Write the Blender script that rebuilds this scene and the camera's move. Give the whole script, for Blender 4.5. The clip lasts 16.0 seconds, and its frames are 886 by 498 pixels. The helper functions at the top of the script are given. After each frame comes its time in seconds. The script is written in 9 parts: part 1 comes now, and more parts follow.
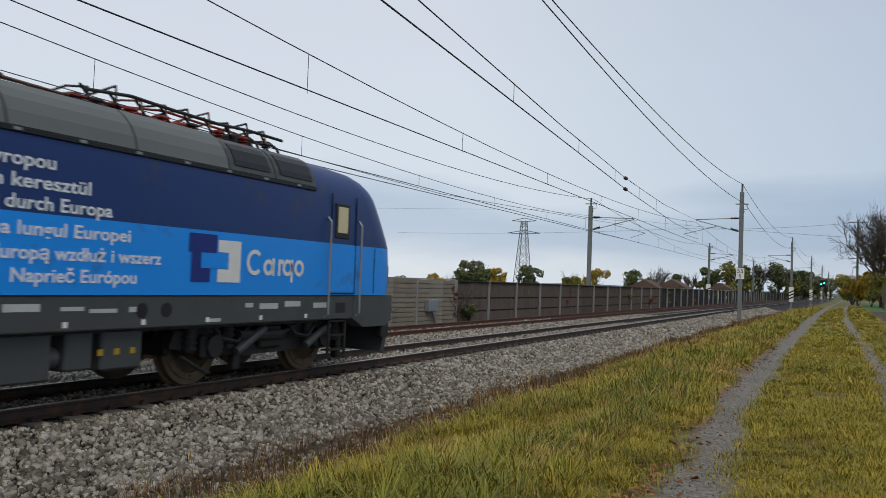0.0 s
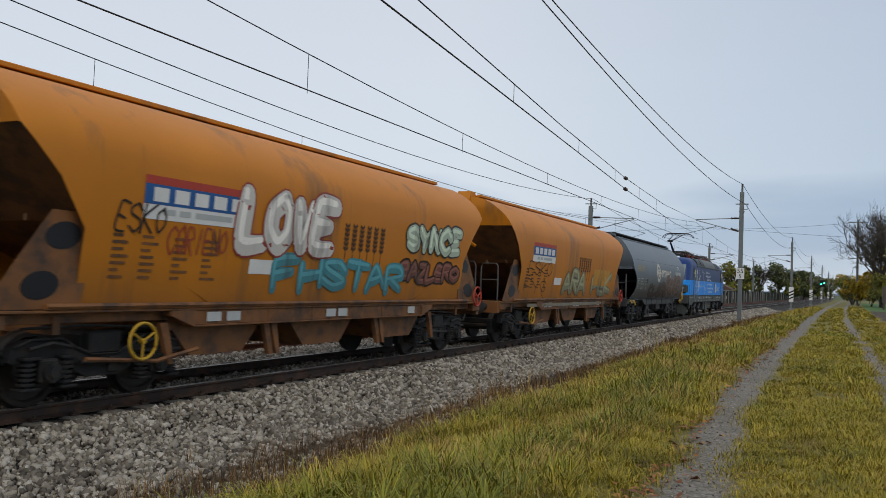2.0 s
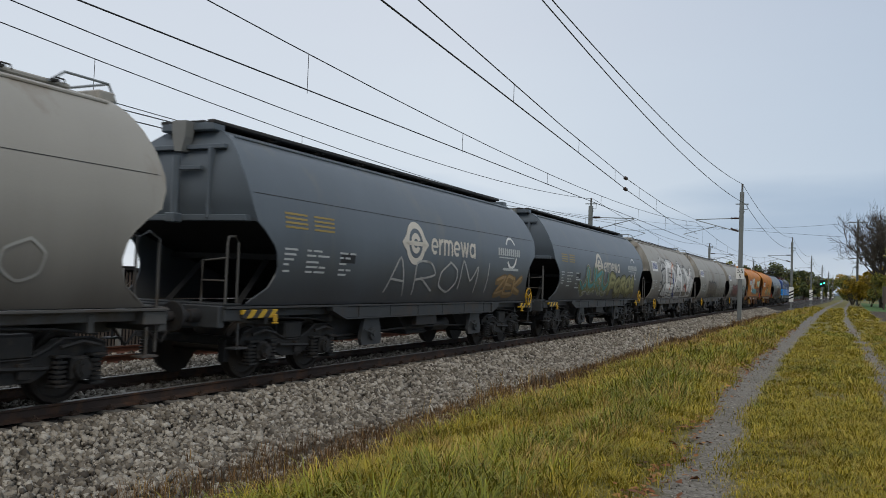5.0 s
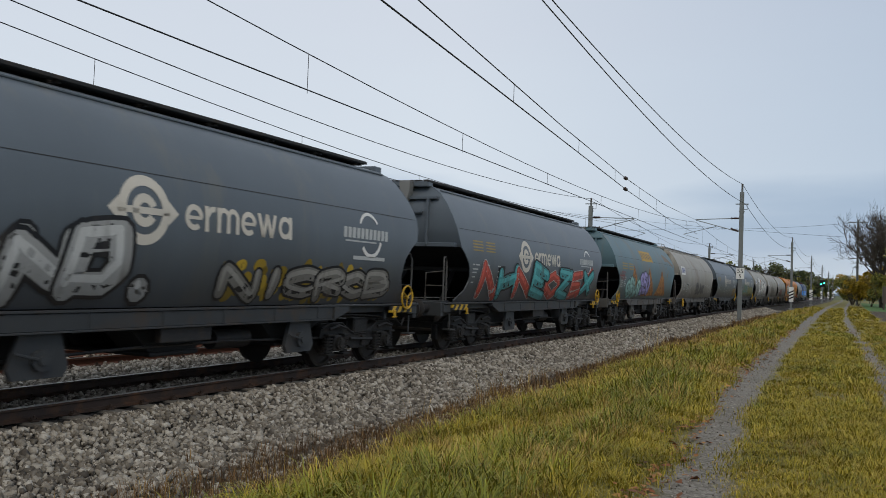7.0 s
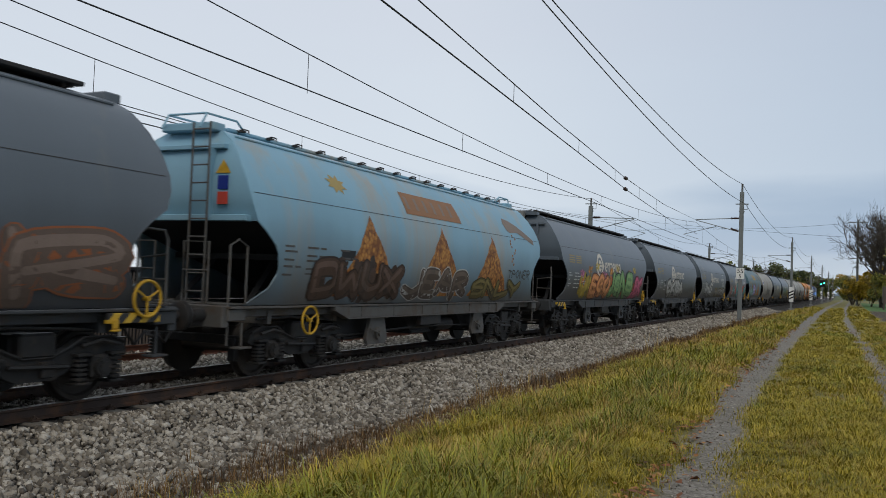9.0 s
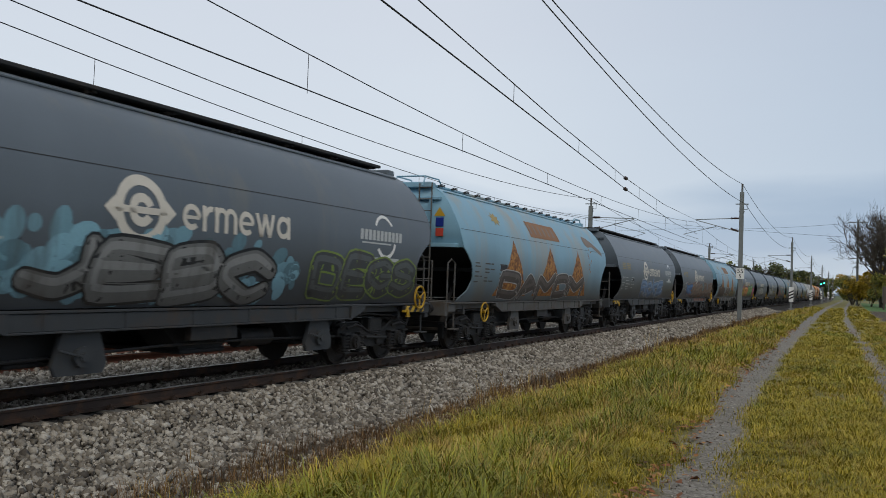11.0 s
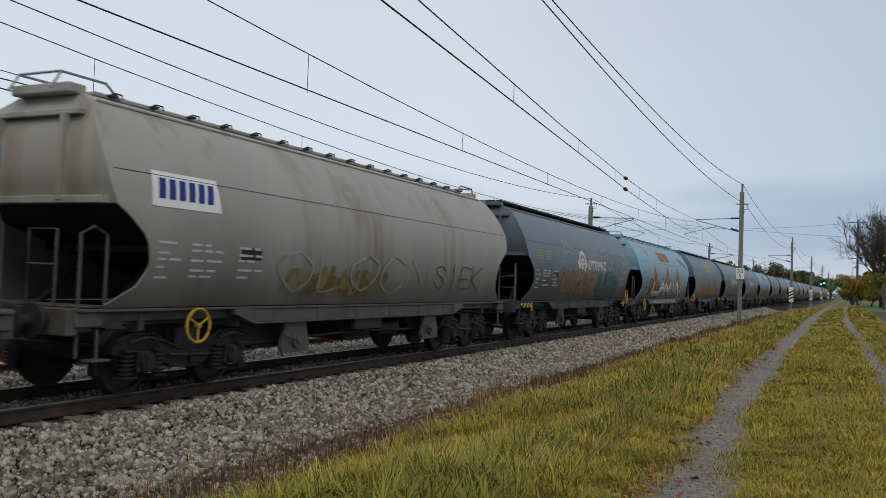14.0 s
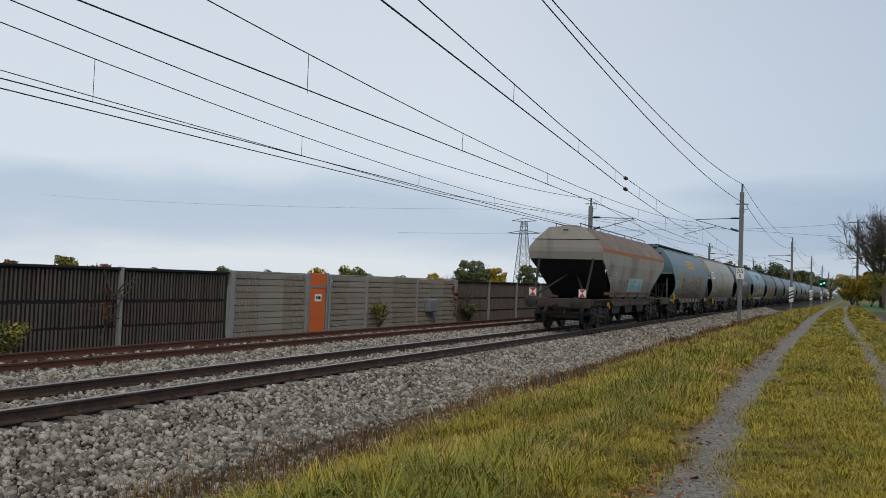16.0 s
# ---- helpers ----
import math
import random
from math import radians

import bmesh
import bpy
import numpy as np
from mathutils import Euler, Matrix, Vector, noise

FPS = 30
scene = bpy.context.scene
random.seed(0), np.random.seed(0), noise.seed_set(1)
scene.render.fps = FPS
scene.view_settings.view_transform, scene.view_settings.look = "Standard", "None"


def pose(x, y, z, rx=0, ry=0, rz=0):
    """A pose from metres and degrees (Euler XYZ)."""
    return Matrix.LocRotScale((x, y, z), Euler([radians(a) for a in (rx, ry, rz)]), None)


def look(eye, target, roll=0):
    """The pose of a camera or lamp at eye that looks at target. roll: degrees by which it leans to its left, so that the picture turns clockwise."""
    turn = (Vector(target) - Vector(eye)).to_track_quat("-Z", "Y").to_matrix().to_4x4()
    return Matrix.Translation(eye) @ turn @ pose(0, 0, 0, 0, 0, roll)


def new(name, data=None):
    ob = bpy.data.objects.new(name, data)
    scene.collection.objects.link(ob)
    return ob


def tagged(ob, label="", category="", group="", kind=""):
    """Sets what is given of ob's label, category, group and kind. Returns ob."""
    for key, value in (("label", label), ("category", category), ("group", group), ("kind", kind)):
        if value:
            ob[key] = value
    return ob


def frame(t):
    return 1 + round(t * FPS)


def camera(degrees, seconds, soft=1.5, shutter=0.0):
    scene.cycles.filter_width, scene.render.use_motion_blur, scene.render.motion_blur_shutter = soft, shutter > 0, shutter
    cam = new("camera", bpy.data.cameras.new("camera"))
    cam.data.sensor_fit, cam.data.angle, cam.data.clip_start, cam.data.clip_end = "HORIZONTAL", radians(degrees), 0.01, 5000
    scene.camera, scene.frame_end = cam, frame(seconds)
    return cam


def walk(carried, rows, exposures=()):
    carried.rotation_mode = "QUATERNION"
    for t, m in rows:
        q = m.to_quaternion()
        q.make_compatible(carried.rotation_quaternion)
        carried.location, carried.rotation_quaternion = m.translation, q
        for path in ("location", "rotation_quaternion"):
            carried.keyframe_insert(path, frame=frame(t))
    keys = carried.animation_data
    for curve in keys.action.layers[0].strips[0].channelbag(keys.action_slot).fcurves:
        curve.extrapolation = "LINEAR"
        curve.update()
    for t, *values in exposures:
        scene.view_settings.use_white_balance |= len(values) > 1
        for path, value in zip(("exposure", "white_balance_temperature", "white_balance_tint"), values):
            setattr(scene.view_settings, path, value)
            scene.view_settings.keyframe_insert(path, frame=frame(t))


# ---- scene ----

# ---------------------------------------------------------------- camera
EYE = Vector((0.0, 0.0, 1.725))
YAW, PITCH, ROLL = radians(24.989), radians(2.127), 2.107
AIM = EYE + Vector((-math.sin(YAW) * math.cos(PITCH), math.cos(YAW) * math.cos(PITCH), math.sin(PITCH)))
cam = camera(55.106, 16.0, soft=0.55, shutter=0.06)
walk(cam, [(0.0, look(EYE, AIM, ROLL)), (16.0, look(EYE, AIM, ROLL))])

# ---------------------------------------------------------------- world and light
SPEED = 27.4            # metres per second
NEAR, FAR = -9.725, -13.85    # track centres


def overcast_world():
    w = bpy.data.worlds.new("overcast")
    scene.world = w
    w.use_nodes = True
    nt = w.node_tree
    nt.nodes.clear()
    N = nt.nodes.new
    out, bg = N("ShaderNodeOutputWorld"), N("ShaderNodeBackground")
    sky = N("ShaderNodeTexSky")
    sky.sky_type, sky.sun_disc, sky.sun_elevation, sky.sun_rotation = "NISHITA", False, radians(32), radians(215)
    co, mp, noi = N("ShaderNodeTexCoord"), N("ShaderNodeMapping"), N("ShaderNodeTexNoise")
    mp.inputs["Scale"].default_value = (1.2, 1.2, 5.5)
    noi.inputs["Scale"].default_value, noi.inputs["Detail"].default_value, noi.inputs["Roughness"].default_value = 1.6, 5, 0.5
    sep = N("ShaderNodeSeparateXYZ")
    ramp = N("ShaderNodeValToRGB")       # cloud deck by height above the horizon
    e = ramp.color_ramp.elements
    e[0].position, e[0].color = 0.0, (0.70, 0.76, 0.83, 1)
    e[1].position, e[1].color = 0.6, (0.60, 0.665, 0.76, 1)
    for p_, c in ((0.045, (0.50, 0.59, 0.72, 1)), (0.09, (0.47, 0.57, 0.705, 1)), (0.14, (0.66, 0.735, 0.83, 1)), (0.3, (0.64, 0.70, 0.80, 1))):
        k = e.new(p_)
        k.color = c
    add, sub = N("ShaderNodeMath"), N("ShaderNodeMath")
    sub.operation, sub.inputs[1].default_value = "MULTIPLY_ADD", 0.22
    sub.inputs[2].default_value = -0.11
    shade = N("ShaderNodeValToRGB")      # brighter towards the west, greyer towards the east
    shade.color_ramp.elements[0].position, shade.color_ramp.elements[0].color = 0.3, (1.05, 1.04, 1.02, 1)
    shade.color_ramp.elements[1].position, shade.color_ramp.elements[1].color = 0.55, (0.76, 0.81, 0.86, 1)
    mx, mix = N("ShaderNodeMix"), N("ShaderNodeMix")
    mx.data_type = mix.data_type = "RGBA"
    mx.blend_type = "MULTIPLY"
    mx.inputs["Factor"].default_value = 1.0
    mix.inputs["Factor"].default_value = 0.94
    x01 = N("ShaderNodeMath")
    x01.operation, x01.inputs[1].default_value, x01.inputs[2].default_value = "MULTIPLY_ADD", 0.5, 0.5
    L = nt.links.new
    L(co.outputs["Generated"], mp.inputs["Vector"])
    L(mp.outputs["Vector"], noi.inputs["Vector"])
    L(co.outputs["Generated"], sep.inputs["Vector"])
    L(noi.outputs["Fac"], sub.inputs[0])
    L(sep.outputs["Z"], add.inputs[0])
    L(sub.outputs[0], add.inputs[1])
    L(add.outputs[0], ramp.inputs["Fac"])
    L(sep.outputs["X"], x01.inputs[0])
    L(x01.outputs[0], shade.inputs["Fac"])
    L(ramp.outputs["Color"], mx.inputs["A"])
    L(shade.outputs["Color"], mx.inputs["B"])
    scale = N("ShaderNodeMix")
    scale.data_type, scale.blend_type = "RGBA", "MULTIPLY"
    scale.inputs["Factor"].default_value, scale.inputs["B"].default_value = 1.0, (0.08, 0.08, 0.08, 1)
    L(sky.outputs["Color"], scale.inputs["A"])
    L(scale.outputs["Result"], mix.inputs["A"])
    L(mx.outputs["Result"], mix.inputs["B"])
    L(mix.outputs["Result"], bg.inputs["Color"])
    bg.inputs["Strength"].default_value = 1.0
    L(bg.outputs[0], out.inputs["Surface"])


overcast_world()
sun = new("sun", bpy.data.lights.new("sun", "SUN"))
sun.data.energy, sun.data.angle, sun.data.color = 1.2, radians(30), (1.0, 0.90, 0.74)
sun.matrix_world = look((20, -30, 40), (0, 0, 0))
scene.view_settings.exposure = 0.0

# ---------------------------------------------------------------- materials


def material(name, color, rough=0.6, metal=0.0, var=0.15, scale=3.0, fine=40.0, bump=0.1, dirt=None, streak=False, rnd=0.0, grad=None):
    """Procedural surface: base colour with broad blotches and fine grain, relief, and optional dirt."""
    m = bpy.data.materials.new(name)
    m.use_nodes = True
    nt = m.node_tree
    b = nt.nodes["Principled BSDF"]
    N, L = nt.nodes.new, nt.links.new
    b.inputs["Roughness"].default_value, b.inputs["Metallic"].default_value = rough, metal
    b.inputs["Specular IOR Level"].default_value = 0.28
    co, mp = N("ShaderNodeTexCoord"), N("ShaderNodeMapping")
    L(co.outputs["Object"], mp.inputs["Vector"])
    big, small = N("ShaderNodeTexNoise"), N("ShaderNodeTexNoise")
    big.inputs["Scale"].default_value, big.inputs["Detail"].default_value = scale, 4
    small.inputs["Scale"].default_value, small.inputs["Detail"].default_value = fine, 3
    if streak:
        mp.inputs["Scale"].default_value = (1.0, 1.0, 0.12)
    L(mp.outputs["Vector"], big.inputs["Vector"])
    L(co.outputs["Object"], small.inputs["Vector"])
    hsv = N("ShaderNodeHueSaturation")
    hsv.inputs["Color"].default_value = (*color, 1)
    mul, val = N("ShaderNodeMath"), N("ShaderNodeMath")
    mul.operation, mul.inputs[1].default_value, mul.inputs[2].default_value = "MULTIPLY_ADD", 2 * var, 1 - var
    L(big.outputs["Fac"], mul.inputs[0])
    val.operation, val.inputs[1].default_value = "MULTIPLY_ADD", var
    L(small.outputs["Fac"], val.inputs[0])
    off = N("ShaderNodeMath")
    off.operation, off.inputs[1].default_value = "SUBTRACT", var * 0.5
    L(mul.outputs[0], off.inputs[0])
    L(off.outputs[0], val.inputs[2])
    last = val
    if rnd:
        oi, rm = N("ShaderNodeObjectInfo"), N("ShaderNodeMath")
        rm.operation, rm.inputs[1].default_value = "MULTIPLY_ADD", rnd
        L(oi.outputs["Random"], rm.inputs[0])
        L(val.outputs[0], rm.inputs[2])
        last = rm
    L(last.outputs[0], hsv.inputs["Value"])
    col = hsv.outputs["Color"]
    if dirt:
        dcol, amount, dscale = dirt
        dn, dr, mix = N("ShaderNodeTexNoise"), N("ShaderNodeValToRGB"), N("ShaderNodeMix")
        dn.inputs["Scale"].default_value, dn.inputs["Detail"].default_value, dn.inputs["Roughness"].default_value = dscale, 6, 0.65
        L(mp.outputs["Vector"], dn.inputs["Vector"])
        dr.color_ramp.elements[0].position, dr.color_ramp.elements[1].position = 0.62 - amount * 0.4, 0.8 - amount * 0.3
        L(dn.outputs["Fac"], dr.inputs["Fac"])
        mix.data_type = "RGBA"
        mix.inputs["B"].default_value = (*dcol, 1)
        L(dr.outputs["Color"], mix.inputs["Factor"])
        L(col, mix.inputs["A"])
        col = mix.outputs["Result"]
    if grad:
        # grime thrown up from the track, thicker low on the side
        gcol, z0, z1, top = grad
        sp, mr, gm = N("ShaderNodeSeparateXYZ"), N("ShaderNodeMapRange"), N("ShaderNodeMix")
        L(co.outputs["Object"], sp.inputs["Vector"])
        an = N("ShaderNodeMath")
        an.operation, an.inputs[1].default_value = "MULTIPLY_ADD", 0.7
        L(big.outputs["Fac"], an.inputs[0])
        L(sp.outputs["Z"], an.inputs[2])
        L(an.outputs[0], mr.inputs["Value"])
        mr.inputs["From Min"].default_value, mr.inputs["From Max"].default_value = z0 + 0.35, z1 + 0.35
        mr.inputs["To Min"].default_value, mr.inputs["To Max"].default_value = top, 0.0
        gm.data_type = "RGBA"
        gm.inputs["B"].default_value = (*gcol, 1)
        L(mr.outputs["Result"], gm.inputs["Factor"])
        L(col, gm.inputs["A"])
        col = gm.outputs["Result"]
    L(col, b.inputs["Base Color"])
    if bump:
        bp = N("ShaderNodeBump")
        bp.inputs["Strength"].default_value, bp.inputs["Distance"].default_value = bump, 0.02
        L(small.outputs["Fac"], bp.inputs["Height"])
        L(bp.outputs["Normal"], b.inputs["Normal"])
    return m


GRIME = (0.055, 0.043, 0.034)
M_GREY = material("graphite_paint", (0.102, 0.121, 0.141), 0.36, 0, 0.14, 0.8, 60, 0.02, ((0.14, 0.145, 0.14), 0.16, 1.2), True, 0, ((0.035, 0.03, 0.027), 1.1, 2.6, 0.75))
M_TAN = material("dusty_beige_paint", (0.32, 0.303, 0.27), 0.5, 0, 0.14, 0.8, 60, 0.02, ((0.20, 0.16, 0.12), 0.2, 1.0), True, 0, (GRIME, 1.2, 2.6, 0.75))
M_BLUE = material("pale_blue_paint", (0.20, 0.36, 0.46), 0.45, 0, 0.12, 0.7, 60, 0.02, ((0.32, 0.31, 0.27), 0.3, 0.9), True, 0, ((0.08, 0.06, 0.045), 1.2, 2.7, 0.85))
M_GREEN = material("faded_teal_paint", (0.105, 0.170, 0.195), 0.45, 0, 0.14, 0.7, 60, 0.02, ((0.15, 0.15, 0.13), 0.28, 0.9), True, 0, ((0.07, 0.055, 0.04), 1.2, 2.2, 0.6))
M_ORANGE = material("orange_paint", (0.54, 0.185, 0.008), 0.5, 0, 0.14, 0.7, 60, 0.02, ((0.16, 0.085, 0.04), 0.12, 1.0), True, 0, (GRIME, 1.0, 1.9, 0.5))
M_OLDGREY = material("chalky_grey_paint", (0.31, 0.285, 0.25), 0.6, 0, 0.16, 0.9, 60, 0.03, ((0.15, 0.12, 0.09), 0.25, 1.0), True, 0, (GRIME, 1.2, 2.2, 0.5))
M_BROWNROOF = material("rusty_brown_roof_paint", (0.17, 0.115, 0.085), 0.65, 0, 0.2, 1.2, 50, 0.05, ((0.25, 0.21, 0.17), 0.3, 1.0))
M_FRAME = material("dark_grimy_steel", (0.026, 0.025, 0.025), 0.6, 0.0, 0.3, 3, 60, 0.1, ((0.05, 0.036, 0.027), 0.3, 3))
M_FRAMEGREY = material("grey_sill_steel", (0.085, 0.082, 0.077), 0.55, 0.0, 0.25, 2, 60, 0.06, ((0.07, 0.05, 0.035), 0.35, 2.5))
M_BROWNFRAME = material("brown_orange_sill_steel", (0.20, 0.085, 0.03), 0.6, 0.0, 0.3, 2, 60, 0.06, ((0.06, 0.04, 0.03), 0.4, 2.5))
M_BOGIE = material("oily_bogie_steel", (0.016, 0.0155, 0.015), 0.55, 0.0, 0.35, 5, 80, 0.15, ((0.045, 0.034, 0.026), 0.22, 6))
M_WHEEL = material("brown_wheel_steel", (0.03, 0.025, 0.021), 0.55, 0.1, 0.25, 5, 80, 0.1)
# shade beneath the tanks is put into this hopper steel colour
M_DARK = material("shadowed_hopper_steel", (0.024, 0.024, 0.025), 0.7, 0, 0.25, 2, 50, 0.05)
M_YELLOW = material("yellow_paint", (0.44, 0.26, 0.02), 0.5, 0, 0.15, 4, 60, 0.03)
M_RED = material("red_paint", (0.42, 0.05, 0.03), 0.5, 0, 0.15, 4, 60, 0.03)
M_WHITE = material("white_paint", (0.74, 0.73, 0.70), 0.5, 0, 0.1, 3, 60, 0.02)
M_CREAM = material("cream_lettering", (0.62, 0.57, 0.49), 0.5, 0, 0.12, 3, 60, 0.02)
M_PALE = material("pale_grey_lettering", (0.46, 0.47, 0.46), 0.5, 0, 0.15, 3, 60, 0.02)
M_OCHRE = material("ochre_lettering", (0.33, 0.24, 0.075), 0.5, 0, 0.15, 3, 60, 0.02)
M_BLACK = material("black_paint", (0.012, 0.012, 0.014), 0.45, 0, 0.2, 3, 60, 0.02)
M_NAVY = material("navy_paint", (0.007, 0.032, 0.145), 0.4, 0, 0.06, 1, 60, 0.01, ((0.05, 0.05, 0.06), 0.05, 1.5))
M_AZURE = material("azure_paint", (0.006, 0.27, 0.85), 0.4, 0, 0.06, 1, 60, 0.01, ((0.05, 0.10, 0.20), 0.05, 1.5))
M_ROOFGREY = material("grey_roof_paint", (0.12, 0.13, 0.125), 0.5, 0, 0.12, 1, 60, 0.02)
M_LOCOFRAME = material("slate_grey_paint", (0.06, 0.066, 0.066), 0.45, 0, 0.15, 1.5, 60, 0.03, ((0.05, 0.04, 0.03), 0.2, 2))
M_LOGOBLUE = material("deep_blue_lettering", (0.01, 0.025, 0.19), 0.4, 0, 0.05, 2, 60, 0.0)
M_BLIND = material("cream_window_blind", (0.62, 0.55, 0.36), 0.6, 0, 0.06, 3, 60, 0.02)
M_RUSTRED = material("oxide_red_paint", (0.25, 0.035, 0.02), 0.55, 0, 0.2, 4, 60, 0.05)
M_COPPER = material("dull_roof_copper", (0.16, 0.09, 0.05), 0.5, 0.4, 0.2, 6, 60, 0.05)
M_RAIL = material("brown_rail_steel", (0.05, 0.034, 0.027), 0.65, 0.1, 0.25, 2, 70, 0.1, ((0.11, 0.055, 0.03), 0.3, 3))
M_RUSTRAIL = material("rusty_rail_steel", (0.105, 0.042, 0.026), 0.75, 0.0, 0.25, 2, 70, 0.1)
M_RAILTOP = material("worn_rail_head", (0.30, 0.28, 0.26), 0.42, 0.8, 0.1, 2, 60, 0.02)
M_SLEEPER = material("weathered_sleeper", (0.16, 0.145, 0.125), 0.85, 0, 0.25, 2, 40, 0.3)
M_CLIP = material("rusty_clip_steel", (0.06, 0.04, 0.03), 0.7, 0.2, 0.3, 8, 60, 0.2)
M_GALV = material("galvanised_steel", (0.25, 0.27, 0.28), 0.5, 0.4, 0.2, 2, 40, 0.05)
M_MASTGREY = material("grey_mast_paint", (0.17, 0.18, 0.175), 0.55, 0.1, 0.2, 2, 40, 0.05)
M_WIRE = material("dark_contact_wire", (0.035, 0.034, 0.036), 0.5, 0.3, 0.2, 5, 60, 0.0)
M_INSUL = material("brown_insulator_glaze", (0.06, 0.035, 0.028), 0.2, 0, 0.1, 5, 60, 0.0)
M_WOOD = material("weathered_brown_fence_wood", (0.085, 0.066, 0.055), 0.85, 0, 0.4, 1.5, 40, 0.3, ((0.14, 0.125, 0.115), 0.3, 2), True, 0.5)
M_CONC = material("warm_grey_concrete", (0.245, 0.215, 0.175), 0.9, 0, 0.25, 1.2, 50, 0.2, ((0.15, 0.14, 0.11), 0.12, 1.5), True, 0.15)
M_CONCPOST = material("light_grey_post_concrete", (0.25, 0.245, 0.235), 0.85, 0, 0.15, 2, 50, 0.15)
M_DOOR = material("orange_door_paint", (0.60, 0.13, 0.035), 0.5, 0, 0.1, 2, 50, 0.03)
M_BARK = material("grey_brown_bark", (0.075, 0.062, 0.05), 0.9, 0, 0.3, 4, 40, 0.4)
M_GLASS = bpy.data.materials.new("tinted_glass")
M_GLASS.use_nodes = True
_b = M_GLASS.node_tree.nodes["Principled BSDF"]
_b.inputs["Base Color"].default_value, _b.inputs["Roughness"].default_value = (0.015, 0.018, 0.02, 1), 0.05


def glow(name, color, power):
    m = bpy.data.materials.new(name)
    m.use_nodes = True
    b = m.node_tree.nodes["Principled BSDF"]
    b.inputs["Base Color"].default_value = (*color, 1)
    b.inputs["Emission Color"].default_value, b.inputs["Emission Strength"].default_value = (*color, 1), power
    return m


def island_material(name, stops, rough=0.8, bump=0.15, fine=30.0, blotch=1.3):
    """For stuff joined in one mesh: each piece takes its own tone from a ramp, with grain."""
    m = bpy.data.materials.new(name)
    m.use_nodes = True
    nt = m.node_tree
    b = nt.nodes["Principled BSDF"]
    N, L = nt.nodes.new, nt.links.new
    geo, ramp, no, mix = N("ShaderNodeNewGeometry"), N("ShaderNodeValToRGB"), N("ShaderNodeTexNoise"), N("ShaderNodeMix")
    e = ramp.color_ramp.elements
    e[0].position, e[0].color = stops[0][0], (*stops[0][1], 1)
    e[1].position, e[1].color = stops[-1][0], (*stops[-1][1], 1)
    for p_, c in stops[1:-1]:
        e.new(p_).color = (*c, 1)
    co = N("ShaderNodeTexCoord")
    L(co.outputs["Object"], no.inputs["Vector"])
    no.inputs["Scale"].default_value, no.inputs["Detail"].default_value = fine, 4
    big = N("ShaderNodeTexNoise")
    big.inputs["Scale"].default_value, big.inputs["Detail"].default_value = 0.9, 4
    L(co.outputs["Object"], big.inputs["Vector"])
    ma = N("ShaderNodeMath")
    ma.operation, ma.inputs[1].default_value = "MULTIPLY_ADD", 0.75
    bb = N("ShaderNodeMath")
    bb.operation, bb.inputs[1].default_value, bb.inputs[2].default_value = "MULTIPLY_ADD", blotch, -0.4 * blotch
    L(big.outputs["Fac"], bb.inputs[0])
    L(geo.outputs["Random Per Island"], ma.inputs[0])
    L(bb.outputs[0], ma.inputs[2])
    L(ma.outputs[0], ramp.inputs["Fac"])
    mix.data_type, mix.blend_type = "RGBA", "MULTIPLY"
    mix.inputs["Factor"].default_value = 0.5
    L(ramp.outputs["Color"], mix.inputs["A"])
    L(no.outputs["Color"], mix.inputs["B"])
    hs = N("ShaderNodeHueSaturation")
    hs.inputs["Saturation"].default_value, hs.inputs["Value"].default_value = 1.05, 1.35
    L(mix.outputs["Result"], hs.inputs["Color"])
    grey = N("ShaderNodeMix")
    grey.data_type, grey.blend_type = "RGBA", "MULTIPLY"
    L(no.outputs["Fac"], mix.inputs["B"])
    L(hs.outputs["Color"], b.inputs["Base Color"])
    b.inputs["Roughness"].default_value = rough
    if bump:
        bp = N("ShaderNodeBump")
        bp.inputs["Strength"].default_value, bp.inputs["Distance"].default_value = bump, 0.01
        L(no.outputs["Fac"], bp.inputs["Height"])
        L(bp.outputs["Normal"], b.inputs["Normal"])
    return m


M_STONE = island_material("crushed_stone", [(0.0, (0.06, 0.05, 0.04)), (0.3, (0.175, 0.152, 0.122)), (0.6, (0.31, 0.28, 0.235)), (0.85, (0.47, 0.435, 0.38)), (1.0, (0.68, 0.645, 0.585))], 0.9, 0.3, 60, 0.3)
M_GRASS = island_material("autumn_grass_blades", [(0.0, (0.095, 0.088, 0.008)), (0.35, (0.215, 0.18, 0.014)), (0.7, (0.355, 0.275, 0.028)), (1.0, (0.48, 0.365, 0.08))], 0.7, 0, 6)
M_LUSH = island_material("fresh_grass_blades", [(0.0, (0.065, 0.08, 0.006)), (0.5, (0.17, 0.18, 0.012)), (1.0, (0.34, 0.31, 0.035))], 0.65, 0, 6)
M_DRY = island_material("dry_straw_blades", [(0.0, (0.19, 0.115, 0.038)), (0.5, (0.37, 0.245, 0.068)), (1.0, (0.55, 0.40, 0.15))], 0.8, 0, 6)
M_WEED = island_material("brown_dead_weeds", [(0.0, (0.05, 0.027, 0.012)), (0.6, (0.14, 0.075, 0.03)), (1.0, (0.27, 0.17, 0.06))], 0.85, 0, 6)
M_LEAFY = island_material("yellow_green_autumn_leaves", [(0.0, (0.06, 0.08, 0.016)), (0.5, (0.15, 0.155, 0.03)), (1.0, (0.33, 0.26, 0.05))], 0.75, 0, 6)
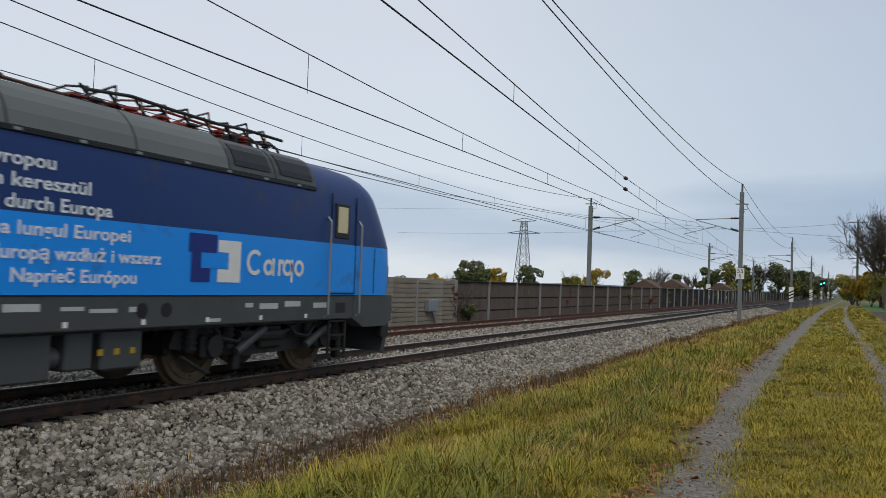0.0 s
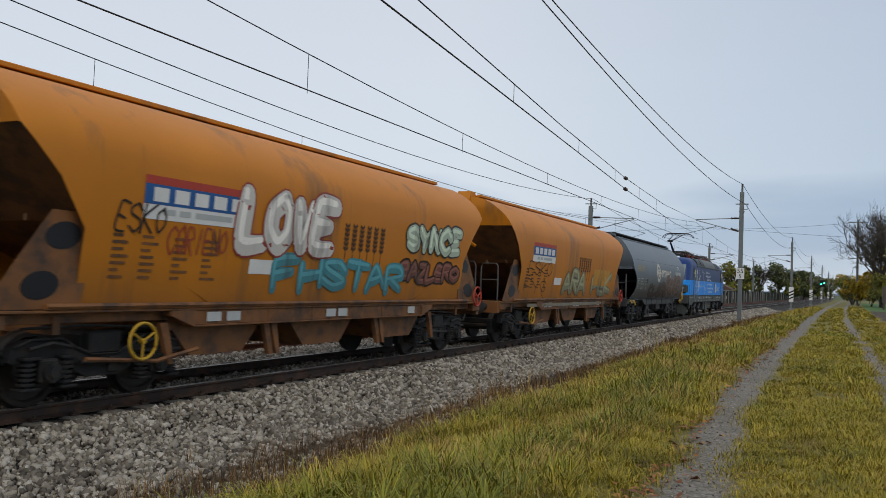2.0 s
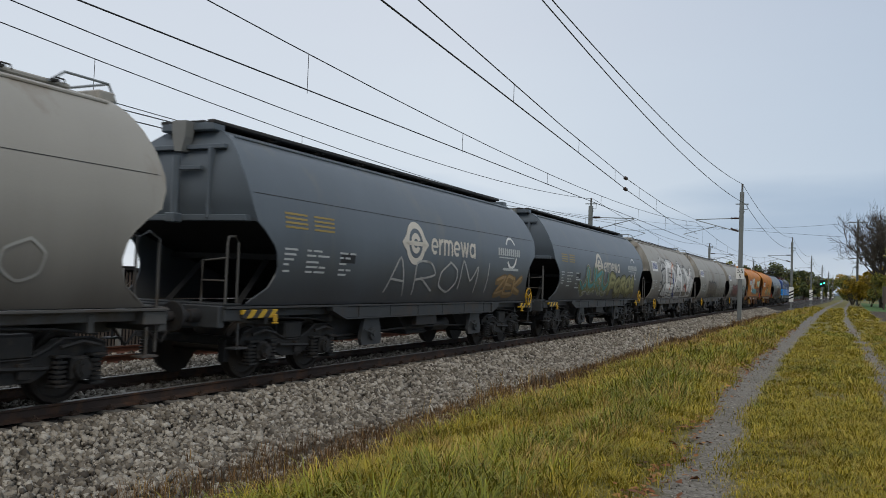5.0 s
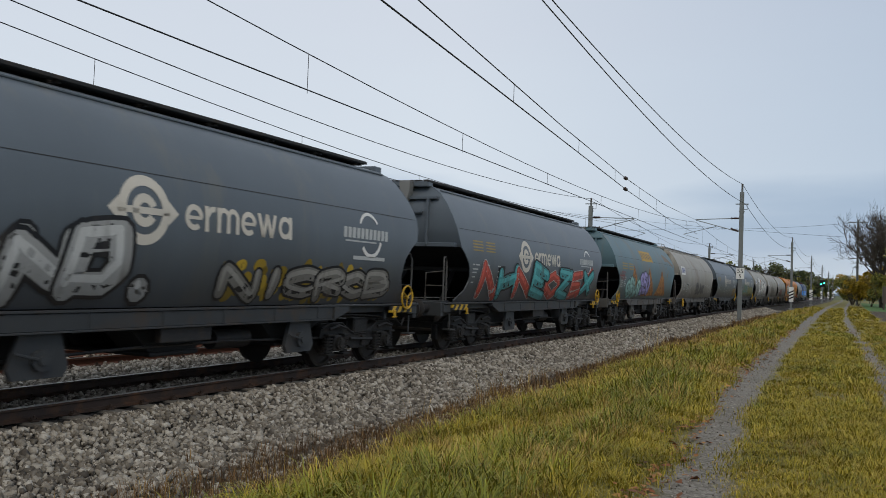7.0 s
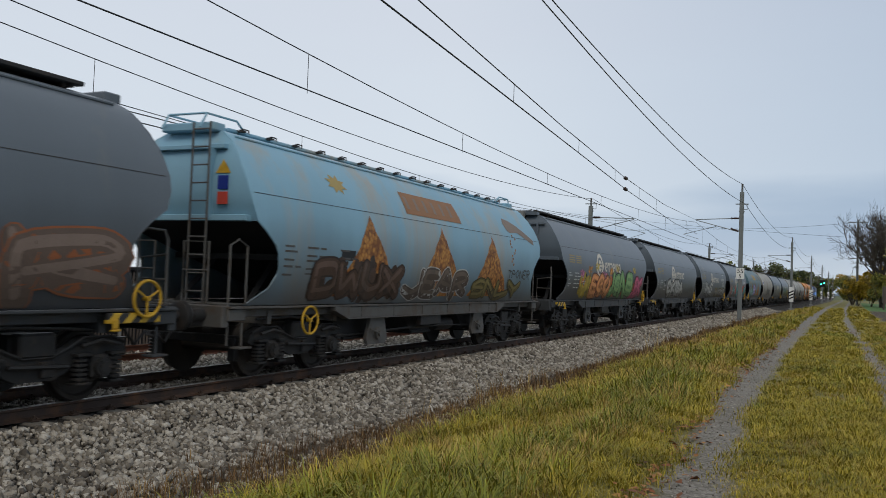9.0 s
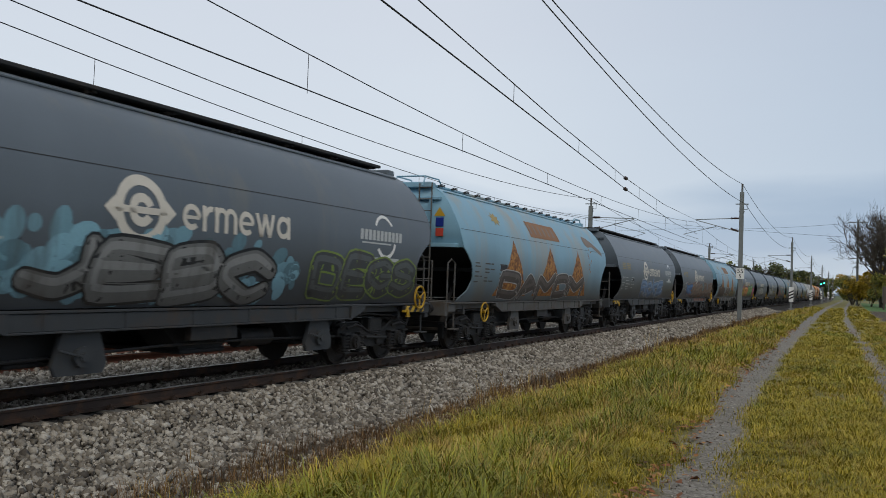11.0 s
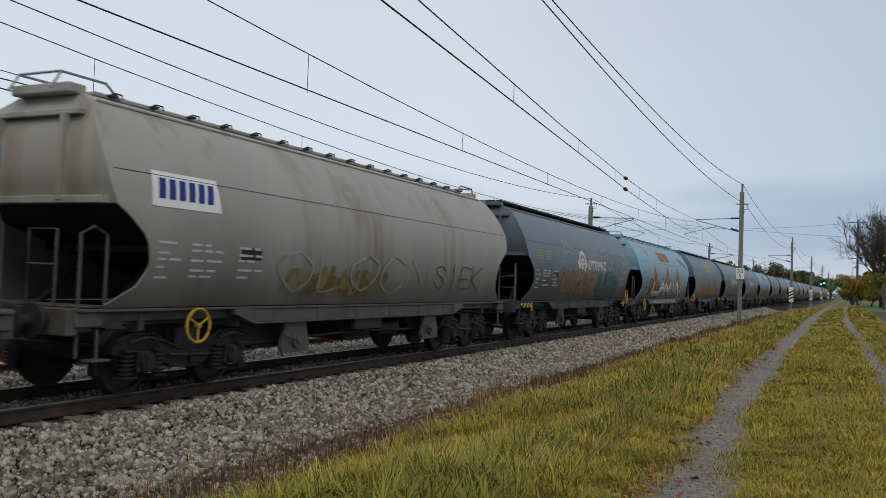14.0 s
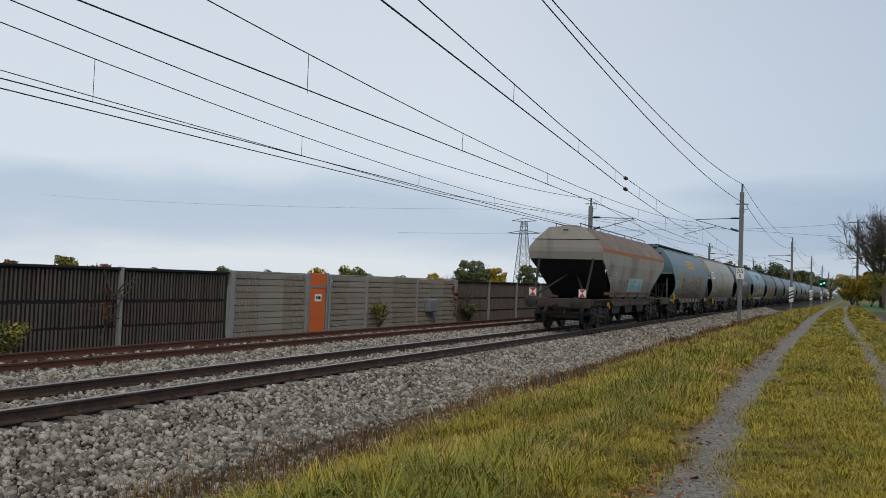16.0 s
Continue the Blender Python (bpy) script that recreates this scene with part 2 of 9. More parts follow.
M_LEAFGREEN = island_material("dull_green_leaves", [(0.0, (0.035, 0.05, 0.018)), (0.6, (0.085, 0.105, 0.035)), (1.0, (0.18, 0.17, 0.055))], 0.75, 0, 6)
M_LEAFGOLD = island_material("golden_autumn_leaves", [(0.0, (0.13, 0.105, 0.016)), (0.5, (0.36, 0.245, 0.025)), (1.0, (0.56, 0.37, 0.04))], 0.75, 0, 6)
M_LEAFRED = island_material("reddish_creeper_leaves", [(0.0, (0.07, 0.032, 0.016)), (0.6, (0.19, 0.065, 0.035)), (1.0, (0.28, 0.12, 0.055))], 0.75, 0, 6)
M_FALLEN = island_material("fallen_brown_leaves", [(0.0, (0.08, 0.03, 0.014)), (0.5, (0.24, 0.085, 0.028)), (1.0, (0.42, 0.24, 0.08))], 0.8, 0, 6)

# ---------------------------------------------------------------- mesh kit


class Kit:
    """Collects vertices and faces of one mesh."""

    def __init__(self):
        self.v, self.f, self.mi, self.cur = [], [], [], 0

    def add(self, vs, fs):
        o = len(self.v)
        self.v += [tuple(q) for q in vs]
        self.f += [tuple(i + o for i in q) for q in fs]
        self.mi += [self.cur] * len(fs)
        return self

    def box(self, x0, x1, y0, y1, z0, z1, c=0.0, m=None):
        """A box, with its edges chamfered by c."""
        x0, x1 = min(x0, x1), max(x0, x1)
        y0, y1 = min(y0, y1), max(y0, y1)
        z0, z1 = min(z0, z1), max(z0, z1)
        if c <= 0:
            vs = [(x, y, z) for x in (x0, x1) for y in (y0, y1) for z in (z0, z1)]
            fs = [(0, 1, 3, 2), (4, 6, 7, 5), (0, 4, 5, 1), (2, 3, 7, 6), (0, 2, 6, 4), (1, 5, 7, 3)]
        else:
            c = min(c, (x1 - x0) * 0.45, (y1 - y0) * 0.45, (z1 - z0) * 0.45)
            vs, at = [], {}
            for i in (0, 1):
                for j in (0, 1):
                    for k in (0, 1):
                        X, Y, Z = (x0, x1)[i], (y0, y1)[j], (z0, z1)[k]
                        dx, dy, dz = c * (1 - 2 * i), c * (1 - 2 * j), c * (1 - 2 * k)
                        for a, q in enumerate(((X, Y + dy, Z + dz), (X + dx, Y, Z + dz), (X + dx, Y + dy, Z))):
                            at[i, j, k, a] = len(vs)
                            vs.append(q)
            fs = []
            for i in (0, 1):
                fs.append([at[i, j, k, 0] for j, k in ((0, 0), (0, 1), (1, 1), (1, 0))][:: 1 if i == 0 else -1])
                fs.append([at[j, i, k, 1] for j, k in ((0, 0), (1, 0), (1, 1), (0, 1))][:: 1 if i == 0 else -1])
                fs.append([at[j, k, i, 2] for j, k in ((0, 0), (0, 1), (1, 1), (1, 0))][:: 1 if i == 0 else -1])
            for i in (0, 1):
                for j in (0, 1):
                    fs.append([at[i, j, 0, 0], at[i, j, 0, 1], at[i, j, 1, 1], at[i, j, 1, 0]])
                    fs.append([at[i, 0, j, 0], at[i, 0, j, 2], at[i, 1, j, 2], at[i, 1, j, 0]])
                    fs.append([at[0, i, j, 1], at[0, i, j, 2], at[1, i, j, 2], at[1, i, j, 1]])
                    for k in (0, 1):
                        fs.append([at[i, j, k, 0], at[i, j, k, 1], at[i, j, k, 2]])
        if m is not None:
            vs = [tuple(m @ Vector(q)) for q in vs]
        return self.add(vs, fs)

    def cyl(self, a, b, r, n=12, r2=None, cap=True):
        a, b = Vector(a), Vector(b)
        d = (b - a).normalized()
        s = d.orthogonal().normalized()
        t = d.cross(s)
        r2 = r if r2 is None else r2
        vs = []
        for q, rr in ((a, r), (b, r2)):
            vs += [q + (s * math.cos(2 * math.pi * i / n) + t * math.sin(2 * math.pi * i / n)) * rr for i in range(n)]
        fs = [(i, (i + 1) % n, n + (i + 1) % n, n + i) for i in range(n)]
        if cap:
            fs += [tuple(range(n))[::-1], tuple(range(n, 2 * n))]
        return self.add(vs, fs)

    def tube(self, pts, r, n=6, close=False):
        pts = [Vector(q) for q in pts]
        k = len(pts)
        vs, fs = [], []
        for i, q in enumerate(pts):
            a = pts[(i - 1) % k] if close or i else q
            b = pts[(i + 1) % k] if close or i < k - 1 else q
            d = (b - a).normalized()
            up = Vector((0, 0, 1)) if abs(d.z) < 0.9 else Vector((1, 0, 0))
            s = d.cross(up).normalized()
            t = s.cross(d)
            vs += [q + (s * math.cos(2 * math.pi * j / n) + t * math.sin(2 * math.pi * j / n)) * r for j in range(n)]
        for i in range(k if close else k - 1):
            p, q = i * n, ((i + 1) % k) * n
            fs += [(p + j, p + (j + 1) % n, q + (j + 1) % n, q + j) for j in range(n)]
        if not close:
            fs += [tuple(range(n))[::-1], tuple(range((k - 1) * n, k * n))]
        return self.add(vs, fs)

    def lathe(self, prof, c, axis=0, n=20):
        """Rings (offset along the axis, radius) about the axis through c."""
        vs, fs = [], []
        for o, r in prof:
            for i in range(n):
                a = 2 * math.pi * i / n
                q = [r * math.cos(a), r * math.sin(a)]
                q.insert(axis, o)
                vs.append((c[0] + q[0], c[1] + q[1], c[2] + q[2]))
        for k in range(len(prof) - 1):
            fs += [(k * n + i, k * n + (i + 1) % n, (k + 1) * n + (i + 1) % n, (k + 1) * n + i) for i in range(n)]
        fs += [tuple(range(n)), tuple(range((len(prof) - 1) * n, len(prof) * n))]
        return self.add(vs, fs)

    def prism(self, outline, lo, hi, axis=0):
        """An outline in the two other axes, pushed from lo to hi along the axis."""
        n = len(outline)
        vs = []
        for o in (lo, hi):
            for q in outline:
                q = list(q)
                q.insert(axis, o)
                vs.append(q)
        fs = [tuple(range(n)), tuple(range(n, 2 * n))[::-1]] + [(i, n + i, n + (i + 1) % n, (i + 1) % n) for i in range(n)]
        return self.add(vs, fs)

    def mesh(self, name, *mats, smooth=False, angle=35):
        me = bpy.data.meshes.new(name)
        me.from_pydata(self.v, [], self.f)
        for m in mats:
            me.materials.append(m)
        if len(mats) > 1:
            me.polygons.foreach_set("material_index", self.mi)
        bm = bmesh.new()
        bm.from_mesh(me)
        bmesh.ops.recalc_face_normals(bm, faces=bm.faces)
        bm.to_mesh(me)
        bm.free()
        if smooth:
            me.polygons.foreach_set("use_smooth", [True] * len(me.polygons))
            me.set_sharp_from_angle(angle=radians(angle))
        return me


def part(name, kit, mat, parent=None, label="", smooth=False, angle=35):
    """One mesh object under a thing or a part."""
    data = kit.mesh(name, *(mat if isinstance(mat, tuple) else (mat,)), smooth=smooth, angle=angle) if isinstance(kit, Kit) else kit
    ob = new(name, data)
    ob.parent = parent
    if label:
        tagged(ob, label)
    return ob


def empty(name):
    ob = new(name)
    ob.empty_display_size = 0.2
    return ob


def stuff_mesh(name, verts, faces, mat, label, category):
    """Many small pieces as one mesh, from numpy arrays; faces all with equal corner count."""
    me = bpy.data.meshes.new(name)
    nf, k = faces.shape
    me.vertices.add(len(verts))
    me.vertices.foreach_set("co", verts.astype(np.float32).ravel())
    me.loops.add(nf * k)
    me.loops.foreach_set("vertex_index", faces.astype(np.int32).ravel())
    me.polygons.add(nf)
    me.polygons.foreach_set("loop_start", np.arange(0, nf * k, k, dtype=np.int32))
    me.update(calc_edges=True)
    me.materials.append(mat)
    ob = new(name, me)
    return tagged(ob, label, category, kind="stuff")


def bend(s):
    """How far the line swings to the right at s metres down the track."""
    return 0.0175 * ((s - 95) + np.sqrt((s - 95) ** 2 + 1600)) / 2 - 0.07

# ---------------------------------------------------------------- ground, ballast, rails


def ground_material(name, c1, c2, c3, scale, fine, bump, rough=0.95, dist=0.03):
    m = bpy.data.materials.new(name)
    m.use_nodes = True
    nt = m.node_tree
    b = nt.nodes["Principled BSDF"]
    N, L = nt.nodes.new, nt.links.new
    co = N("ShaderNodeTexCoord")
    a, v, r, r2, mix = N("ShaderNodeTexNoise"), N("ShaderNodeTexVoronoi"), N("ShaderNodeValToRGB"), N("ShaderNodeValToRGB"), N("ShaderNodeMix")
    a.inputs["Scale"].default_value, a.inputs["Detail"].default_value, a.inputs["Roughness"].default_value = scale, 8, 0.65
    v.inputs["Scale"].default_value = fine
    L(co.outputs["Object"], a.inputs["Vector"])
    L(co.outputs["Object"], v.inputs["Vector"])
    r.color_ramp.elements[0].position, r.color_ramp.elements[0].color = 0.35, (*c1, 1)
    r.color_ramp.elements[1].position, r.color_ramp.elements[1].color = 0.68, (*c2, 1)
    L(a.outputs["Fac"], r.inputs["Fac"])
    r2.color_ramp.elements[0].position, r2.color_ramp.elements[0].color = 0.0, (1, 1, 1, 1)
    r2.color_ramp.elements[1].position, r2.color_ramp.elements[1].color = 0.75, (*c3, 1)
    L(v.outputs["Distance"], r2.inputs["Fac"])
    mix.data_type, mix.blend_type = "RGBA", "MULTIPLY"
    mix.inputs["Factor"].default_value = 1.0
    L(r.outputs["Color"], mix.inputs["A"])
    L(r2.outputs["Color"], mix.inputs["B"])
    L(mix.outputs["Result"], b.inputs["Base Color"])
    b.inputs["Roughness"].default_value = rough
    bp = N("ShaderNodeBump")
    bp.inputs["Strength"].default_value, bp.inputs["Distance"].default_value, bp.invert = bump, dist, True
    L(v.outputs["Distance"], bp.inputs["Height"])
    L(bp.outputs["Normal"], b.inputs["Normal"])
    return m


# near-black bed colour stands in for shade in the gaps between stones
M_BED = ground_material("gap_shade_ballast_bed", (0.022, 0.018, 0.014), (0.07, 0.06, 0.048), (0.25, 0.23, 0.2), 2.5, 17, 1.0, 0.95, 0.05)
M_SOIL = ground_material("grassy_soil", (0.10, 0.095, 0.02), (0.20, 0.175, 0.045), (0.6, 0.6, 0.5), 1.2, 22, 0.6)
M_DITCH = ground_material("brown_weedy_soil", (0.05, 0.038, 0.025), (0.13, 0.10, 0.065), (0.5, 0.5, 0.45), 2.0, 22, 0.7)
M_RUT = ground_material("grey_wheel_rut_gravel", (0.17, 0.155, 0.135), (0.30, 0.285, 0.255), (0.75, 0.73, 0.7), 1.6, 45, 0.5, 0.95, 0.015)
M_FIELD = ground_material("far_meadow", (0.06, 0.085, 0.022), (0.13, 0.135, 0.045), (0.8, 0.8, 0.75), 0.08, 3, 0.3)
M_PLOUGH = ground_material("ploughed_earth", (0.06, 0.036, 0.022), (0.13, 0.085, 0.052), (0.5, 0.5, 0.5), 1.5, 6, 0.8, 0.95, 0.08)
M_LAWN = ground_material("fresh_green_crop", (0.045, 0.115, 0.018), (0.08, 0.17, 0.03), (0.7, 0.7, 0.6), 1.0, 12, 0.4)



def track_material():
    """Grassy soil worn through to grey gravel along the two wheel ruts, with ragged edges."""
    m = bpy.data.materials.new("worn_farm_track")
    m.use_nodes = True
    nt = m.node_tree
    b = nt.nodes["Principled BSDF"]
    N, L = nt.nodes.new, nt.links.new
    co = N("ShaderNodeTexCoord")
    n1, n2, n3 = N("ShaderNodeTexNoise"), N("ShaderNodeTexNoise"), N("ShaderNodeTexNoise")
    for q, sc, de in ((n1, 1.3, 6), (n2, 26.0, 5), (n3, 4.5, 5)):
        q.inputs["Scale"].default_value, q.inputs["Detail"].default_value, q.inputs["Roughness"].default_value = sc, de, 0.65
        L(co.outputs["Object"], q.inputs["Vector"])

    def ramp(src, p0, c0, p1, c1):
        r = N("ShaderNodeValToRGB")
        r.color_ramp.elements[0].position, r.color_ramp.elements[0].color = p0, (*c0, 1)
        r.color_ramp.elements[1].position, r.color_ramp.elements[1].color = p1, (*c1, 1)
        L(src, r.inputs["Fac"])
        return r.outputs["Color"]

    def math_node(op, a, b_, c_=None):
        q = N("ShaderNodeMath")
        q.operation = op
        for i, v in enumerate((a, b_, c_)):
            if v is None:
                continue
            if isinstance(v, (int, float)):
                q.inputs[i].default_value = v
            else:
                L(v, q.inputs[i])
        return q.outputs[0]
    masks = []
    for name, wdt in (("off_rut", 0.30), ("off_second_rut", 0.22)):
        at = N("ShaderNodeAttribute")
        at.attribute_name = name
        d = math_node("ABSOLUTE", at.outputs["Fac"], 0)
        e = math_node("SUBTRACT", math_node("MULTIPLY_ADD", n3.outputs["Fac"], 0.55, wdt - 0.28), d)
        masks.append(math_node("MULTIPLY_ADD", math_node("MULTIPLY_ADD", n1.outputs["Fac"], 0.3, math_node("SUBTRACT", e, 0.15)), 6.0, 0.5))
    mask = N("ShaderNodeClamp")
    L(math_node("MAXIMUM", masks[0], masks[1]), mask.inputs["Value"])
    soil = ramp(n1.outputs["Fac"], 0.35, (0.10, 0.09, 0.016), 0.68, (0.24, 0.20, 0.045))
    grav = ramp(n2.outputs["Fac"], 0.36, (0.10, 0.086, 0.07), 0.66, (0.30, 0.275, 0.235))
    mix, mul = N("ShaderNodeMix"), N("ShaderNodeMix")
    mix.data_type = mul.data_type = "RGBA"
    L(mask.outputs["Result"], mix.inputs["Factor"])
    L(soil, mix.inputs["A"])
    L(grav, mix.inputs["B"])
    mul.blend_type = "MULTIPLY"
    mul.inputs["Factor"].default_value = 1.0
    L(mix.outputs["Result"], mul.inputs["A"])
    L(ramp(n3.outputs["Fac"], 0.3, (0.66, 0.64, 0.6), 0.7, (1.1, 1.1, 1.1)), mul.inputs["B"])
    L(mul.outputs["Result"], b.inputs["Base Color"])
    b.inputs["Roughness"].default_value = 0.95
    bp = N("ShaderNodeBump")
    bp.inputs["Strength"].default_value, bp.inputs["Distance"].default_value = 0.8, 0.02
    L(n2.outputs["Fac"], bp.inputs["Height"])
    L(bp.outputs["Normal"], b.inputs["Normal"])
    return m


M_SOIL = track_material()


def ruts(y):
    """Centres of the two wheel ruts of the farm track, which wander a little."""
    return np.interp(y, [4, 8, 15, 30, 50], [-0.85, -1.11, -1.44, -1.53, -1.62]), np.interp(y, [20, 30, 55], [0.88, 0.76, 0.47])


SECTION = [(-1500, -0.2), (-60, -0.2), (-17.4, -0.3), (-15.6, -0.26), (-15.2, -0.21), (-12.4, -0.21), (-11.8, -0.24), (-11.2, -0.21), (-8.25, -0.21),
           (-7.6, -0.40), (-6.7, -0.54), (-6.1, -0.56), (-5.5, -0.46), (-4.6, -0.20), (-3.6, 0.0), (-2.6, 0.10), (-1.9, 0.11), (-1.55, 0.08), (-1.15, 0.08), (-0.8, 0.10),
           (-0.2, 0.14), (0.3, 0.10), (0.6, 0.08), (0.85, 0.09), (1.15, 0.12), (2.6, 0.14), (4.2, 0.10), (8.0, 0.05), (30, 0.0), (1500, 0.0)]


def ground_z(x):
    return np.interp(x, [q[0] for q in SECTION], [q[1] for q in SECTION])


def build_ground():
    xs = []
    for (a, _), (b, _) in zip(SECTION, SECTION[1:]):
        n = 1 if b - a > 12 else max(1, round((b - a) / 0.22))
        xs += [a + (b - a) * i / n for i in range(n)]
    xs.append(SECTION[-1][0])
    ys = [-400, -60, -12] + [i * 0.5 for i in range(0, 60)] + [30 + 3 * i for i in range(41)] + [160, 180, 210, 250, 300, 380, 500, 800, 1500, 3000]
    k, off = Kit(), []
    nx = len(xs)
    for y in ys:
        sw = float(bend(min(max(y, 0), 260)))
        for x in xs:
            wob = 0.0
            if -6.5 < x < 9:
                wob = 0.012 * noise.noise((x * 0.9, y * 0.35, 0)) + 0.006 * noise.noise((x * 3, y * 1.5, 7))
            side = 0.06 * noise.noise((y * 0.3, x * 0.1, 3)) if -6.6 < x < 3 else 0
            off.append((x + side - float(ruts(y)[0]), x + side - float(ruts(y)[1])))
            k.v.append((x + side + (sw if abs(x) < 100 else 0), y, float(ground_z(x)) + wob))
    for j in range(len(ys) - 1):
        for i in range(nx - 1):
            x, y = (xs[i] + xs[i + 1]) / 2, (ys[j] + ys[j + 1]) / 2
            if x < -17.4:
                m = 4
            elif x < -6.5:
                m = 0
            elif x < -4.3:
                m = 2
            elif x > 2.5 and 62 < y < 200:
                m = 5 if y < 103 else 6
            elif x > 8 or y > 300:
                m = 4
            else:
                m = 1
            a = j * nx + i
            k.f.append((a, a + 1, a + nx + 1, a + nx))
            k.mi.append(m)
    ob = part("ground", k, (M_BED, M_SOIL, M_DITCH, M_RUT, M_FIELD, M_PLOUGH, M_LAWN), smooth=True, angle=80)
    for i, name in enumerate(("off_rut", "off_second_rut")):
        ob.data.attributes.new(name, "FLOAT", "POINT").data.foreach_set("value", [q[i] for q in off])
    tagged(ob, "railway formation, ditch, farm track with two wheel ruts and meadow", "ground", kind="structure")


build_ground()

ICO = np.array([(-1, 1.618, 0), (1, 1.618, 0), (-1, -1.618, 0), (1, -1.618, 0), (0, -1, 1.618), (0, 1, 1.618), (0, -1, -1.618), (0, 1, -1.618), (1.618, 0, -1), (1.618, 0, 1), (-1.618, 0, -1), (-1.618, 0, 1)]) / 1.9
ICO_F = np.array([(0, 11, 5), (0, 5, 1), (0, 1, 7), (0, 7, 10), (0, 10, 11), (1, 5, 9), (5, 11, 4), (11, 10, 2), (10, 7, 6), (7, 1, 8), (3, 9, 4), (3, 4, 2), (3, 2, 6), (3, 6, 8), (3, 8, 9), (4, 9, 5), (2, 4, 11), (6, 2, 10), (8, 6, 7), (9, 8, 1)])
CUBE = np.array([(x, y, z) for x in (-1, 1) for y in (-1, 1) for z in (-1, 1)], float) * 0.72
CUBE_F = np.array([(0, 1, 3), (0, 3, 2), (4, 6, 7), (4, 7, 5), (0, 4, 5), (0, 5, 1), (2, 3, 7), (2, 7, 6), (0, 2, 6), (0, 6, 4), (1, 5, 7), (1, 7, 3)])
OCT = np.array([(1, 0, 0), (-1, 0, 0), (0, 1, 0), (0, -1, 0), (0, 0, 1), (0, 0, -1)], float)
OCT_F = np.array([(0, 2, 4), (2, 1, 4), (1, 3, 4), (3, 0, 4), (2, 0, 5), (1, 2, 5), (3, 1, 5), (0, 3, 5)])


def turns(rng, n):
    q = rng.normal(size=(n, 4))
    q /= np.linalg.norm(q, axis=1)[:, None]
    w, x, y, z = q.T
    return np.stack([1 - 2 * (y * y + z * z), 2 * (x * y - z * w), 2 * (x * z + y * w), 2 * (x * y + z * w), 1 - 2 * (x * x + z * z), 2 * (y * z - x * w),
                     2 * (x * z - y * w), 2 * (y * z + x * w), 1 - 2 * (x * x + y * y)], 1).reshape(n, 3, 3)


def stones(name, zones, base, faces, seed, mat, label, category="ballast"):
    rng = np.random.default_rng(seed)
    vs, fs, o = [], [], 0
    for x0, x1, y0, y1, dens, size in zones:
        n = int((x1 - x0) * (y1 - y0) * dens)
        y = y0 + (y1 - y0) * rng.random(n)
        x = x0 + (x1 - x0) * rng.random(n)
        z = ground_z(x) + size * (0.05 + 0.85 * rng.random(n))
        sc = size * (0.55 + 0.75 * rng.random((n, 1, 1)) ** 1.5) * (0.45 + 0.95 * rng.random((n, 1, 3)))
        v = base[None] * (0.62 + 0.6 * rng.random((n, len(base), 3)))
        v = np.einsum("nij,nkj->nki", turns(rng, n), v * sc)
        v += np.stack([x + bend(y), y, z], 1)[:, None, :]
        vs.append(v.reshape(-1, 3))
        fs.append((faces[None] + (np.arange(n) * len(base))[:, None, None]).reshape(-1, 3) + o)
        o += n * len(base)
    return stuff_mesh(name, np.concatenate(vs), np.concatenate(fs), mat, label, category)


stones("ballast_stones", [(-8.55, -6.3, 3.5, 9, 560, 0.040), (-8.55, -6.35, 9, 18, 430, 0.043), (-8.55, -6.4, 18, 32, 300, 0.050), (-6.4, -5.2, 3.5, 18, 130, 0.032), (-10.4, -9.05, 5, 18, 260, 0.042), (-12.9, -11.2, 8, 22, 260, 0.045)],
       CUBE, CUBE_F, 5, M_STONE, "crushed pale grey stone ballast beside the track")
stones("ballast_stones", [(-8.55, -6.5, 32, 60, 150, 0.062), (-8.5, -6.6, 60, 110, 60, 0.085), (-10.4, -9.05, 18, 45, 150, 0.05), (-11.2, -10.5, 5, 40, 200, 0.045), (-12.9, -11.2, 22, 60, 140, 0.055),
                           (-14.5, -13.2, 8, 45, 100, 0.05), (-16.2, -14.7, 8, 45, 80, 0.05), (-13.1, -12.4, 8, 40, 150, 0.05)],
       CUBE, CUBE_F, 6, M_STONE, "crushed pale grey stone ballast between the tracks")
stones("rut_pebbles", [(-1.55, -0.7, 4, 12, 120, 0.012), (-1.85, -1.1, 12, 26, 90, 0.014), (0.5, 1.2, 14, 34, 60, 0.014)], OCT, OCT_F, 8, M_STONE, "small pale pebbles in the wheel ruts", "gravel")

RAIL = [(-0.075, -0.172), (-0.075, -0.16), (-0.03, -0.145), (-0.009, -0.13), (-0.009, -0.05), (-0.034, -0.036), (-0.036, -0.008), (-0.03, 0.0),
        (0.03, 0.0), (0.036, -0.008), (0.034, -0.036), (0.009, -0.05), (0.009, -0.13), (0.03, -0.145), (0.075, -0.16), (0.075, -0.172)]


def rail_mesh(xc, mats):
    k = Kit()
    ys = [-25 + 5 * i for i in range(26)] + [110 + 10 * i for i in range(30)]
    n = len(RAIL)
    for y in ys:
        for x, z in RAIL:
            k.v.append((x + xc + float(bend(y)), y, z))
    for j in range(len(ys) - 1):
        for i in range(n):
            k.f.append((j * n + i, j * n + (i + 1) % n, (j + 1) * n + (i + 1) % n, (j + 1) * n + i))
            k.mi.append(1 if 6 <= i <= 8 else 0)
    return k.mesh("rail", *mats)


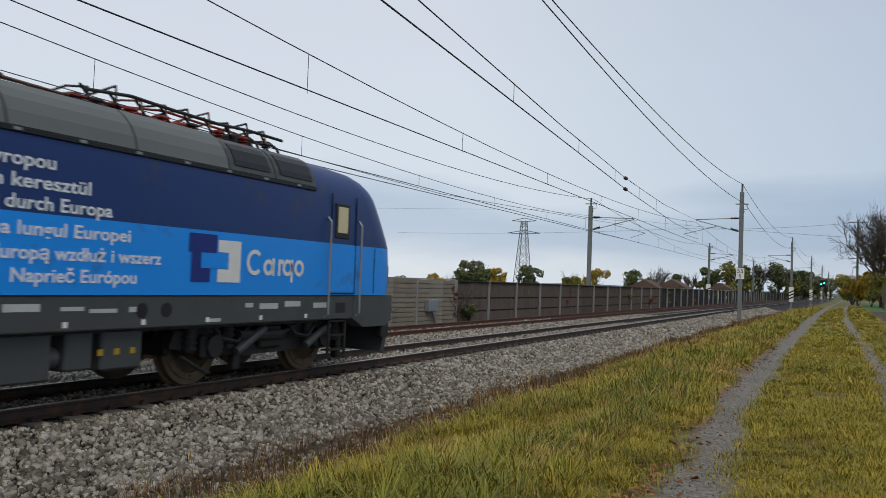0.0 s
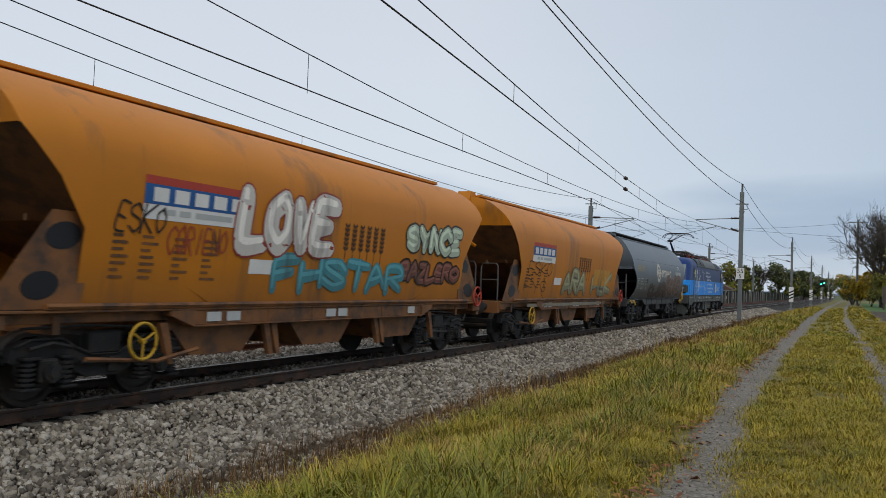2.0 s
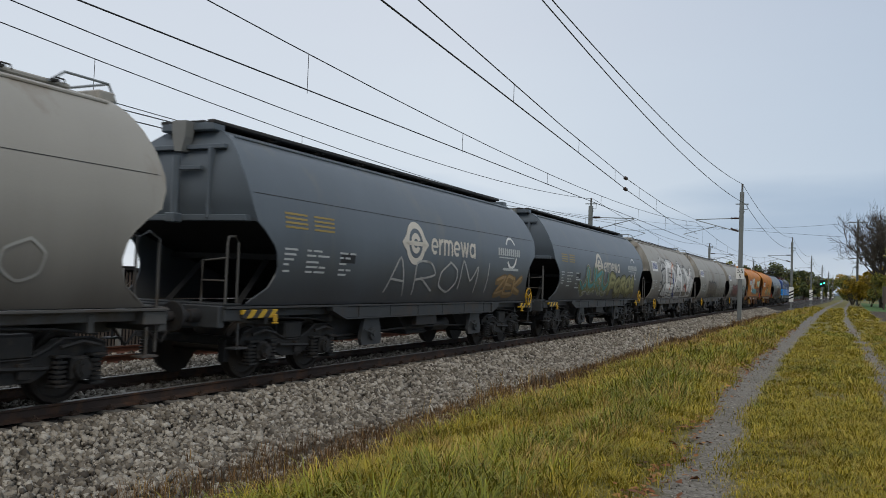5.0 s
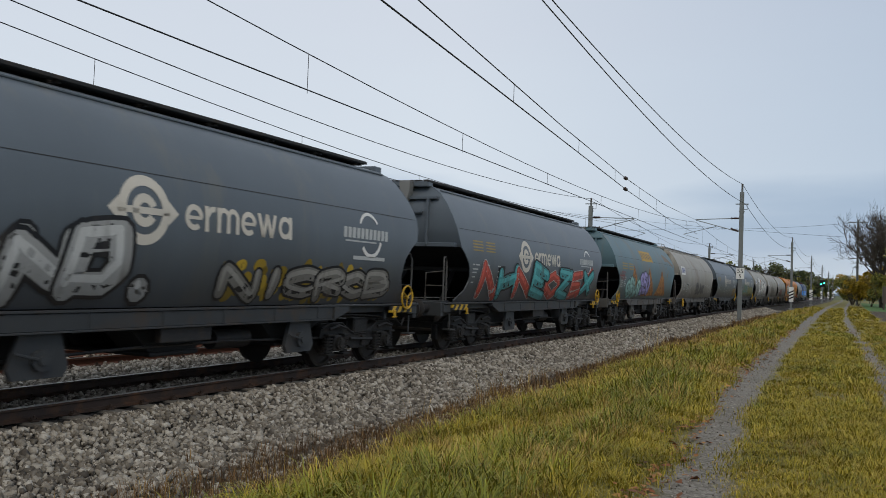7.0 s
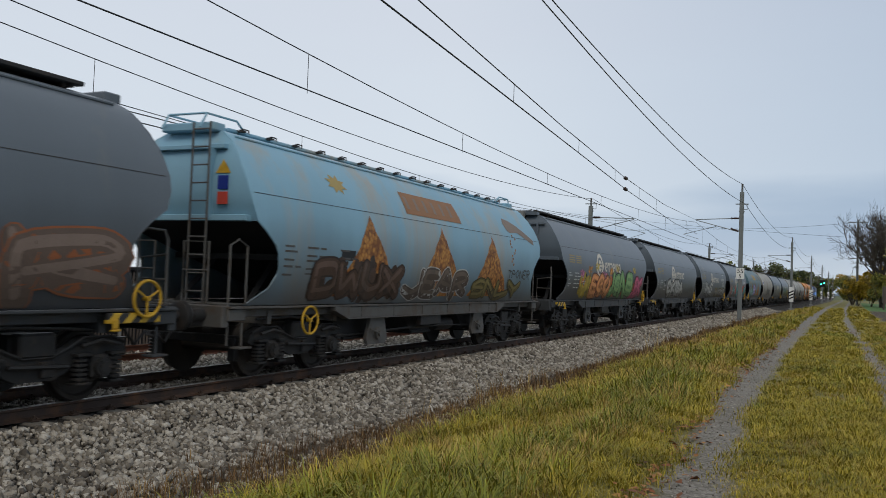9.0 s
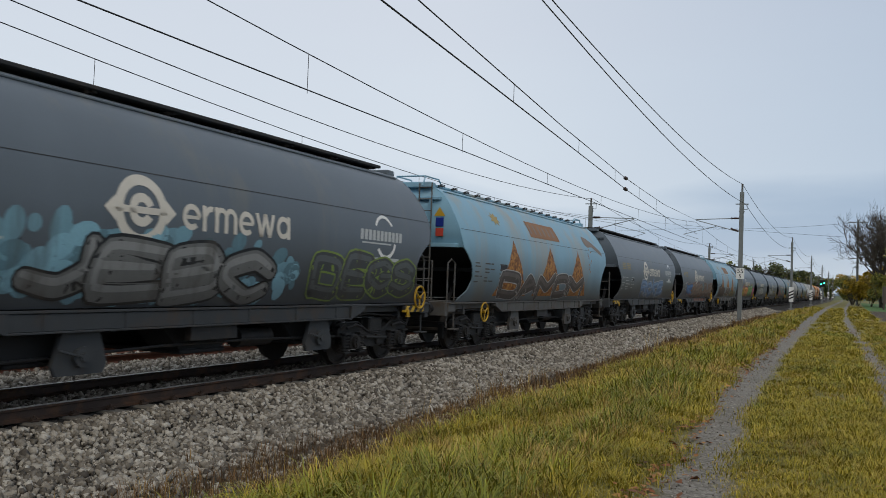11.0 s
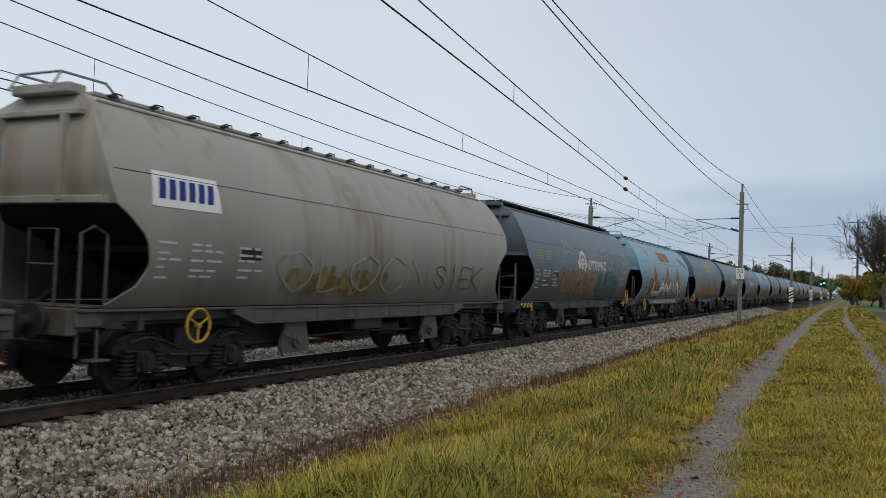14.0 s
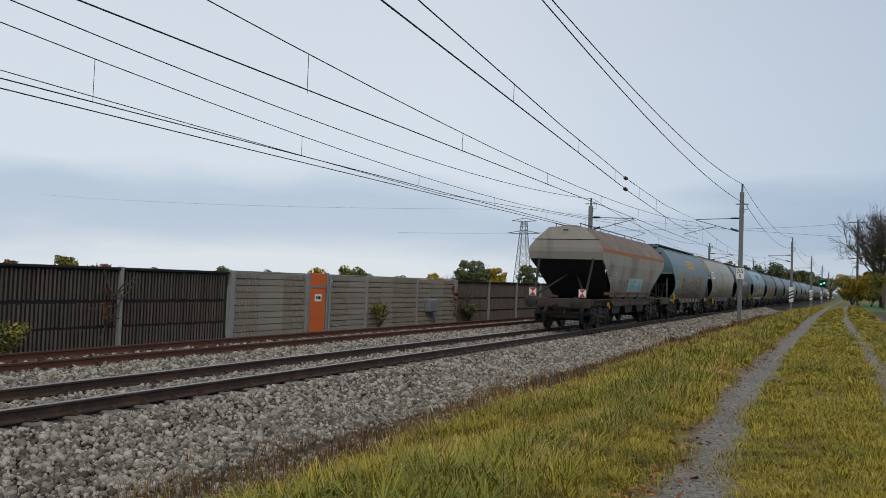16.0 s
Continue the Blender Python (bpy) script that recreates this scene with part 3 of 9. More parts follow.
def build_track(xc, name, mats, label):
    t = tagged(empty(name), label, "railway track")
    for s in (-0.7535, 0.7535):
        part("rail", rail_mesh(xc + s, mats), None, t)
    ks = Kit().box(-1.3, 1.3, -0.13, 0.13, -0.36, -0.178, 0.02)
    me = ks.mesh("sleeper", M_SLEEPER)
    kc = Kit()
    kc.box(-0.035, 0.035, -0.06, 0.06, -0.178, -0.15, 0.008)
    kc.cyl((0, 0, -0.15), (0, 0, -0.10), 0.016, 6)
    kc.tube([(0.03, -0.05, -0.15), (-0.03, -0.03, -0.125), (-0.03, 0.03, -0.125), (0.03, 0.05, -0.15)], 0.011, 5)
    mc = kc.mesh("rail_clip", M_CLIP)
    for i in range(140):
        y = 2.4 + 0.6 * i + 0.18
        sl = part("sleeper", me, None, t)
        sl.location = (xc + float(bend(y)), y, 0)
        for s in (-0.7535, 0.7535):
            for d in (-1, 1):
                part("rail_clip", mc, None, sl).matrix_basis = pose(s + d * 0.115, 0, 0, 0, 0, 0 if d > 0 else 180)
    return t


build_track(NEAR, "railway_track", (M_RAIL, M_RAILTOP), "near railway track of brown worn rails on sleepers in ballast")
build_track(FAR, "railway_track", (M_RUSTRAIL, M_RAIL), "far railway track of rust-red rails beside the noise wall")

# ---------------------------------------------------------------- grass


def blades(name, zones, seed, mat, label, category="grass", fan=1.0, patchy=0.0, per=34):
    """Arching blades in tufts that spread outwards; zone: x0, x1, y0, y1, count per square metre, height, width."""
    rng = np.random.default_rng(seed)
    vs, o = [], 0
    for x0, x1, y0, y1, dens, h, w in zones:
        n = int((x1 - x0) * (y1 - y0) * dens)
        nt = max(1, n // per)
        tx, ty = x0 + (x1 - x0) * rng.random(nt), y0 + (y1 - y0) * rng.random(nt)
        th, ts = 0.5 + 0.8 * rng.random(nt) ** 1.5, 0.04 + 0.07 * rng.random(nt) + 2.0 * w
        lx, ly = rng.normal(0, 0.45, nt), rng.normal(0, 0.45, nt)
        i = rng.integers(0, nt, n)
        dx, dy = rng.normal(0, 1, n), rng.normal(0, 1, n)
        x, y = tx[i] + dx * ts[i], ty[i] + dy * ts[i]
        pat = np.sin(x * 1.9 + 1.3 * np.sin(y * 0.43)) + np.sin(y * 0.71 + 2.1 * np.sin(x * 0.8)) + np.sin(x * 4.7 - y * 1.3) * 0.6
        keep = pat * (1 if patchy >= 0 else -1) > -3.2 + abs(patchy) * 3.0 + 0.45 * rng.normal(0, 1, n)
        tall = np.clip(1.0 + 0.26 * pat, 0.5, 1.6)
        for c, wd in zip(ruts(y), (0.33, 0.2)):
            keep &= np.abs(x - c) > wd + 0.1 * np.sin(y * 1.7 + wd * 9) + 0.12 * rng.normal(0, 1, n)
        x, y, i, tall, dx, dy = x[keep], y[keep], i[keep], tall[keep], dx[keep], dy[keep]
        n = len(x)
        hh = np.maximum(h * th[i] * tall * (0.45 + 0.75 * rng.random(n)), 0.035)
        a = np.arctan2(dy + ly[i] + rng.normal(0, 0.5, n), dx + lx[i] + rng.normal(0, 0.5, n))
        lean = fan * np.clip(0.15 + 0.35 * np.hypot(dx, dy) + 0.35 * rng.random(n), 0.1, 1.35)
        ax, ay = np.cos(a), np.sin(a)
        ww = w * (0.6 + 0.8 * rng.random(n))
        wx, wy = -ay * ww, ax * ww
        bx, z0 = x + bend(y), ground_z(x) - np.minimum(0.015, 0.08 * hh)
        q = np.empty((n, 7, 3))
        for r, (along, up, wide) in enumerate(((0.0, 0.0, 0.8), (0.18, 0.5, 1.0), (0.55, 0.85, 0.75))):
            rise = up * (1 - 0.22 * lean)
            for e, sg in ((2 * r, -1), (2 * r + 1, 1)):
                q[:, e] = np.stack([bx + ax * hh * lean * along + sg * wx * wide, y + ay * hh * lean * along + sg * wy * wide, z0 + hh * rise], 1)
        q[:, 6] = np.stack([bx + ax * hh * lean, y + ay * hh * lean, z0 + hh * (1.05 - 0.45 * lean)], 1)
        vs.append(q.reshape(-1, 3))
        o += n
    v = np.concatenate(vs)
    f = (np.array([(0, 1, 3), (0, 3, 2), (2, 3, 5), (2, 5, 4), (4, 5, 6)])[None] + (np.arange(o) * 7)[:, None, None]).reshape(-1, 3)
    return stuff_mesh(name, v, f, mat, label, category)


blades("verge_grass", [(-4.3, -3.2, 4, 12, 2000, 0.24, 0.0034), (-3.3, -1.2, 4, 12, 2100, 0.15, 0.0032), (-4.55, -3.1, 12, 20, 1100, 0.25, 0.0045), (-3.2, -1.5, 12, 20, 1100, 0.15, 0.0045), (-4.8, -1.7, 20, 45, 380, 0.22, 0.008), (-5.0, -1.7, 45, 110, 80, 0.26, 0.018),
                       (-1.2, 0.7, 4, 14, 3000, 0.12, 0.0034), (0.7, 2.4, 6, 14, 2000, 0.12, 0.0036), (-1.2, 0.7, 14, 35, 850, 0.14, 0.0055), (-1.2, 0.35, 35, 110, 120, 0.13, 0.014),
                       (0.75, 3.5, 10, 25, 560, 0.12, 0.005), (0.75, 2.6, 25, 60, 200, 0.14, 0.009), (0.6, 2.5, 60, 130, 60, 0.18, 0.022)],
       11, M_GRASS, "tall yellowing green autumn grass along the farm track")
blades("lush_grass", [(-4.2, -2.0, 4, 12, 1100, 0.26, 0.004), (-4.4, -2.0, 12, 22, 600, 0.26, 0.0055), (-4.8, -2.0, 22, 60, 150, 0.26, 0.011), (-1.0, 0.7, 4, 14, 900, 0.09, 0.004), (-1.0, 0.6, 14, 40, 260, 0.12, 0.007), (1.1, 2.6, 8, 40, 200, 0.13, 0.006)],
       14, M_LUSH, "fresh green grass tufts in patches", patchy=0.95)
blades("dry_grass", [(-4.4, -1.9, 4, 12, 520, 0.27, 0.0024), (-4.7, -1.9, 12, 30, 260, 0.28, 0.0042), (-5.2, -2.0, 30, 90, 50, 0.30, 0.011), (-1.15, 0.7, 4, 14, 900, 0.06, 0.0028), (-1.1, 0.5, 14, 30, 260, 0.08, 0.004), (0.9, 2.5, 8, 60, 120, 0.12, 0.005)],
       12, M_DRY, "straw-coloured dry grass stalks among the green", fan=0.8, patchy=-0.75)
blades("seed_stalks", [(-4.8, -3.2, 4, 14, 22, 0.52, 0.0016), (-5.3, -3.4, 14, 40, 12, 0.52, 0.003)], 15, M_DRY, "tall pale seed stalks standing above the grass", fan=0.45, per=5)
blades("dead_weeds", [(-6.4, -4.0, 4, 12, 360, 0.20, 0.0026), (-6.4, -4.3, 12, 30, 230, 0.22, 0.0045), (-6.5, -4.6, 30, 80, 80, 0.26, 0.011), (-7.1, -6.5, 4, 40, 26, 0.15, 0.004)],
       13, M_WEED, "brown dead weeds along the foot of the ballast", "weeds", fan=0.6, per=14)


def fallen_leaves():
    rng = np.random.default_rng(21)
    n = 1500
    side = rng.random(n) < 0.75
    y = 4.5 + 40 * rng.random(n) ** 1.4
    x = np.where(side, ruts(y)[0] - 0.3 + rng.normal(0, 0.14, n), ruts(y)[1] + rng.normal(0, 0.3, n))
    z = ground_z(x) + 0.02 + 0.02 * rng.random(n)
    s = 0.025 + 0.035 * rng.random((n, 1, 1))
    base = np.array([(-1, 0, 0), (0, -0.55, 0.15), (1, 0, 0), (0, 0.55, 0.15)], float)
    a = 2 * np.pi * rng.random(n)
    C, S = np.cos(a), np.sin(a)
    v = np.stack([base[None, :, 0] * C[:, None] - base[None, :, 1] * S[:, None], base[None, :, 0] * S[:, None] + base[None, :, 1] * C[:, None], base[None, :, 2] + 0.6 * (rng.random((n, 4)) - 0.3)], 2) * s
    v += np.stack([x + bend(y), y, z], 1)[:, None]
    stuff_mesh("fallen_leaves", v.reshape(-1, 3), np.arange(4 * n).reshape(n, 4), M_FALLEN, "fallen brown leaves strewn along the wheel rut", "leaves")


fallen_leaves()

# ---------------------------------------------------------------- noise wall beyond the tracks
WALL_X, WALL_TOP, WALL_BASE = -16.85, 1.76, -0.32


def slat_mesh(z0, z1, seed):
    r = random.Random(seed)
    k = Kit()
    k.box(0.0, 0.03, -0.026, 0.026, z0, z1, 0.006)
    return k.mesh("slat", M_WOOD)


def build_wall():
    wall = tagged(empty("wall_noise_barrier"), "noise barrier of dark timber slats and ribbed concrete planks", "noise wall", kind="structure")
    rng = random.Random(5)
    x = WALL_X

    def bx(y):
        return x + float(bend(y))
    # slits left between the tiers stand in for horizontal shadow bands
    tiers = ((-0.30, 0.21), (0.27, 0.86), (0.93, WALL_TOP - 0.06))
    meshes = [[slat_mesh(a, b - 0.02 * j, j) for j in range(3)] for a, b in tiers]
    # backing boards, their near-black colour giving the shade between slats
    spans = [(-14.0, 20.75), (37.75, 400.0)]
    for y0, y1 in spans:
        k = Kit()
        y = y0
        while y < y1 - 0.1:
            e = min(y + 8.7, y1)
            k.box(bx(y) - 0.09, bx(y) - 0.045, y, e, -0.32, WALL_TOP - 0.07)
            k.box(bx(y) - 0.12, bx(y) + 0.06, y, e, WALL_TOP - 0.07, WALL_TOP, 0.01)
            y = e
        part("backing_board", k, M_WOODDARK, wall, "backing boards coloured near black as shade between the slats")
    n = 0
    y = 9.0
    while y < 20.6:
        if abs((y - 16.45) % 4.35) > 0.12:
            for t in range(3):
                s = part("slat", meshes[t][n % 3], None, wall)
                s.location = (bx(y) - 0.04 + rng.uniform(-0.008, 0.008), y, rng.uniform(-0.02, 0.01))
                n += 1
        y += 0.118
    k = Kit()
    y = 37.9
    while y < 90:
        for za, zb in tiers:
            k.box(bx(y) - 0.04, bx(y) - 0.01, y - 0.026, y + 0.026, za, zb - rng.random() * 0.04)
        y += 0.118 if y < 60 else 0.2
    for i in range(200):
        y = -12 + i * 0.11
        if y < 9:
            k.box(bx(y) - 0.04, bx(y) - 0.01, y - 0.026, y + 0.026, -0.3, WALL_TOP - 0.07)
    tagged(part("far_slats", k, M_WOOD, wall), kind="stuff")
    me = Kit().box(-0.07, 0.07, -0.05, 0.05, -0.35, WALL_TOP + 0.02, 0.01).mesh("post", M_CONCPOST)
    for y in [16.45 - 4.35 * i for i in range(1, 7)] + [16.45, 20.85] + [37.75 + 4.25 * i for i in range(40)]:
        s = part("post", me, None, wall)
        s.location = (bx(y), y, 0)
    # concrete planks between slim posts
    posts = [20.95, 24.9, 26.4, 29.1, 33.5, 37.6]
    rows = 10
    h = (WALL_TOP - WALL_BASE) / rows
    shapes = {}
    for a, b in zip(posts, posts[1:]):
        if abs(a - 24.9) < 0.1:
            continue
        m = round((b - a) / 1.25)
        for i in range(m):
            y0, y1 = a + (b - a) * i / m, a + (b - a) * (i + 1) / m
            smooth = (i % 3) == 1
            key = (round(y1 - y0, 3), smooth and (y1 - y0) > 1.0)
            if key not in shapes:
                k = Kit()
                L = y1 - y0
                k.box(-0.06, 0.0, 0.006, L - 0.006, 0.008, h - 0.012, 0.006)
                if not key[1]:
                    c = int(L / 0.072)
                    for j in range(c):
                        k.box(0.0, 0.032, 0.02 + j * L / c, 0.02 + j * L / c + 0.036, 0.018, h - 0.03)
                shapes[key] = k.mesh("concrete_plank", M_CONC)
            for r in range(rows):
                s = part("concrete_plank", shapes[key], None, wall)
                s.location = (bx(y0) + rng.uniform(-0.006, 0.006), y0, WALL_BASE + r * h)
    me = Kit().box(-0.08, 0.045, -0.05, 0.05, -0.35, WALL_TOP + 0.01, 0.012).mesh("post", M_CONCPOST)
    for y in posts:
        s = part("post", me, None, wall)
        s.location = (bx(y) + 0.02, y, 0)
    k = Kit()
    k.box(x - 0.12, x - 0.06, 20.9, 37.7, WALL_BASE, WALL_TOP - 0.02)
    k.box(x - 0.1, x + 0.03, 20.9, 24.9, WALL_TOP, WALL_TOP + 0.04, 0.01)
    k.box(x - 0.1, x + 0.03, 26.4, 37.7, WALL_TOP, WALL_TOP + 0.04, 0.01)
    part("coping", k, M_CONCPOST, wall)
    # service door
    d = tagged(empty("door_1"), "orange steel service door with a white notice in the noise wall", "door", kind="structure")
    part("door_leaf", Kit().box(x + 0.01, x + 0.06, 25.12, 26.12, -0.28, 1.30, 0.01), M_DOOR, d)
    part("panel", Kit().box(x + 0.01, x + 0.06, 25.0, 26.15, 1.36, 1.82, 0.01), M_DOOR, d)
    k = Kit().box(x, x + 0.09, 24.96, 25.08, -0.3, 1.84, 0.01).box(x, x + 0.09, 26.16, 26.28, -0.3, 1.84, 0.01).box(x, x + 0.075, 25.08, 26.16, 1.30, 1.36, 0.005)
    part("door_frame", k, M_GALV, d)
    k = Kit().box(x + 0.06, x + 0.068, 25.42, 25.85, 0.82, 1.08, 0.002)
    k.cur = 1
    for i, (a, b) in enumerate(((25.5, 25.58), (25.6, 25.66), (25.68, 25.78))):
        k.box(x + 0.068, x + 0.071, a, b, 0.90, 1.0)
    part("notice", k, (M_WHITE, M_BLACK), d, "white notice with dark lettering")
    part("door_handle", Kit().tube([(x + 0.06, 25.2, 0.3), (x + 0.1, 25.2, 0.3), (x + 0.1, 25.32, 0.3)], 0.012, 6), M_GALV, d)
    sg = tagged(empty("wall_sign"), "small dark blue square sign beside the service door", "sign")
    part("plate", Kit().box(x + 0.03, x + 0.04, 26.32, 26.72, 1.42, 1.70, 0.004), M_LOGOBLUE, sg)
    k = Kit()
    k.lathe([(0, 0.02), (0.004, 0.07)], (x + 0.04, 26.52, 1.56), 0, 12)
    part("roundel", k, M_WHITE, sg)
    cb = tagged(empty("junction_box"), "grey metal junction box on a bent post at the wall", "box")
    part("cabinet", Kit().box(x + 0.05, x + 0.3, 34.3, 35.2, 0.3, 0.85, 0.03), M_GALV, cb)
    part("pipe", Kit().tube([(x + 0.15, 34.9, 0.3), (x + 0.16, 35.2, -0.1), (x + 0.16, 35.25, -0.3)], 0.06, 8), M_GALV, cb)


M_WOODDARK = material("gap_shade_boards", (0.022, 0.02, 0.021), 0.9, 0, 0.3, 2, 40, 0.2)
build_wall()

# ---------------------------------------------------------------- overhead line


def insulator(k, a, b, r=0.05):
    """A ribbed porcelain body from a to b."""
    a, b = Vector(a), Vector(b)
    d = (b - a).normalized()
    u = d.orthogonal().normalized()
    v = d.cross(u)
    n, m = 8, 13
    o = len(k.v)
    for j in range(m):
        p, q = a + (b - a) * j / (m - 1), r if j % 2 else r * 0.5
        k.v += [tuple(p + (u * math.cos(2 * math.pi * i / n) + v * math.sin(2 * math.pi * i / n)) * q) for i in range(n)]
    for j in range(m - 1):
        for i in range(n):
            k.f.append((o + j * n + i, o + j * n + (i + 1) % n, o + (j + 1) * n + (i + 1) % n, o + (j + 1) * n + i))
            k.mi.append(k.cur)


def catenary_mast(x, y, top, arm_x, sign=False, board=False, base=-0.5, width=0.26, feeders=True):
    """A steel mast with hinged cantilever, insulators, and cross arms for feeder lines."""
    m = tagged(empty("catenary_mast"), "tall grey steel overhead line mast with cantilever arm", "mast", "masts of the overhead line")
    m.location = (x, y, 0)
    k = Kit()
    for s in (-1, 1):
        k.box(-width / 2, width / 2, s * width / 2 - 0.02, s * width / 2 + 0.0, base, top - 0.6, 0.005)
        k.box(s * width / 2 - 0.03, s * width / 2, -width / 2, width / 2, base, top - 0.6, 0.005)
    for z in np.arange(base + 0.4, top - 0.8, 0.8):
        k.box(-width / 2 + 0.01, width / 2 - 0.01, -width / 2, width / 2, z, z + 0.05)
    k.cyl((0, 0, top - 0.8), (0, 0, top), 0.07, 8)
    part("pole", k, M_MASTGREY, m)
    part("footing", Kit().box(-0.35, 0.35, -0.35, 0.35, base - 0.3, base + 0.12, 0.04), M_CONCPOST, m)
    d = -1 if arm_x < x else 1
    L = abs(arm_x - x)
    k = Kit()
    k.tube([(d * 0.15, 0, 7.05), (d * L, 0, 6.95)], 0.035, 6)
    k.tube([(d * 0.15, 0, 6.05), (d * L, 0, 6.9)], 0.035, 6)
    k.tube([(d * L * 0.55, 0, 6.45), (d * (L + 0.9), 0, 5.85)], 0.025, 6)
    k.tube([(d * (L + 0.9), 0, 5.85), (d * (L - 0.2), 0, 5.5)], 0.018, 6)
    part("cantilever", k, M_GALV, m)
    for z0, z1 in ((7.05, 7.04), (6.1, 6.3)):
        k = Kit()
        insulator(k, (d * 0.2, 0, z0), (d * 0.75, 0, z1), 0.085)
        part("insulator", k, M_INSUL, m)
    if feeders:
        k = Kit()
        k.box(-0.45, 0.45, -0.04, 0.04, 8.05, 8.12, 0.01)
        k.tube([(0.4, 0, 8.05), (0.4, 0, 7.7), (0.15, 0, 7.7)], 0.03, 6)
        k.box(-0.2, 0.2, -0.06, 0.06, 7.5, 7.56)
        part("cross_arm", k, M_MASTGREY, m)
        k = Kit()
        insulator(k, (0, 0, top - 0.5), (0, 0, top), 0.09)
        part("insulator", k, M_INSUL, m)
    if sign:
        k = Kit().box(-0.28, 0.28, -0.2, -0.18, 2.62, 3.42, 0.004)
        pl = part("sign_plate", k, M_WHITE, m, "white distance sign with black numbers")
        for body, z in (("55", 3.06), ("5", 2.68)):
            me = text_mesh(body, 0.44, 0, 0)
            for v in me.vertices:
                v.co = (v.co.y, -0.205, z + v.co.z)
            me.materials.clear()
            me.materials.append(M_BLACK)
            part("numeral", me, None, pl)
    if board:
        k = Kit().box(-0.3, 0.3, -0.2, -0.18, 0.55, 2.6, 0.004)
        pl = part("marker_board", k, M_WHITE, m, "white board with black diagonal stripes")
        k = Kit()
        for i in range(3):
            z = 0.95 + 0.42 * i
            k.add([(-0.3, -0.205, z - 0.1), (0.3, -0.205, z + 0.2), (0.3, -0.205, z + 0.4), (-0.3, -0.205, z + 0.1)], [(0, 1, 2, 3)])
        part("stripe", k, M_BLACK, pl)
    return m


def text_mesh(body, size, y, z, offset=0.0, shear=0.0, width=1.0, center=True):
    """Letters of the built-in font as a flat mesh in the (y, z) plane."""
    cu = bpy.data.curves.new("letters", "FONT")
    cu.body, cu.size, cu.offset, cu.shear, cu.resolution_u = body, size, offset, shear, 3
    cu.align_x = "CENTER" if center else "LEFT"
    ob = bpy.data.objects.new("letters", cu)
    me = bpy.data.meshes.new_from_object(ob)
    bpy.data.objects.remove(ob)
    bpy.data.curves.remove(cu)
    for v in me.vertices:
        v.co = (0, y + v.co.x * width, z + v.co.y)
    return me


MASTS = [3.0, 65.0, 128.0, 188.0, 249.0, 310.0, 371.0]
for i, y in enumerate(MASTS):
    if i:
        catenary_mast(-6.525 + float(bend(y)), y, 9.55, NEAR + float(bend(y)), i == 1, i >= 2)
    catenary_mast(-17.55 + float(bend(y)), y - 0.7, 8.53, -14.2 + float(bend(y)), False, i == 2, feeders=True) if i else None


def wire(name, pts, r, label, sag=0.0, n=14):
    """A wire through its supports, hanging by sag between each two of them."""
    k = Kit()
    out = []
    for a, b in zip(pts, pts[1:]):
        a, b = Vector(a), Vector(b)
        for i in range(n):
            t = i / n
            out.append(a.lerp(b, t) - Vector((0, 0, 4 * sag * t * (1 - t))))
    out.append(Vector(pts[-1]))
    k.tube(out, r, 5)
    return tagged(part(name, k, M_WIRE), label, "wire", "wires of the overhead line")


def on_line(x, y, z):
    return (x + float(bend(max(y, 0))), y, z)


for xc, zig in ((NEAR, 0.3), (-14.45, -0.1)):
    top, cz, shift, sag = (6.75, 5.365, 0.435, 1.0) if xc == NEAR else (6.83, 5.26, 0.30, 1.22)
    SUP = [-59.0] + MASTS
    wire("contact_wire", [on_line(xc + (zig if i % 2 else -zig), y, cz) for i, y in enumerate(SUP)], 0.014, "dark copper contact wire over the track", 0.0, 6)
    wire("messenger_wire", [on_line(xc, y, top) for y in SUP], 0.012, "dark messenger wire hanging above the contact wire", sag, 18)
    for a, b in zip(SUP, SUP[1:4]):
        for i in range(8):
            t = (i + shift) / 8
            y = a + (b - a) * t
            z = top - 4 * sag * t * (1 - t)
            wire("dropper", [on_line(xc, y, cz), on_line(xc, y, z)], 0.007, "thin dropper between contact and messenger wire", 0, 1)
# second pair of an overlap span, drawing away to the masts
wire("contact_wire", [(-2.64, -26, 5.33), (-6.05, 16.2, 5.40), (-7.30, 31.7, 5.41), (-8.9, 51.5, 5.66), (-9.7, 66, 5.95)], 0.014, "dark contact wire of the overlap span", 0.0)
wire("messenger_wire", [(-2.64, -26, 7.2), (-5.62, 10.9, 5.80), (-6.4, 20.5, 5.75), (-7.30, 31.7, 5.82), (-8.42, 45.5, 6.18), (-9.7, 66, 6.95)], 0.012, "dark messenger wire of the overlap span", 0.0)
for y, zt in ((16.1, 5.77), (22.8, 5.76), (29.2, 5.80), (35.6, 5.92), (42.0, 6.09)):
    xo = -6.05 - (y - 16.2) * 0.0807
    wire("dropper", [(xo, y, 5.41), (xo, y, zt)], 0.007, "thin dropper of the overlap span", 0, 1)
for z in (5.43, 5.84):
    k = Kit()
    k.lathe([(-0.16, 0.02), (-0.1, 0.07), (0.1, 0.07), (0.16, 0.02)], (-7.30, 31.7, z - 0.02), 1, 10)
    tagged(part("wire_insulator", k, M_INSUL, smooth=True), "dark brown insulator set into a wire", "insulator", "insulators in the wires")
wire("contact_wire", [(-16.6, -20, 5.62), (-16.5, 20, 5.53), (-15.3, 66, 5.5)], 0.016, "dark contact wire above the far track's edge", 0.02)
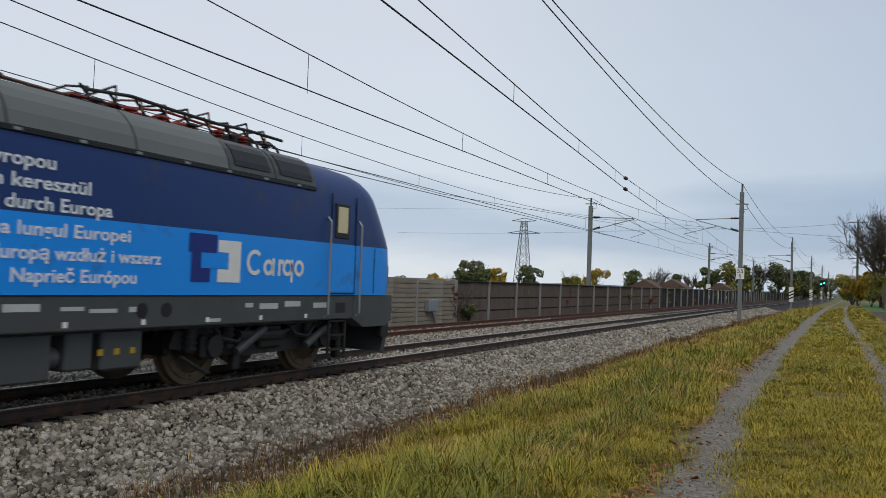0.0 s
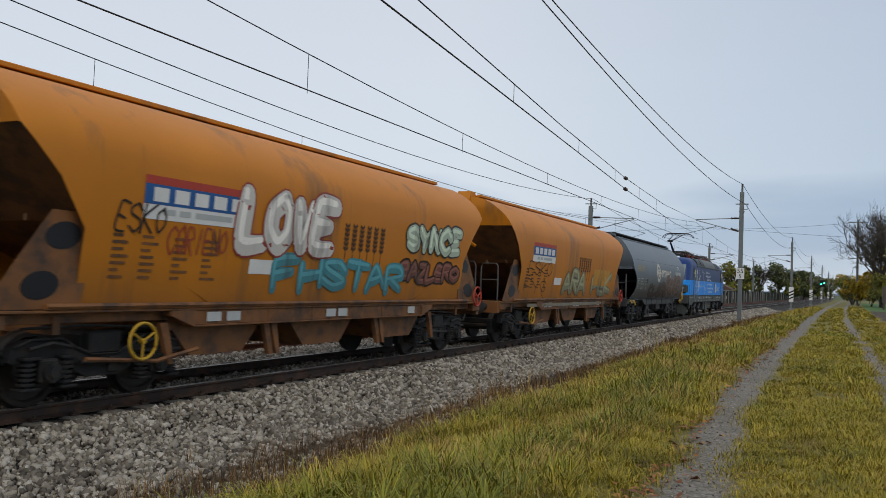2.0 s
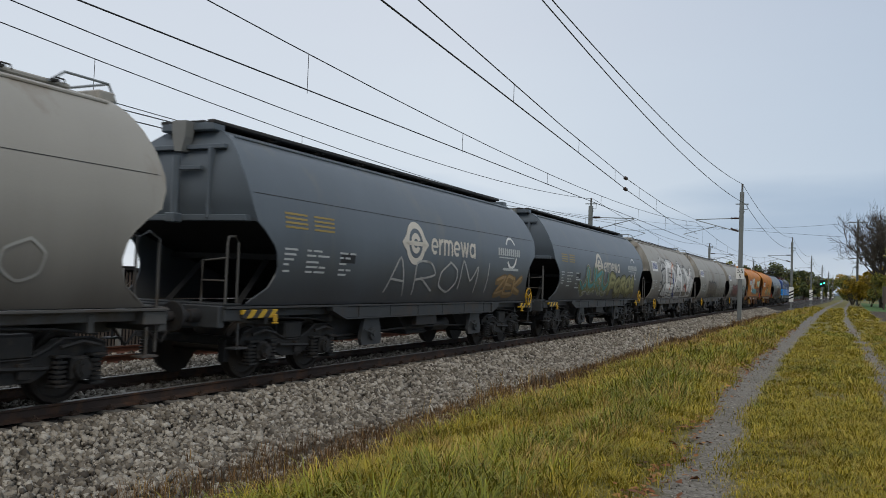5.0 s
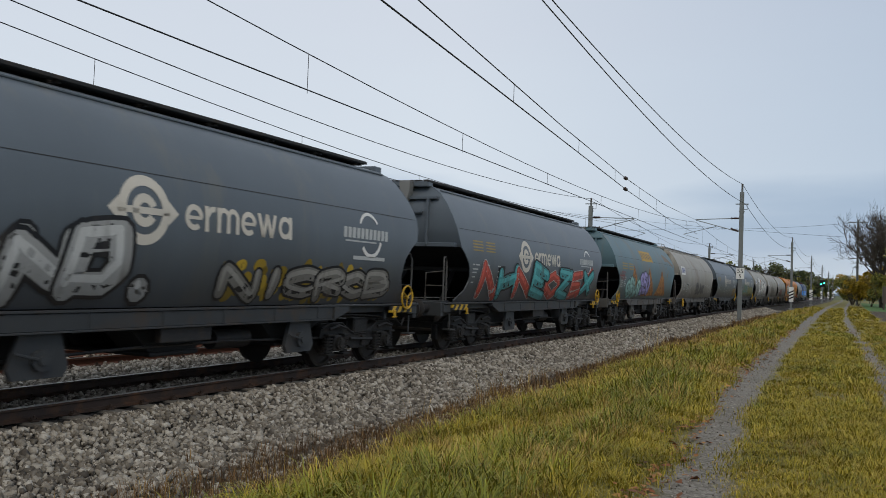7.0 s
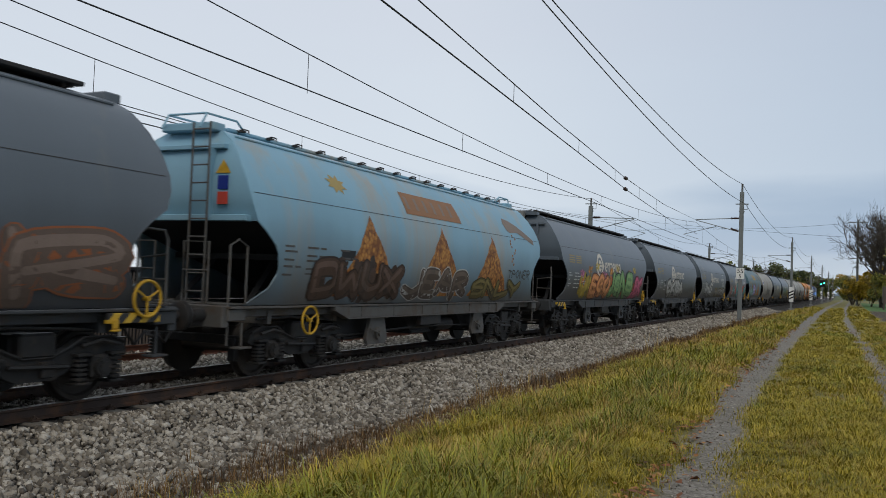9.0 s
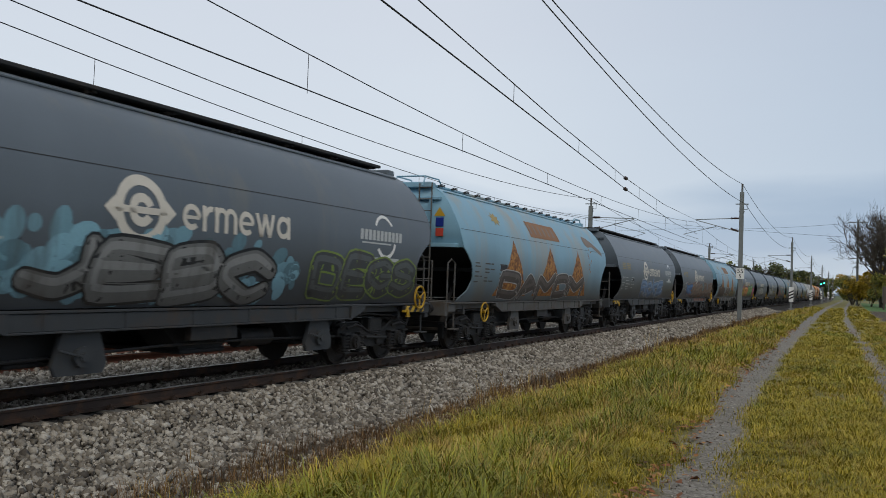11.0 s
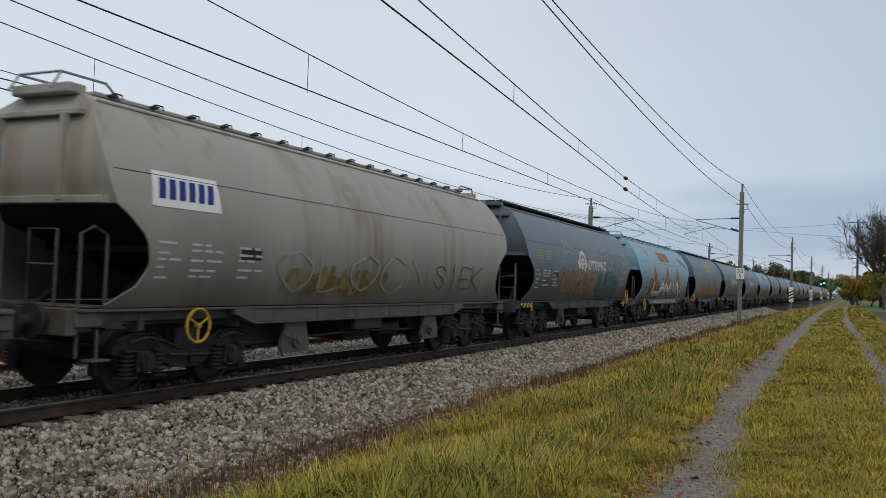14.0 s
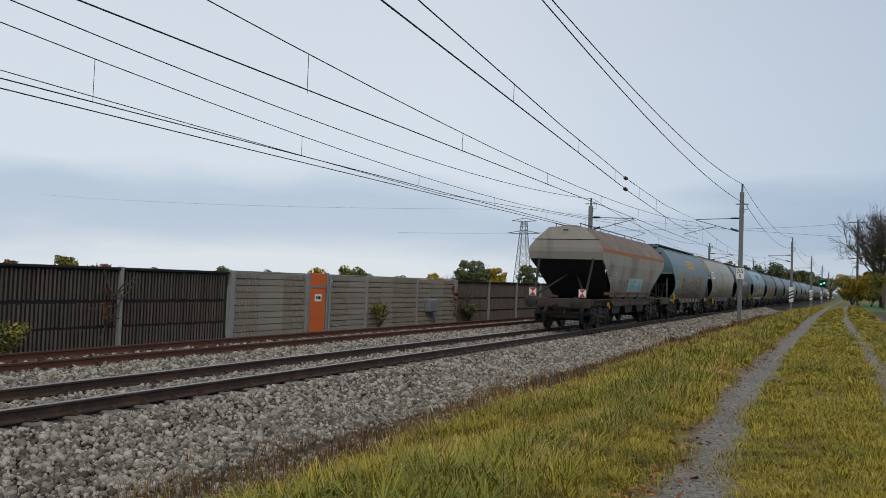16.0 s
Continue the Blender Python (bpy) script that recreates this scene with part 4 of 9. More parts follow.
wire("messenger_wire", [(-16.6, -20, 6.3), (-16.5, 12.4, 5.92), (-16.5, 35, 5.68), (-15.3, 66, 6.6)], 0.012, "dark messenger wire above the far track's edge", 0.03)
# feeders on the mast tops
wire("feeder_wire", [on_line(-6.525, y, 9.55) for y in SUP], 0.017, "dark feeder cable between mast tops", 1.05, 18)
wire("feeder_wire", [(-6.3, -59, 10.9), (-6.3, 1.0, 9.5)] + [on_line(-6.3, y, 8.1) for y in MASTS[1:]], 0.017, "dark feeder cable below the mast tops", 1.1, 18)
wire("feeder_wire", [on_line(-17.55, y, 8.53) for y in SUP], 0.017, "dark feeder cable between the far mast tops", 1.2, 18)
wire("power_line", [(-400, 330, 41), (-90, 262, 26), (60, 230, 14)], 0.03, "thin power line far across the fields", 2.0)

# ---------------------------------------------------------------- trees, bushes, distance


def leaf_cloud(rng, n, blobs, size):
    """n leaf clumps scattered over the shells of the blobs (x, y, z, radius)."""
    b = np.array(blobs)
    i = rng.choice(len(b), n, p=b[:, 3] ** 2 / (b[:, 3] ** 2).sum())
    d = rng.normal(size=(n, 3))
    d /= np.linalg.norm(d, axis=1)[:, None]
    r = b[i, 3] * (0.45 + 0.6 * rng.random(n) ** 0.6)
    c = b[i, :3] + d * r[:, None] * np.array([1, 1, 0.85])
    base = np.array([(-1, -0.2, 0), (0, -0.5, 0.15), (1, 0.1, 0), (0.1, 0.6, -0.1)], float)
    v = np.einsum("nij,kj->nki", turns(rng, n), base) * (size * (0.5 + rng.random((n, 1, 1)))) + c[:, None]
    return v.reshape(-1, 3), np.arange(4 * n).reshape(n, 4)


def limb(k, rng, a, d, length, r, depth, tips, spread=0.6):
    pts = [Vector(a)]
    d = Vector(d).normalized()
    for i in range(3):
        d = (d + Vector(rng.normal(0, 0.13, 3)) + Vector((0, 0, 0.06))).normalized()
        pts.append(pts[-1] + d * length / 3)
    for i in range(3):
        k.cyl(pts[i], pts[i + 1], r * (1 - 0.2 * i), 6 if depth > 1 else 4, r * (1 - 0.2 * (i + 1)), False)
    tips.append(pts[-1])
    if depth > 0:
        for _ in range(4 if depth > 1 or spread < 0.55 else 3):
            nd = (d + Vector(rng.normal(0, spread, 3)) + Vector((0, 0, 0.25))).normalized()
            limb(k, rng, pts[rng.integers(1, 4)], nd, length * rng.uniform(0.5, 0.78), max(r * 0.55, 0.024), depth - 1, tips, spread)


def tree(x, y, h, rad, leaf_mat, label, seed, n=2500, leaf=0.22, bare=False, depth=2, trunk=0.35, z0=-0.3):
    rng = np.random.default_rng(seed)
    t = tagged(empty("tree"), label, "tree")
    t.location = (x, y, z0)
    k, tips = Kit(), []
    k.cyl((0, 0, -0.3), (0, 0, h * 0.3), h * 0.022 + 0.06, 8, h * 0.016 + 0.04, False)
    for _ in range(15 if bare else 5):
        a = rng.uniform(0, 6.28)
        limb(k, rng, (0, 0, h * rng.uniform(0.2, 0.32)), (math.cos(a) * 0.7, math.sin(a) * 0.7, 1), h * (0.3 if bare else 0.36), h * (0.007 if bare else 0.011) + 0.02, depth if not bare else (4 if n > 2400 else 3), tips, 0.5)
    part("trunk", k, M_BARK, t)
    if leaf_mat:
        blobs = [(float(rng.normal(0, rad * 0.42)), float(rng.normal(0, rad * 0.42)), h * rng.uniform(0.2, 0.86), rad * rng.uniform(0.26, 0.48)) for _ in range(15)]
        v, f = leaf_cloud(rng, n, blobs, leaf)
        me = bpy.data.meshes.new("crown")
        me.from_pydata(v.tolist(), [], f.tolist())
        me.materials.append(leaf_mat)
        part("crown", me, None, t)
    return t


def bush(x, y, rad, h, leaf_mat, label, seed, n=1500, leaf=0.1, z0=-0.2, name="bush"):
    rng = np.random.default_rng(seed)
    t = tagged(empty(name), label, "bush")
    t.location = (x, y, z0)
    k, tips = Kit(), []
    for _ in range(7):
        a = rng.uniform(0, 6.28)
        limb(k, rng, (0, 0, 0), (math.cos(a) * 0.5, math.sin(a) * 0.5, 1), h * 0.6, 0.012 + 0.006 * h, 1, tips)
    part("trunk", k, M_BARK, t)
    blobs = [(float(rng.normal(0, rad * 0.45)), float(rng.normal(0, rad * 0.45)), h * rng.uniform(0.3, 0.8), rad * rng.uniform(0.3, 0.55)) for _ in range(9)]
    v, f = leaf_cloud(rng, n, blobs, leaf)
    me = bpy.data.meshes.new("leaves")
    me.from_pydata(v.tolist(), [], f.tolist())
    me.materials.append(leaf_mat)
    part("leaves", me, None, t)
    return t


# behind the noise wall
rnd = random.Random(8)
tree(-46.3, 110, 5.3, 2.4, M_LEAFGREEN, "round dark green tree behind the noise wall", 31, 4200, 0.2)
tree(-52.8, 120, 4.0, 1.2, M_LEAFGREEN, "slim green tree behind the noise wall", 32, 1200, 0.2)
tree(-52.6, 111, 3.1, 2.0, M_LEAFGOLD, "yellowing tree behind the noise wall", 33, 1600, 0.18)
for x, y, h, r, m in ((-51, 40, 2.5, 0.9, M_LEAFRED), (-68.5, 60, 3.2, 1.5, M_LEAFY), (-66, 62, 2.6, 1.2, M_LEAFRED), (-67, 70, 2.2, 1.3, M_LEAFGREEN), (-65.4, 80, 2.6, 1.6, M_LEAFGREEN), (-72.6, 110, 3.4, 1.9, M_LEAFGOLD),
                      (-70.6, 115, 3.9, 2.0, M_LEAFY), (-69.0, 116, 3.6, 1.7, M_LEAFY), (-67, 115, 3.0, 1.6, M_LEAFGREEN), (-62, 116, 2.6, 1.6, M_LEAFGREEN), (-76, 104, 2.6, 1.6, M_LEAFGREEN)):
    tree(x, y, h, r, m, "low autumn tree peeping over the noise wall", int(-x * 10 + y), 1300, 0.17)
for i, (x, y, h) in enumerate(((-55, 158, 5.8), (-50, 170, 5.4), (-47.9, 180, 5.9), (-44, 200, 6.6), (-41.5, 204, 5.2), (-39.1, 210, 7.8), (-36, 214, 6.0), (-33, 216, 6.6), (-59, 150, 5.0))):
    bare = i in (5, 7)
    tree(x, y, h, h * 0.4, None if bare else (M_LEAFGREEN, M_LEAFY, M_LEAFGOLD)[i % 3], "bare autumn tree in the distant row" if bare else "autumn tree in the distant row", 80 + i, 1700, 0.24, bare)
for i, (x, y, h) in enumerate(((-29, 224, 8.6), (-24.2, 230, 11.0), (-21.5, 236, 9.6), (-18.5, 238, 10.6), (-14.0, 240, 10.8), (-12.5, 262, 8.0), (-9.1, 272, 9.3), (-9.5, 300, 9.5), (-8.0, 330, 9.5), (-7.0, 360, 9.0), (-5.5, 390, 10.0), (-3.0, 410, 10.0))):
    bare = i in (3,)
    tree(x, y, h, h * 0.36, None if bare else (M_LEAFGREEN, M_LEAFY)[i % 2], "tall bare tree beside the line" if bare else "tall autumn tree beside the line", 120 + i, 2200, 0.34, bare)
# right of the farm track
tree(6.0, 143, 16.2, 5.5, None, "large bare tree with spreading twigs", 151, 2500, bare=True, z0=0)
tree(9.4, 151, 16.2, 5.8, None, "large bare tree with dense twigs", 152, 2500, bare=True, z0=0)
tree(12.4, 140, 15, 5.8, M_LEAFY, "thinning autumn tree by the farm track", 153, 1500, 0.2, z0=0)
for i, (x, y, h) in enumerate(((3.1, 151, 5.4), (4.7, 146, 6.5), (6.0, 140, 6.0), (7.3, 143, 7.2), (8.8, 138, 6.0), (2.5, 166, 4.8), (2.3, 176, 4.8), (2.2, 158, 5.0), (2.6, 180, 5.6), (3.0, 205, 6.5), (3.0, 235, 7.5), (2.5, 270, 8.5), (2.0, 310, 9.5))):
    bush(x, y, h * 0.38, h, (M_LEAFGOLD, M_LEAFY)[i % 3 > 1], "golden autumn bush by the farm track", 160 + i, 3000, 0.16, 0)
bush(-16.5, 29.6, 0.5, 1.25, M_LEAFY, "green weed bush at the concrete wall", 171, 420, 0.05, -0.3)
bush(-16.4, 12.9, 0.5, 0.8, M_LEAFY, "green weed bush at the timber wall", 172, 400, 0.05, -0.3)
bush(-16.5, 38.7, 0.5, 1.1, M_LEAFGREEN, "green weed at the foot of the wall", 174, 400, 0.07, -0.3)
bush(-16.9, 37.6, 0.45, 2.1, M_LEAFRED, "red-brown creeper on the end of the concrete wall", 173, 1200, 0.07, -0.3, "creeper")
bush(-16.9, 15.9, 0.3, 1.95, M_LEAFRED, "withered creeper hanging over the timber wall", 175, 200, 0.05, -0.1, "creeper")
for i in range(10):
    bush(-17.6 + float(bend(50 + 9 * i)), 48 + 9 * i, 0.8, rnd.uniform(2.0, 2.6), (M_LEAFGREEN, M_LEAFRED, M_LEAFY)[i % 3], "scrub behind the noise wall", 190 + i, 350, 0.12, -0.3)


def lattice_pylon(x, y, h):
    t = tagged(empty("transmission_tower"), "grey lattice steel transmission tower far across the fields", "pylon")
    t.location = (x, y, -0.3)
    k = Kit()
    w0, w1 = 2.6, 0.8
    n = 9
    for i in range(n):
        a, b = i / n, (i + 1) / n
        wa, wb = w0 + (w1 - w0) * a, w0 + (w1 - w0) * b
        for sx, sy in ((-1, -1), (1, -1), (1, 1), (-1, 1)):
            k.tube([(sx * wa, sy * wa, a * h), (sx * wb, sy * wb, b * h)], 0.13, 4)
        for s in (-1, 1):
            k.tube([(-wa, s * wa, a * h), (wb, s * wb, b * h)], 0.08, 4)
            k.tube([(wa, s * wa, a * h), (-wb, s * wb, b * h)], 0.08, 4)
            k.tube([(s * wa, -wa, a * h), (s * wb, wb, b * h)], 0.08, 4)
            k.tube([(s * wa, wa, a * h), (s * wb, -wb, b * h)], 0.08, 4)
    part("tower", k, M_GALV, t)
    for z, l in ((0.82, 6.0), (1.0, 4.5)):
        k = Kit()
        k.tube([(-l, 0, z * h), (0, 0.4, z * h + 1.0), (l, 0, z * h)], 0.12, 4)
        k.tube([(-l, 0, z * h), (0, 0, z * h - 0.3), (l, 0, z * h)], 0.12, 4)
        part("cross_arm", k, M_GALV, t)


lattice_pylon(-100, 281, 24)
up = tagged(empty("utility_pole"), "slender grey wooden utility pole with a cross bar", "pole")
up.location = (2.9, 156, 0)
part("pole", Kit().cyl((0, 0, -0.3), (0, 0, 14.3), 0.2, 10, 0.15), M_MASTGREY, up)
part("cross_arm", Kit().box(-1.5, 1.5, -0.07, 0.07, 13.8, 13.95, 0.01), M_MASTGREY, up)
wire("power_line", [(4.1, 156, 14.0), (-26, 164, 13.2), (-97, 182, 13.0)], 0.02, "thin power line crossing the tracks", 0.5)

# signal showing green, far down the line
sg = tagged(empty("railway_signal"), "railway signal far down the line showing two green lights", "signal")
sg.location = (-5.6 + float(bend(226)), 226, 0)
part("pole", Kit().cyl((0, 0, -0.4), (0, 0, 5.2), 0.09, 8), M_MASTGREY, sg)
part("signal_head", Kit().box(-0.55, 0.55, -0.12, 0.08, 3.6, 5.2, 0.05), M_BLACK, sg)
M_GREENLIGHT = glow("green_signal_light", (0.05, 1.0, 0.55), 6.0)
for x, z in ((-0.3, 4.2), (0.35, 4.5)):
    part("lens", Kit().lathe([(-0.2, 0.17), (-0.12, 0.17)], (x, 0, z), 1, 12), M_GREENLIGHT, sg, "glowing green signal lens")


def house(x, y, w, d, h, label, roof_mat):
    t = tagged(empty("house"), label, "house")
    t.location = (x, y, -0.2)
    part("wall", Kit().box(-w, w, -d, d, 0, h, 0.02), M_PLASTER, t)
    part("roof", Kit().prism([(-w - 0.5, h), (w + 0.5, h), (0, h + w * 0.62)], -d - 0.4, d + 0.4, 1), roof_mat, t)
    for i in (-1, 1):
        part("window", Kit().box(w + 0.0, w + 0.03, i * d * 0.5 - 0.5, i * d * 0.5 + 0.5, h * 0.35, h * 0.75), M_GLASS, t)
        part("window", Kit().box(i * w * 0.5 - 0.5, i * w * 0.5 + 0.5, -d - 0.03, -d, h * 0.35, h * 0.75), M_GLASS, t)


M_PLASTER = material("pale_house_plaster", (0.55, 0.52, 0.46), 0.9, 0, 0.1, 1, 30, 0.05)
M_TILES = material("brown_roof_tiles", (0.11, 0.07, 0.055), 0.8, 0, 0.25, 2, 20, 0.3)
house(-35, 205, 3.2, 4, 2.2, "white house with brown tiled roof behind the trees", M_TILES)
house(-40, 199, 3, 4, 2.0, "white house with dark gabled roof behind the trees", M_TILES)
house(-25.5, 214, 2.6, 3, 2.2, "pale house with brown roof by the line", M_TILES)
hb = tagged(empty("hunting_hut"), "small dark wooden hut on posts beside the field", "hut")
part("cabin", Kit().box(5.2, 7.4, 120, 122.4, 0.9, 3.0, 0.03), M_WOOD, hb)
for x in (5.3, 7.3):
    for y in (120.1, 122.3):
        part("leg", Kit().box(x - 0.06, x + 0.06, y - 0.06, y + 0.06, -0.1, 0.95), M_WOOD, hb)


def far_hills():
    k = Kit()
    n = 60
    for i in range(n + 1):
        a = radians(60 + 95 * i / n)
        h = 4 + (40 if i < 24 else 6) * max(0, noise.noise((i * 0.16, 0, 5))) + 3 * noise.noise((i * 0.5, 1, 5))
        x, y = 2200 * math.cos(a), 2200 * math.sin(a)
        k.v += [(x, y, -5), (x * 1.08, y * 1.08, h), (x * 1.3, y * 1.3, -5)]
    for i in range(n):
        for j in (0, 1):
            o = i * 3 + j
            k.f.append((o, o + 3, o + 4, o + 1))
            k.mi.append(0)
    tagged(part("far_hills", k, M_HILL, smooth=True), "low blue wooded hills on the horizon", "hills", kind="structure")


# distance haze is put into the blue of these woods
M_HILL = material("hazy_blue_woods", (0.10, 0.145, 0.19), 1.0, 0, 0.25, 0.02, 0.1, 0)
far_hills()

# ---------------------------------------------------------------- wagons
PROF = [(1.22, 1.30), (1.34, 1.352), (1.5, 1.41), (1.68, 1.455), (1.85, 1.485), (2.02, 1.502), (2.2, 1.51), (2.38, 1.51), (2.55, 1.505), (2.8, 1.47), (3.0, 1.42), (3.2, 1.335), (3.4, 1.22), (3.6, 1.085), (3.78, 0.94), (3.93, 0.78), (4.04, 0.56), (4.1, 0.3), (4.12, 0.0)]
ENDS = [(1.22, 6.5), (1.34, 6.22), (1.5, 6.03), (1.68, 5.92), (1.85, 5.88), (2.02, 5.91), (2.2, 6.02), (2.38, 6.22), (2.55, 6.47), (2.8, 6.56), (3.0, 6.58), (3.4, 6.56), (3.78, 6.45), (4.04, 6.3), (4.12, 6.25)]


def side_x(z, prof=PROF):
    return float(np.interp(z, [q[0] for q in prof], [q[1] for q in prof]))


def end_y(z, ends=ENDS):
    return float(np.interp(z, [q[0] for q in ends], [q[1] for q in ends]))


def tank_kit(prof, ends, zs, wall_from, slope_to, mat_of=None):
    """A hopper tank: its skin, its end walls above wall_from, and the sloped sheets below them."""
    ring = [(side_x(z, prof), z) for z in zs] + [(-side_x(z, prof), z) for z in zs[-2::-1]]
    ny = 14
    k = Kit()
    for j in range(ny + 1):
        for x, z in ring:
            k.v.append((x, (2 * j / ny - 1) * end_y(z, ends), z))
    n = len(ring)
    for j in range(ny):
        for i in range(n - 1):
            k.f.append((j * n + i, j * n + i + 1, (j + 1) * n + i + 1, (j + 1) * n + i))
            k.mi.append(mat_of((ring[i][1] + ring[i + 1][1]) / 2) if mat_of else 0)
    half = len(zs) - 1
    for base in (0, ny * n):
        for i in range(half):
            if zs[i] >= wall_from - 1e-6:
                k.f.append((base + i, base + i + 1, base + n - 2 - i, base + n - 1 - i) if i + 1 < half else (base + i, base + i + 1, base + n - 1 - i))
                k.mi.append(0)
    return k


def slope_kit(prof, ends, wall_from, z1, y1, e):
    k = Kit()
    for s in (e,):
        a, b = end_y(wall_from, ends) - 0.03, y1
        xa, xb = side_x(wall_from, prof) - 0.02, side_x(z1, prof) - 0.02
        m = 6
        vs = []
        for i in range(m + 1):
            t = i / m
            z = wall_from + (z1 - wall_from) * t
            x = side_x(z, prof) - 0.015
            vs += [(x, s * (a + (b - a) * t), z), (-x, s * (a + (b - a) * t), z)]
        k.add(vs, [(2 * i, 2 * i + 1, 2 * i + 3, 2 * i + 2) for i in range(m)])
        # stiffening beam across the slope
        ym, zm = a + (b - a) * 0.35, wall_from + (z1 - wall_from) * 0.35
        xm = side_x(zm, prof) - 0.05
        k.box(-xm, xm, s * ym, s * (ym + 0.08), zm - 0.12, zm - 0.02)
    return k


WHEEL_PROF = [(-0.07, 0.10), (-0.07, 0.38), (-0.075, 0.40), (-0.085, 0.485), (-0.055, 0.487), (-0.045, 0.462), (0.06, 0.455), (0.065, 0.40), (0.03, 0.37), (0.02, 0.2), (0.07, 0.15), (0.07, 0.09)]


def wheel_meshes():
    k = Kit()
    k.lathe([(o + 0.7535, r) for o, r in WHEEL_PROF], (0, 0, 0.46), 0, 26)
    k.lathe([(-o - 0.7535, r) for o, r in WHEEL_PROF], (0, 0, 0.46), 0, 26)
    k.cyl((-0.95, 0, 0.46), (0.95, 0, 0.46), 0.075, 10)
    return k.mesh("wheelset", M_WHEEL, smooth=True)


ME_WHEEL = wheel_meshes()


def bogie_mesh():
    """Two-axle freight bogie: arched side frames, axle boxes between coil springs, dampers, brake gear, bolster."""
    k = Kit()
    for s in (-1, 1):
        x = s * 1.02
        out = [(-1.42, 0.60), (-1.36, 0.76), (-1.12, 0.84), (-0.68, 0.84), (-0.46, 0.72), (-0.2, 0.62), (0.2, 0.62), (0.46, 0.72), (0.68, 0.84), (1.12, 0.84), (1.36, 0.76), (1.42, 0.60), (1.34, 0.57), (0.62, 0.60), (0.44, 0.42), (0.26, 0.34), (-0.26, 0.34), (-0.44, 0.42), (-0.62, 0.60), (-1.34, 0.57)]
        k.prism(out, x - s * 0.07, x + s * 0.08, 0)
        k.tube([(x + s * 0.09, q[0], q[1]) for q in out[1:11]], 0.022, 6)
        for y in (-0.9, 0.9):
            k.box(x - 0.09, x + s * 0.18, y - 0.14, y + 0.14, 0.32, 0.62, 0.03)
            k.cyl((x + s * 0.16, y, 0.46), (x + s * 0.24, y, 0.46), 0.125, 14)
            k.cyl((x + s * 0.24, y, 0.46), (x + s * 0.26, y, 0.46), 0.075, 10)
            for c in range(3):
                a = c * 2.094
                k.cyl((x + s * 0.24, y + 0.1 * math.cos(a), 0.46 + 0.1 * math.sin(a)), (x + s * 0.262, y + 0.1 * math.cos(a), 0.46 + 0.1 * math.sin(a)), 0.016, 6)
            for d in (-0.27, 0.27):
                for i in range(5):
                    k.lathe([(-0.015, 0.05), (-0.017, 0.105), (0.017, 0.105), (0.015, 0.05)], (x + s * 0.09, y + d, 0.33 + 0.058 * i), 2, 12)
                k.cyl((x + s * 0.09, y + d, 0.27), (x + s * 0.09, y + d, 0.64), 0.055, 8)
                k.box(x - 0.03, x + s * 0.2, y + d - 0.12, y + d + 0.12, 0.25, 0.285, 0.008)
                k.box(x - 0.03, x + s * 0.2, y + d - 0.12, y + d + 0.12, 0.61, 0.65, 0.008)
            k.tube([(x + s * 0.16, y - 0.3, 0.74), (x + s * 0.18, y, 0.80), (x + s * 0.16, y + 0.3, 0.74)], 0.03, 6)
        k.box(x - 0.1, x + s * 0.12, -0.26, 0.26, 0.62, 0.92, 0.03)
        k.cyl((x + s * 0.13, -0.42, 0.54), (x + s * 0.13, 0.42, 0.50), 0.03, 6)
        k.tube([(x + s * 0.12, -1.3, 0.98), (x + s * 0.14, -0.4, 1.0), (x + s * 0.12, 0.6, 0.95), (x + s * 0.1, 1.2, 0.88)], 0.02, 6)
        k.box(x + s * 0.07, x + s * 0.13, 0.05, 0.22, 0.38, 0.58, 0.01)
    k.box(-1.0, 1.0, -0.28, 0.28, 0.5, 0.90, 0.04)
    for y in (-1.36, 1.36):
        k.box(-1.0, 1.0, y - 0.05, y + 0.05, 0.55, 0.70, 0.02)
    for y in (-0.42, 0.42):
        k.cyl((-0.85, y, 0.36), (0.85, y, 0.36), 0.035, 6)
    for y in (-1.38, -0.42, 0.42, 1.38):
        for s in (-1, 1):
            k.box(s * 0.68, s * 0.84, y - 0.06, y + 0.06, 0.28, 0.66, 0.02)
    return k.mesh("bogie", M_BOGIE)


ME_BOGIE = bogie_mesh()


def buffer_mesh():
    k = Kit()
    k.lathe([(0.0, 0.14), (0.05, 0.14), (0.06, 0.105), (0.3, 0.10), (0.31, 0.075), (0.55, 0.075)], (0, 0, 0), 1, 14)
    k.lathe([(0.55, 0.06), (0.56, 0.22), (0.585, 0.225), (0.61, 0.19), (0.62, 0.0001)], (0, 0, 0), 1, 16)
    return k.mesh("buffer", M_FRAME, smooth=True)


ME_BUFFER = buffer_mesh()


def handwheel_mesh(mat):
    k = Kit()
    k.tube([(0, 0.24 * math.cos(a * math.pi / 12), 0.24 * math.sin(a * math.pi / 12)) for a in range(24)], 0.022, 6, True)
    for a in range(3):
        c, s = math.cos(a * 2.094 + 0.5), math.sin(a * 2.094 + 0.5)
        k.tube([(0, 0, 0), (0.0, 0.24 * c, 0.24 * s)], 0.016, 5)
    k.cyl((-0.06, 0, 0), (0.03, 0, 0), 0.035, 8)
    return k.mesh("handwheel", mat)


ME_HANDWHEEL = handwheel_mesh(M_YELLOW)
ME_HANDWHEELRED = handwheel_mesh(M_RED)


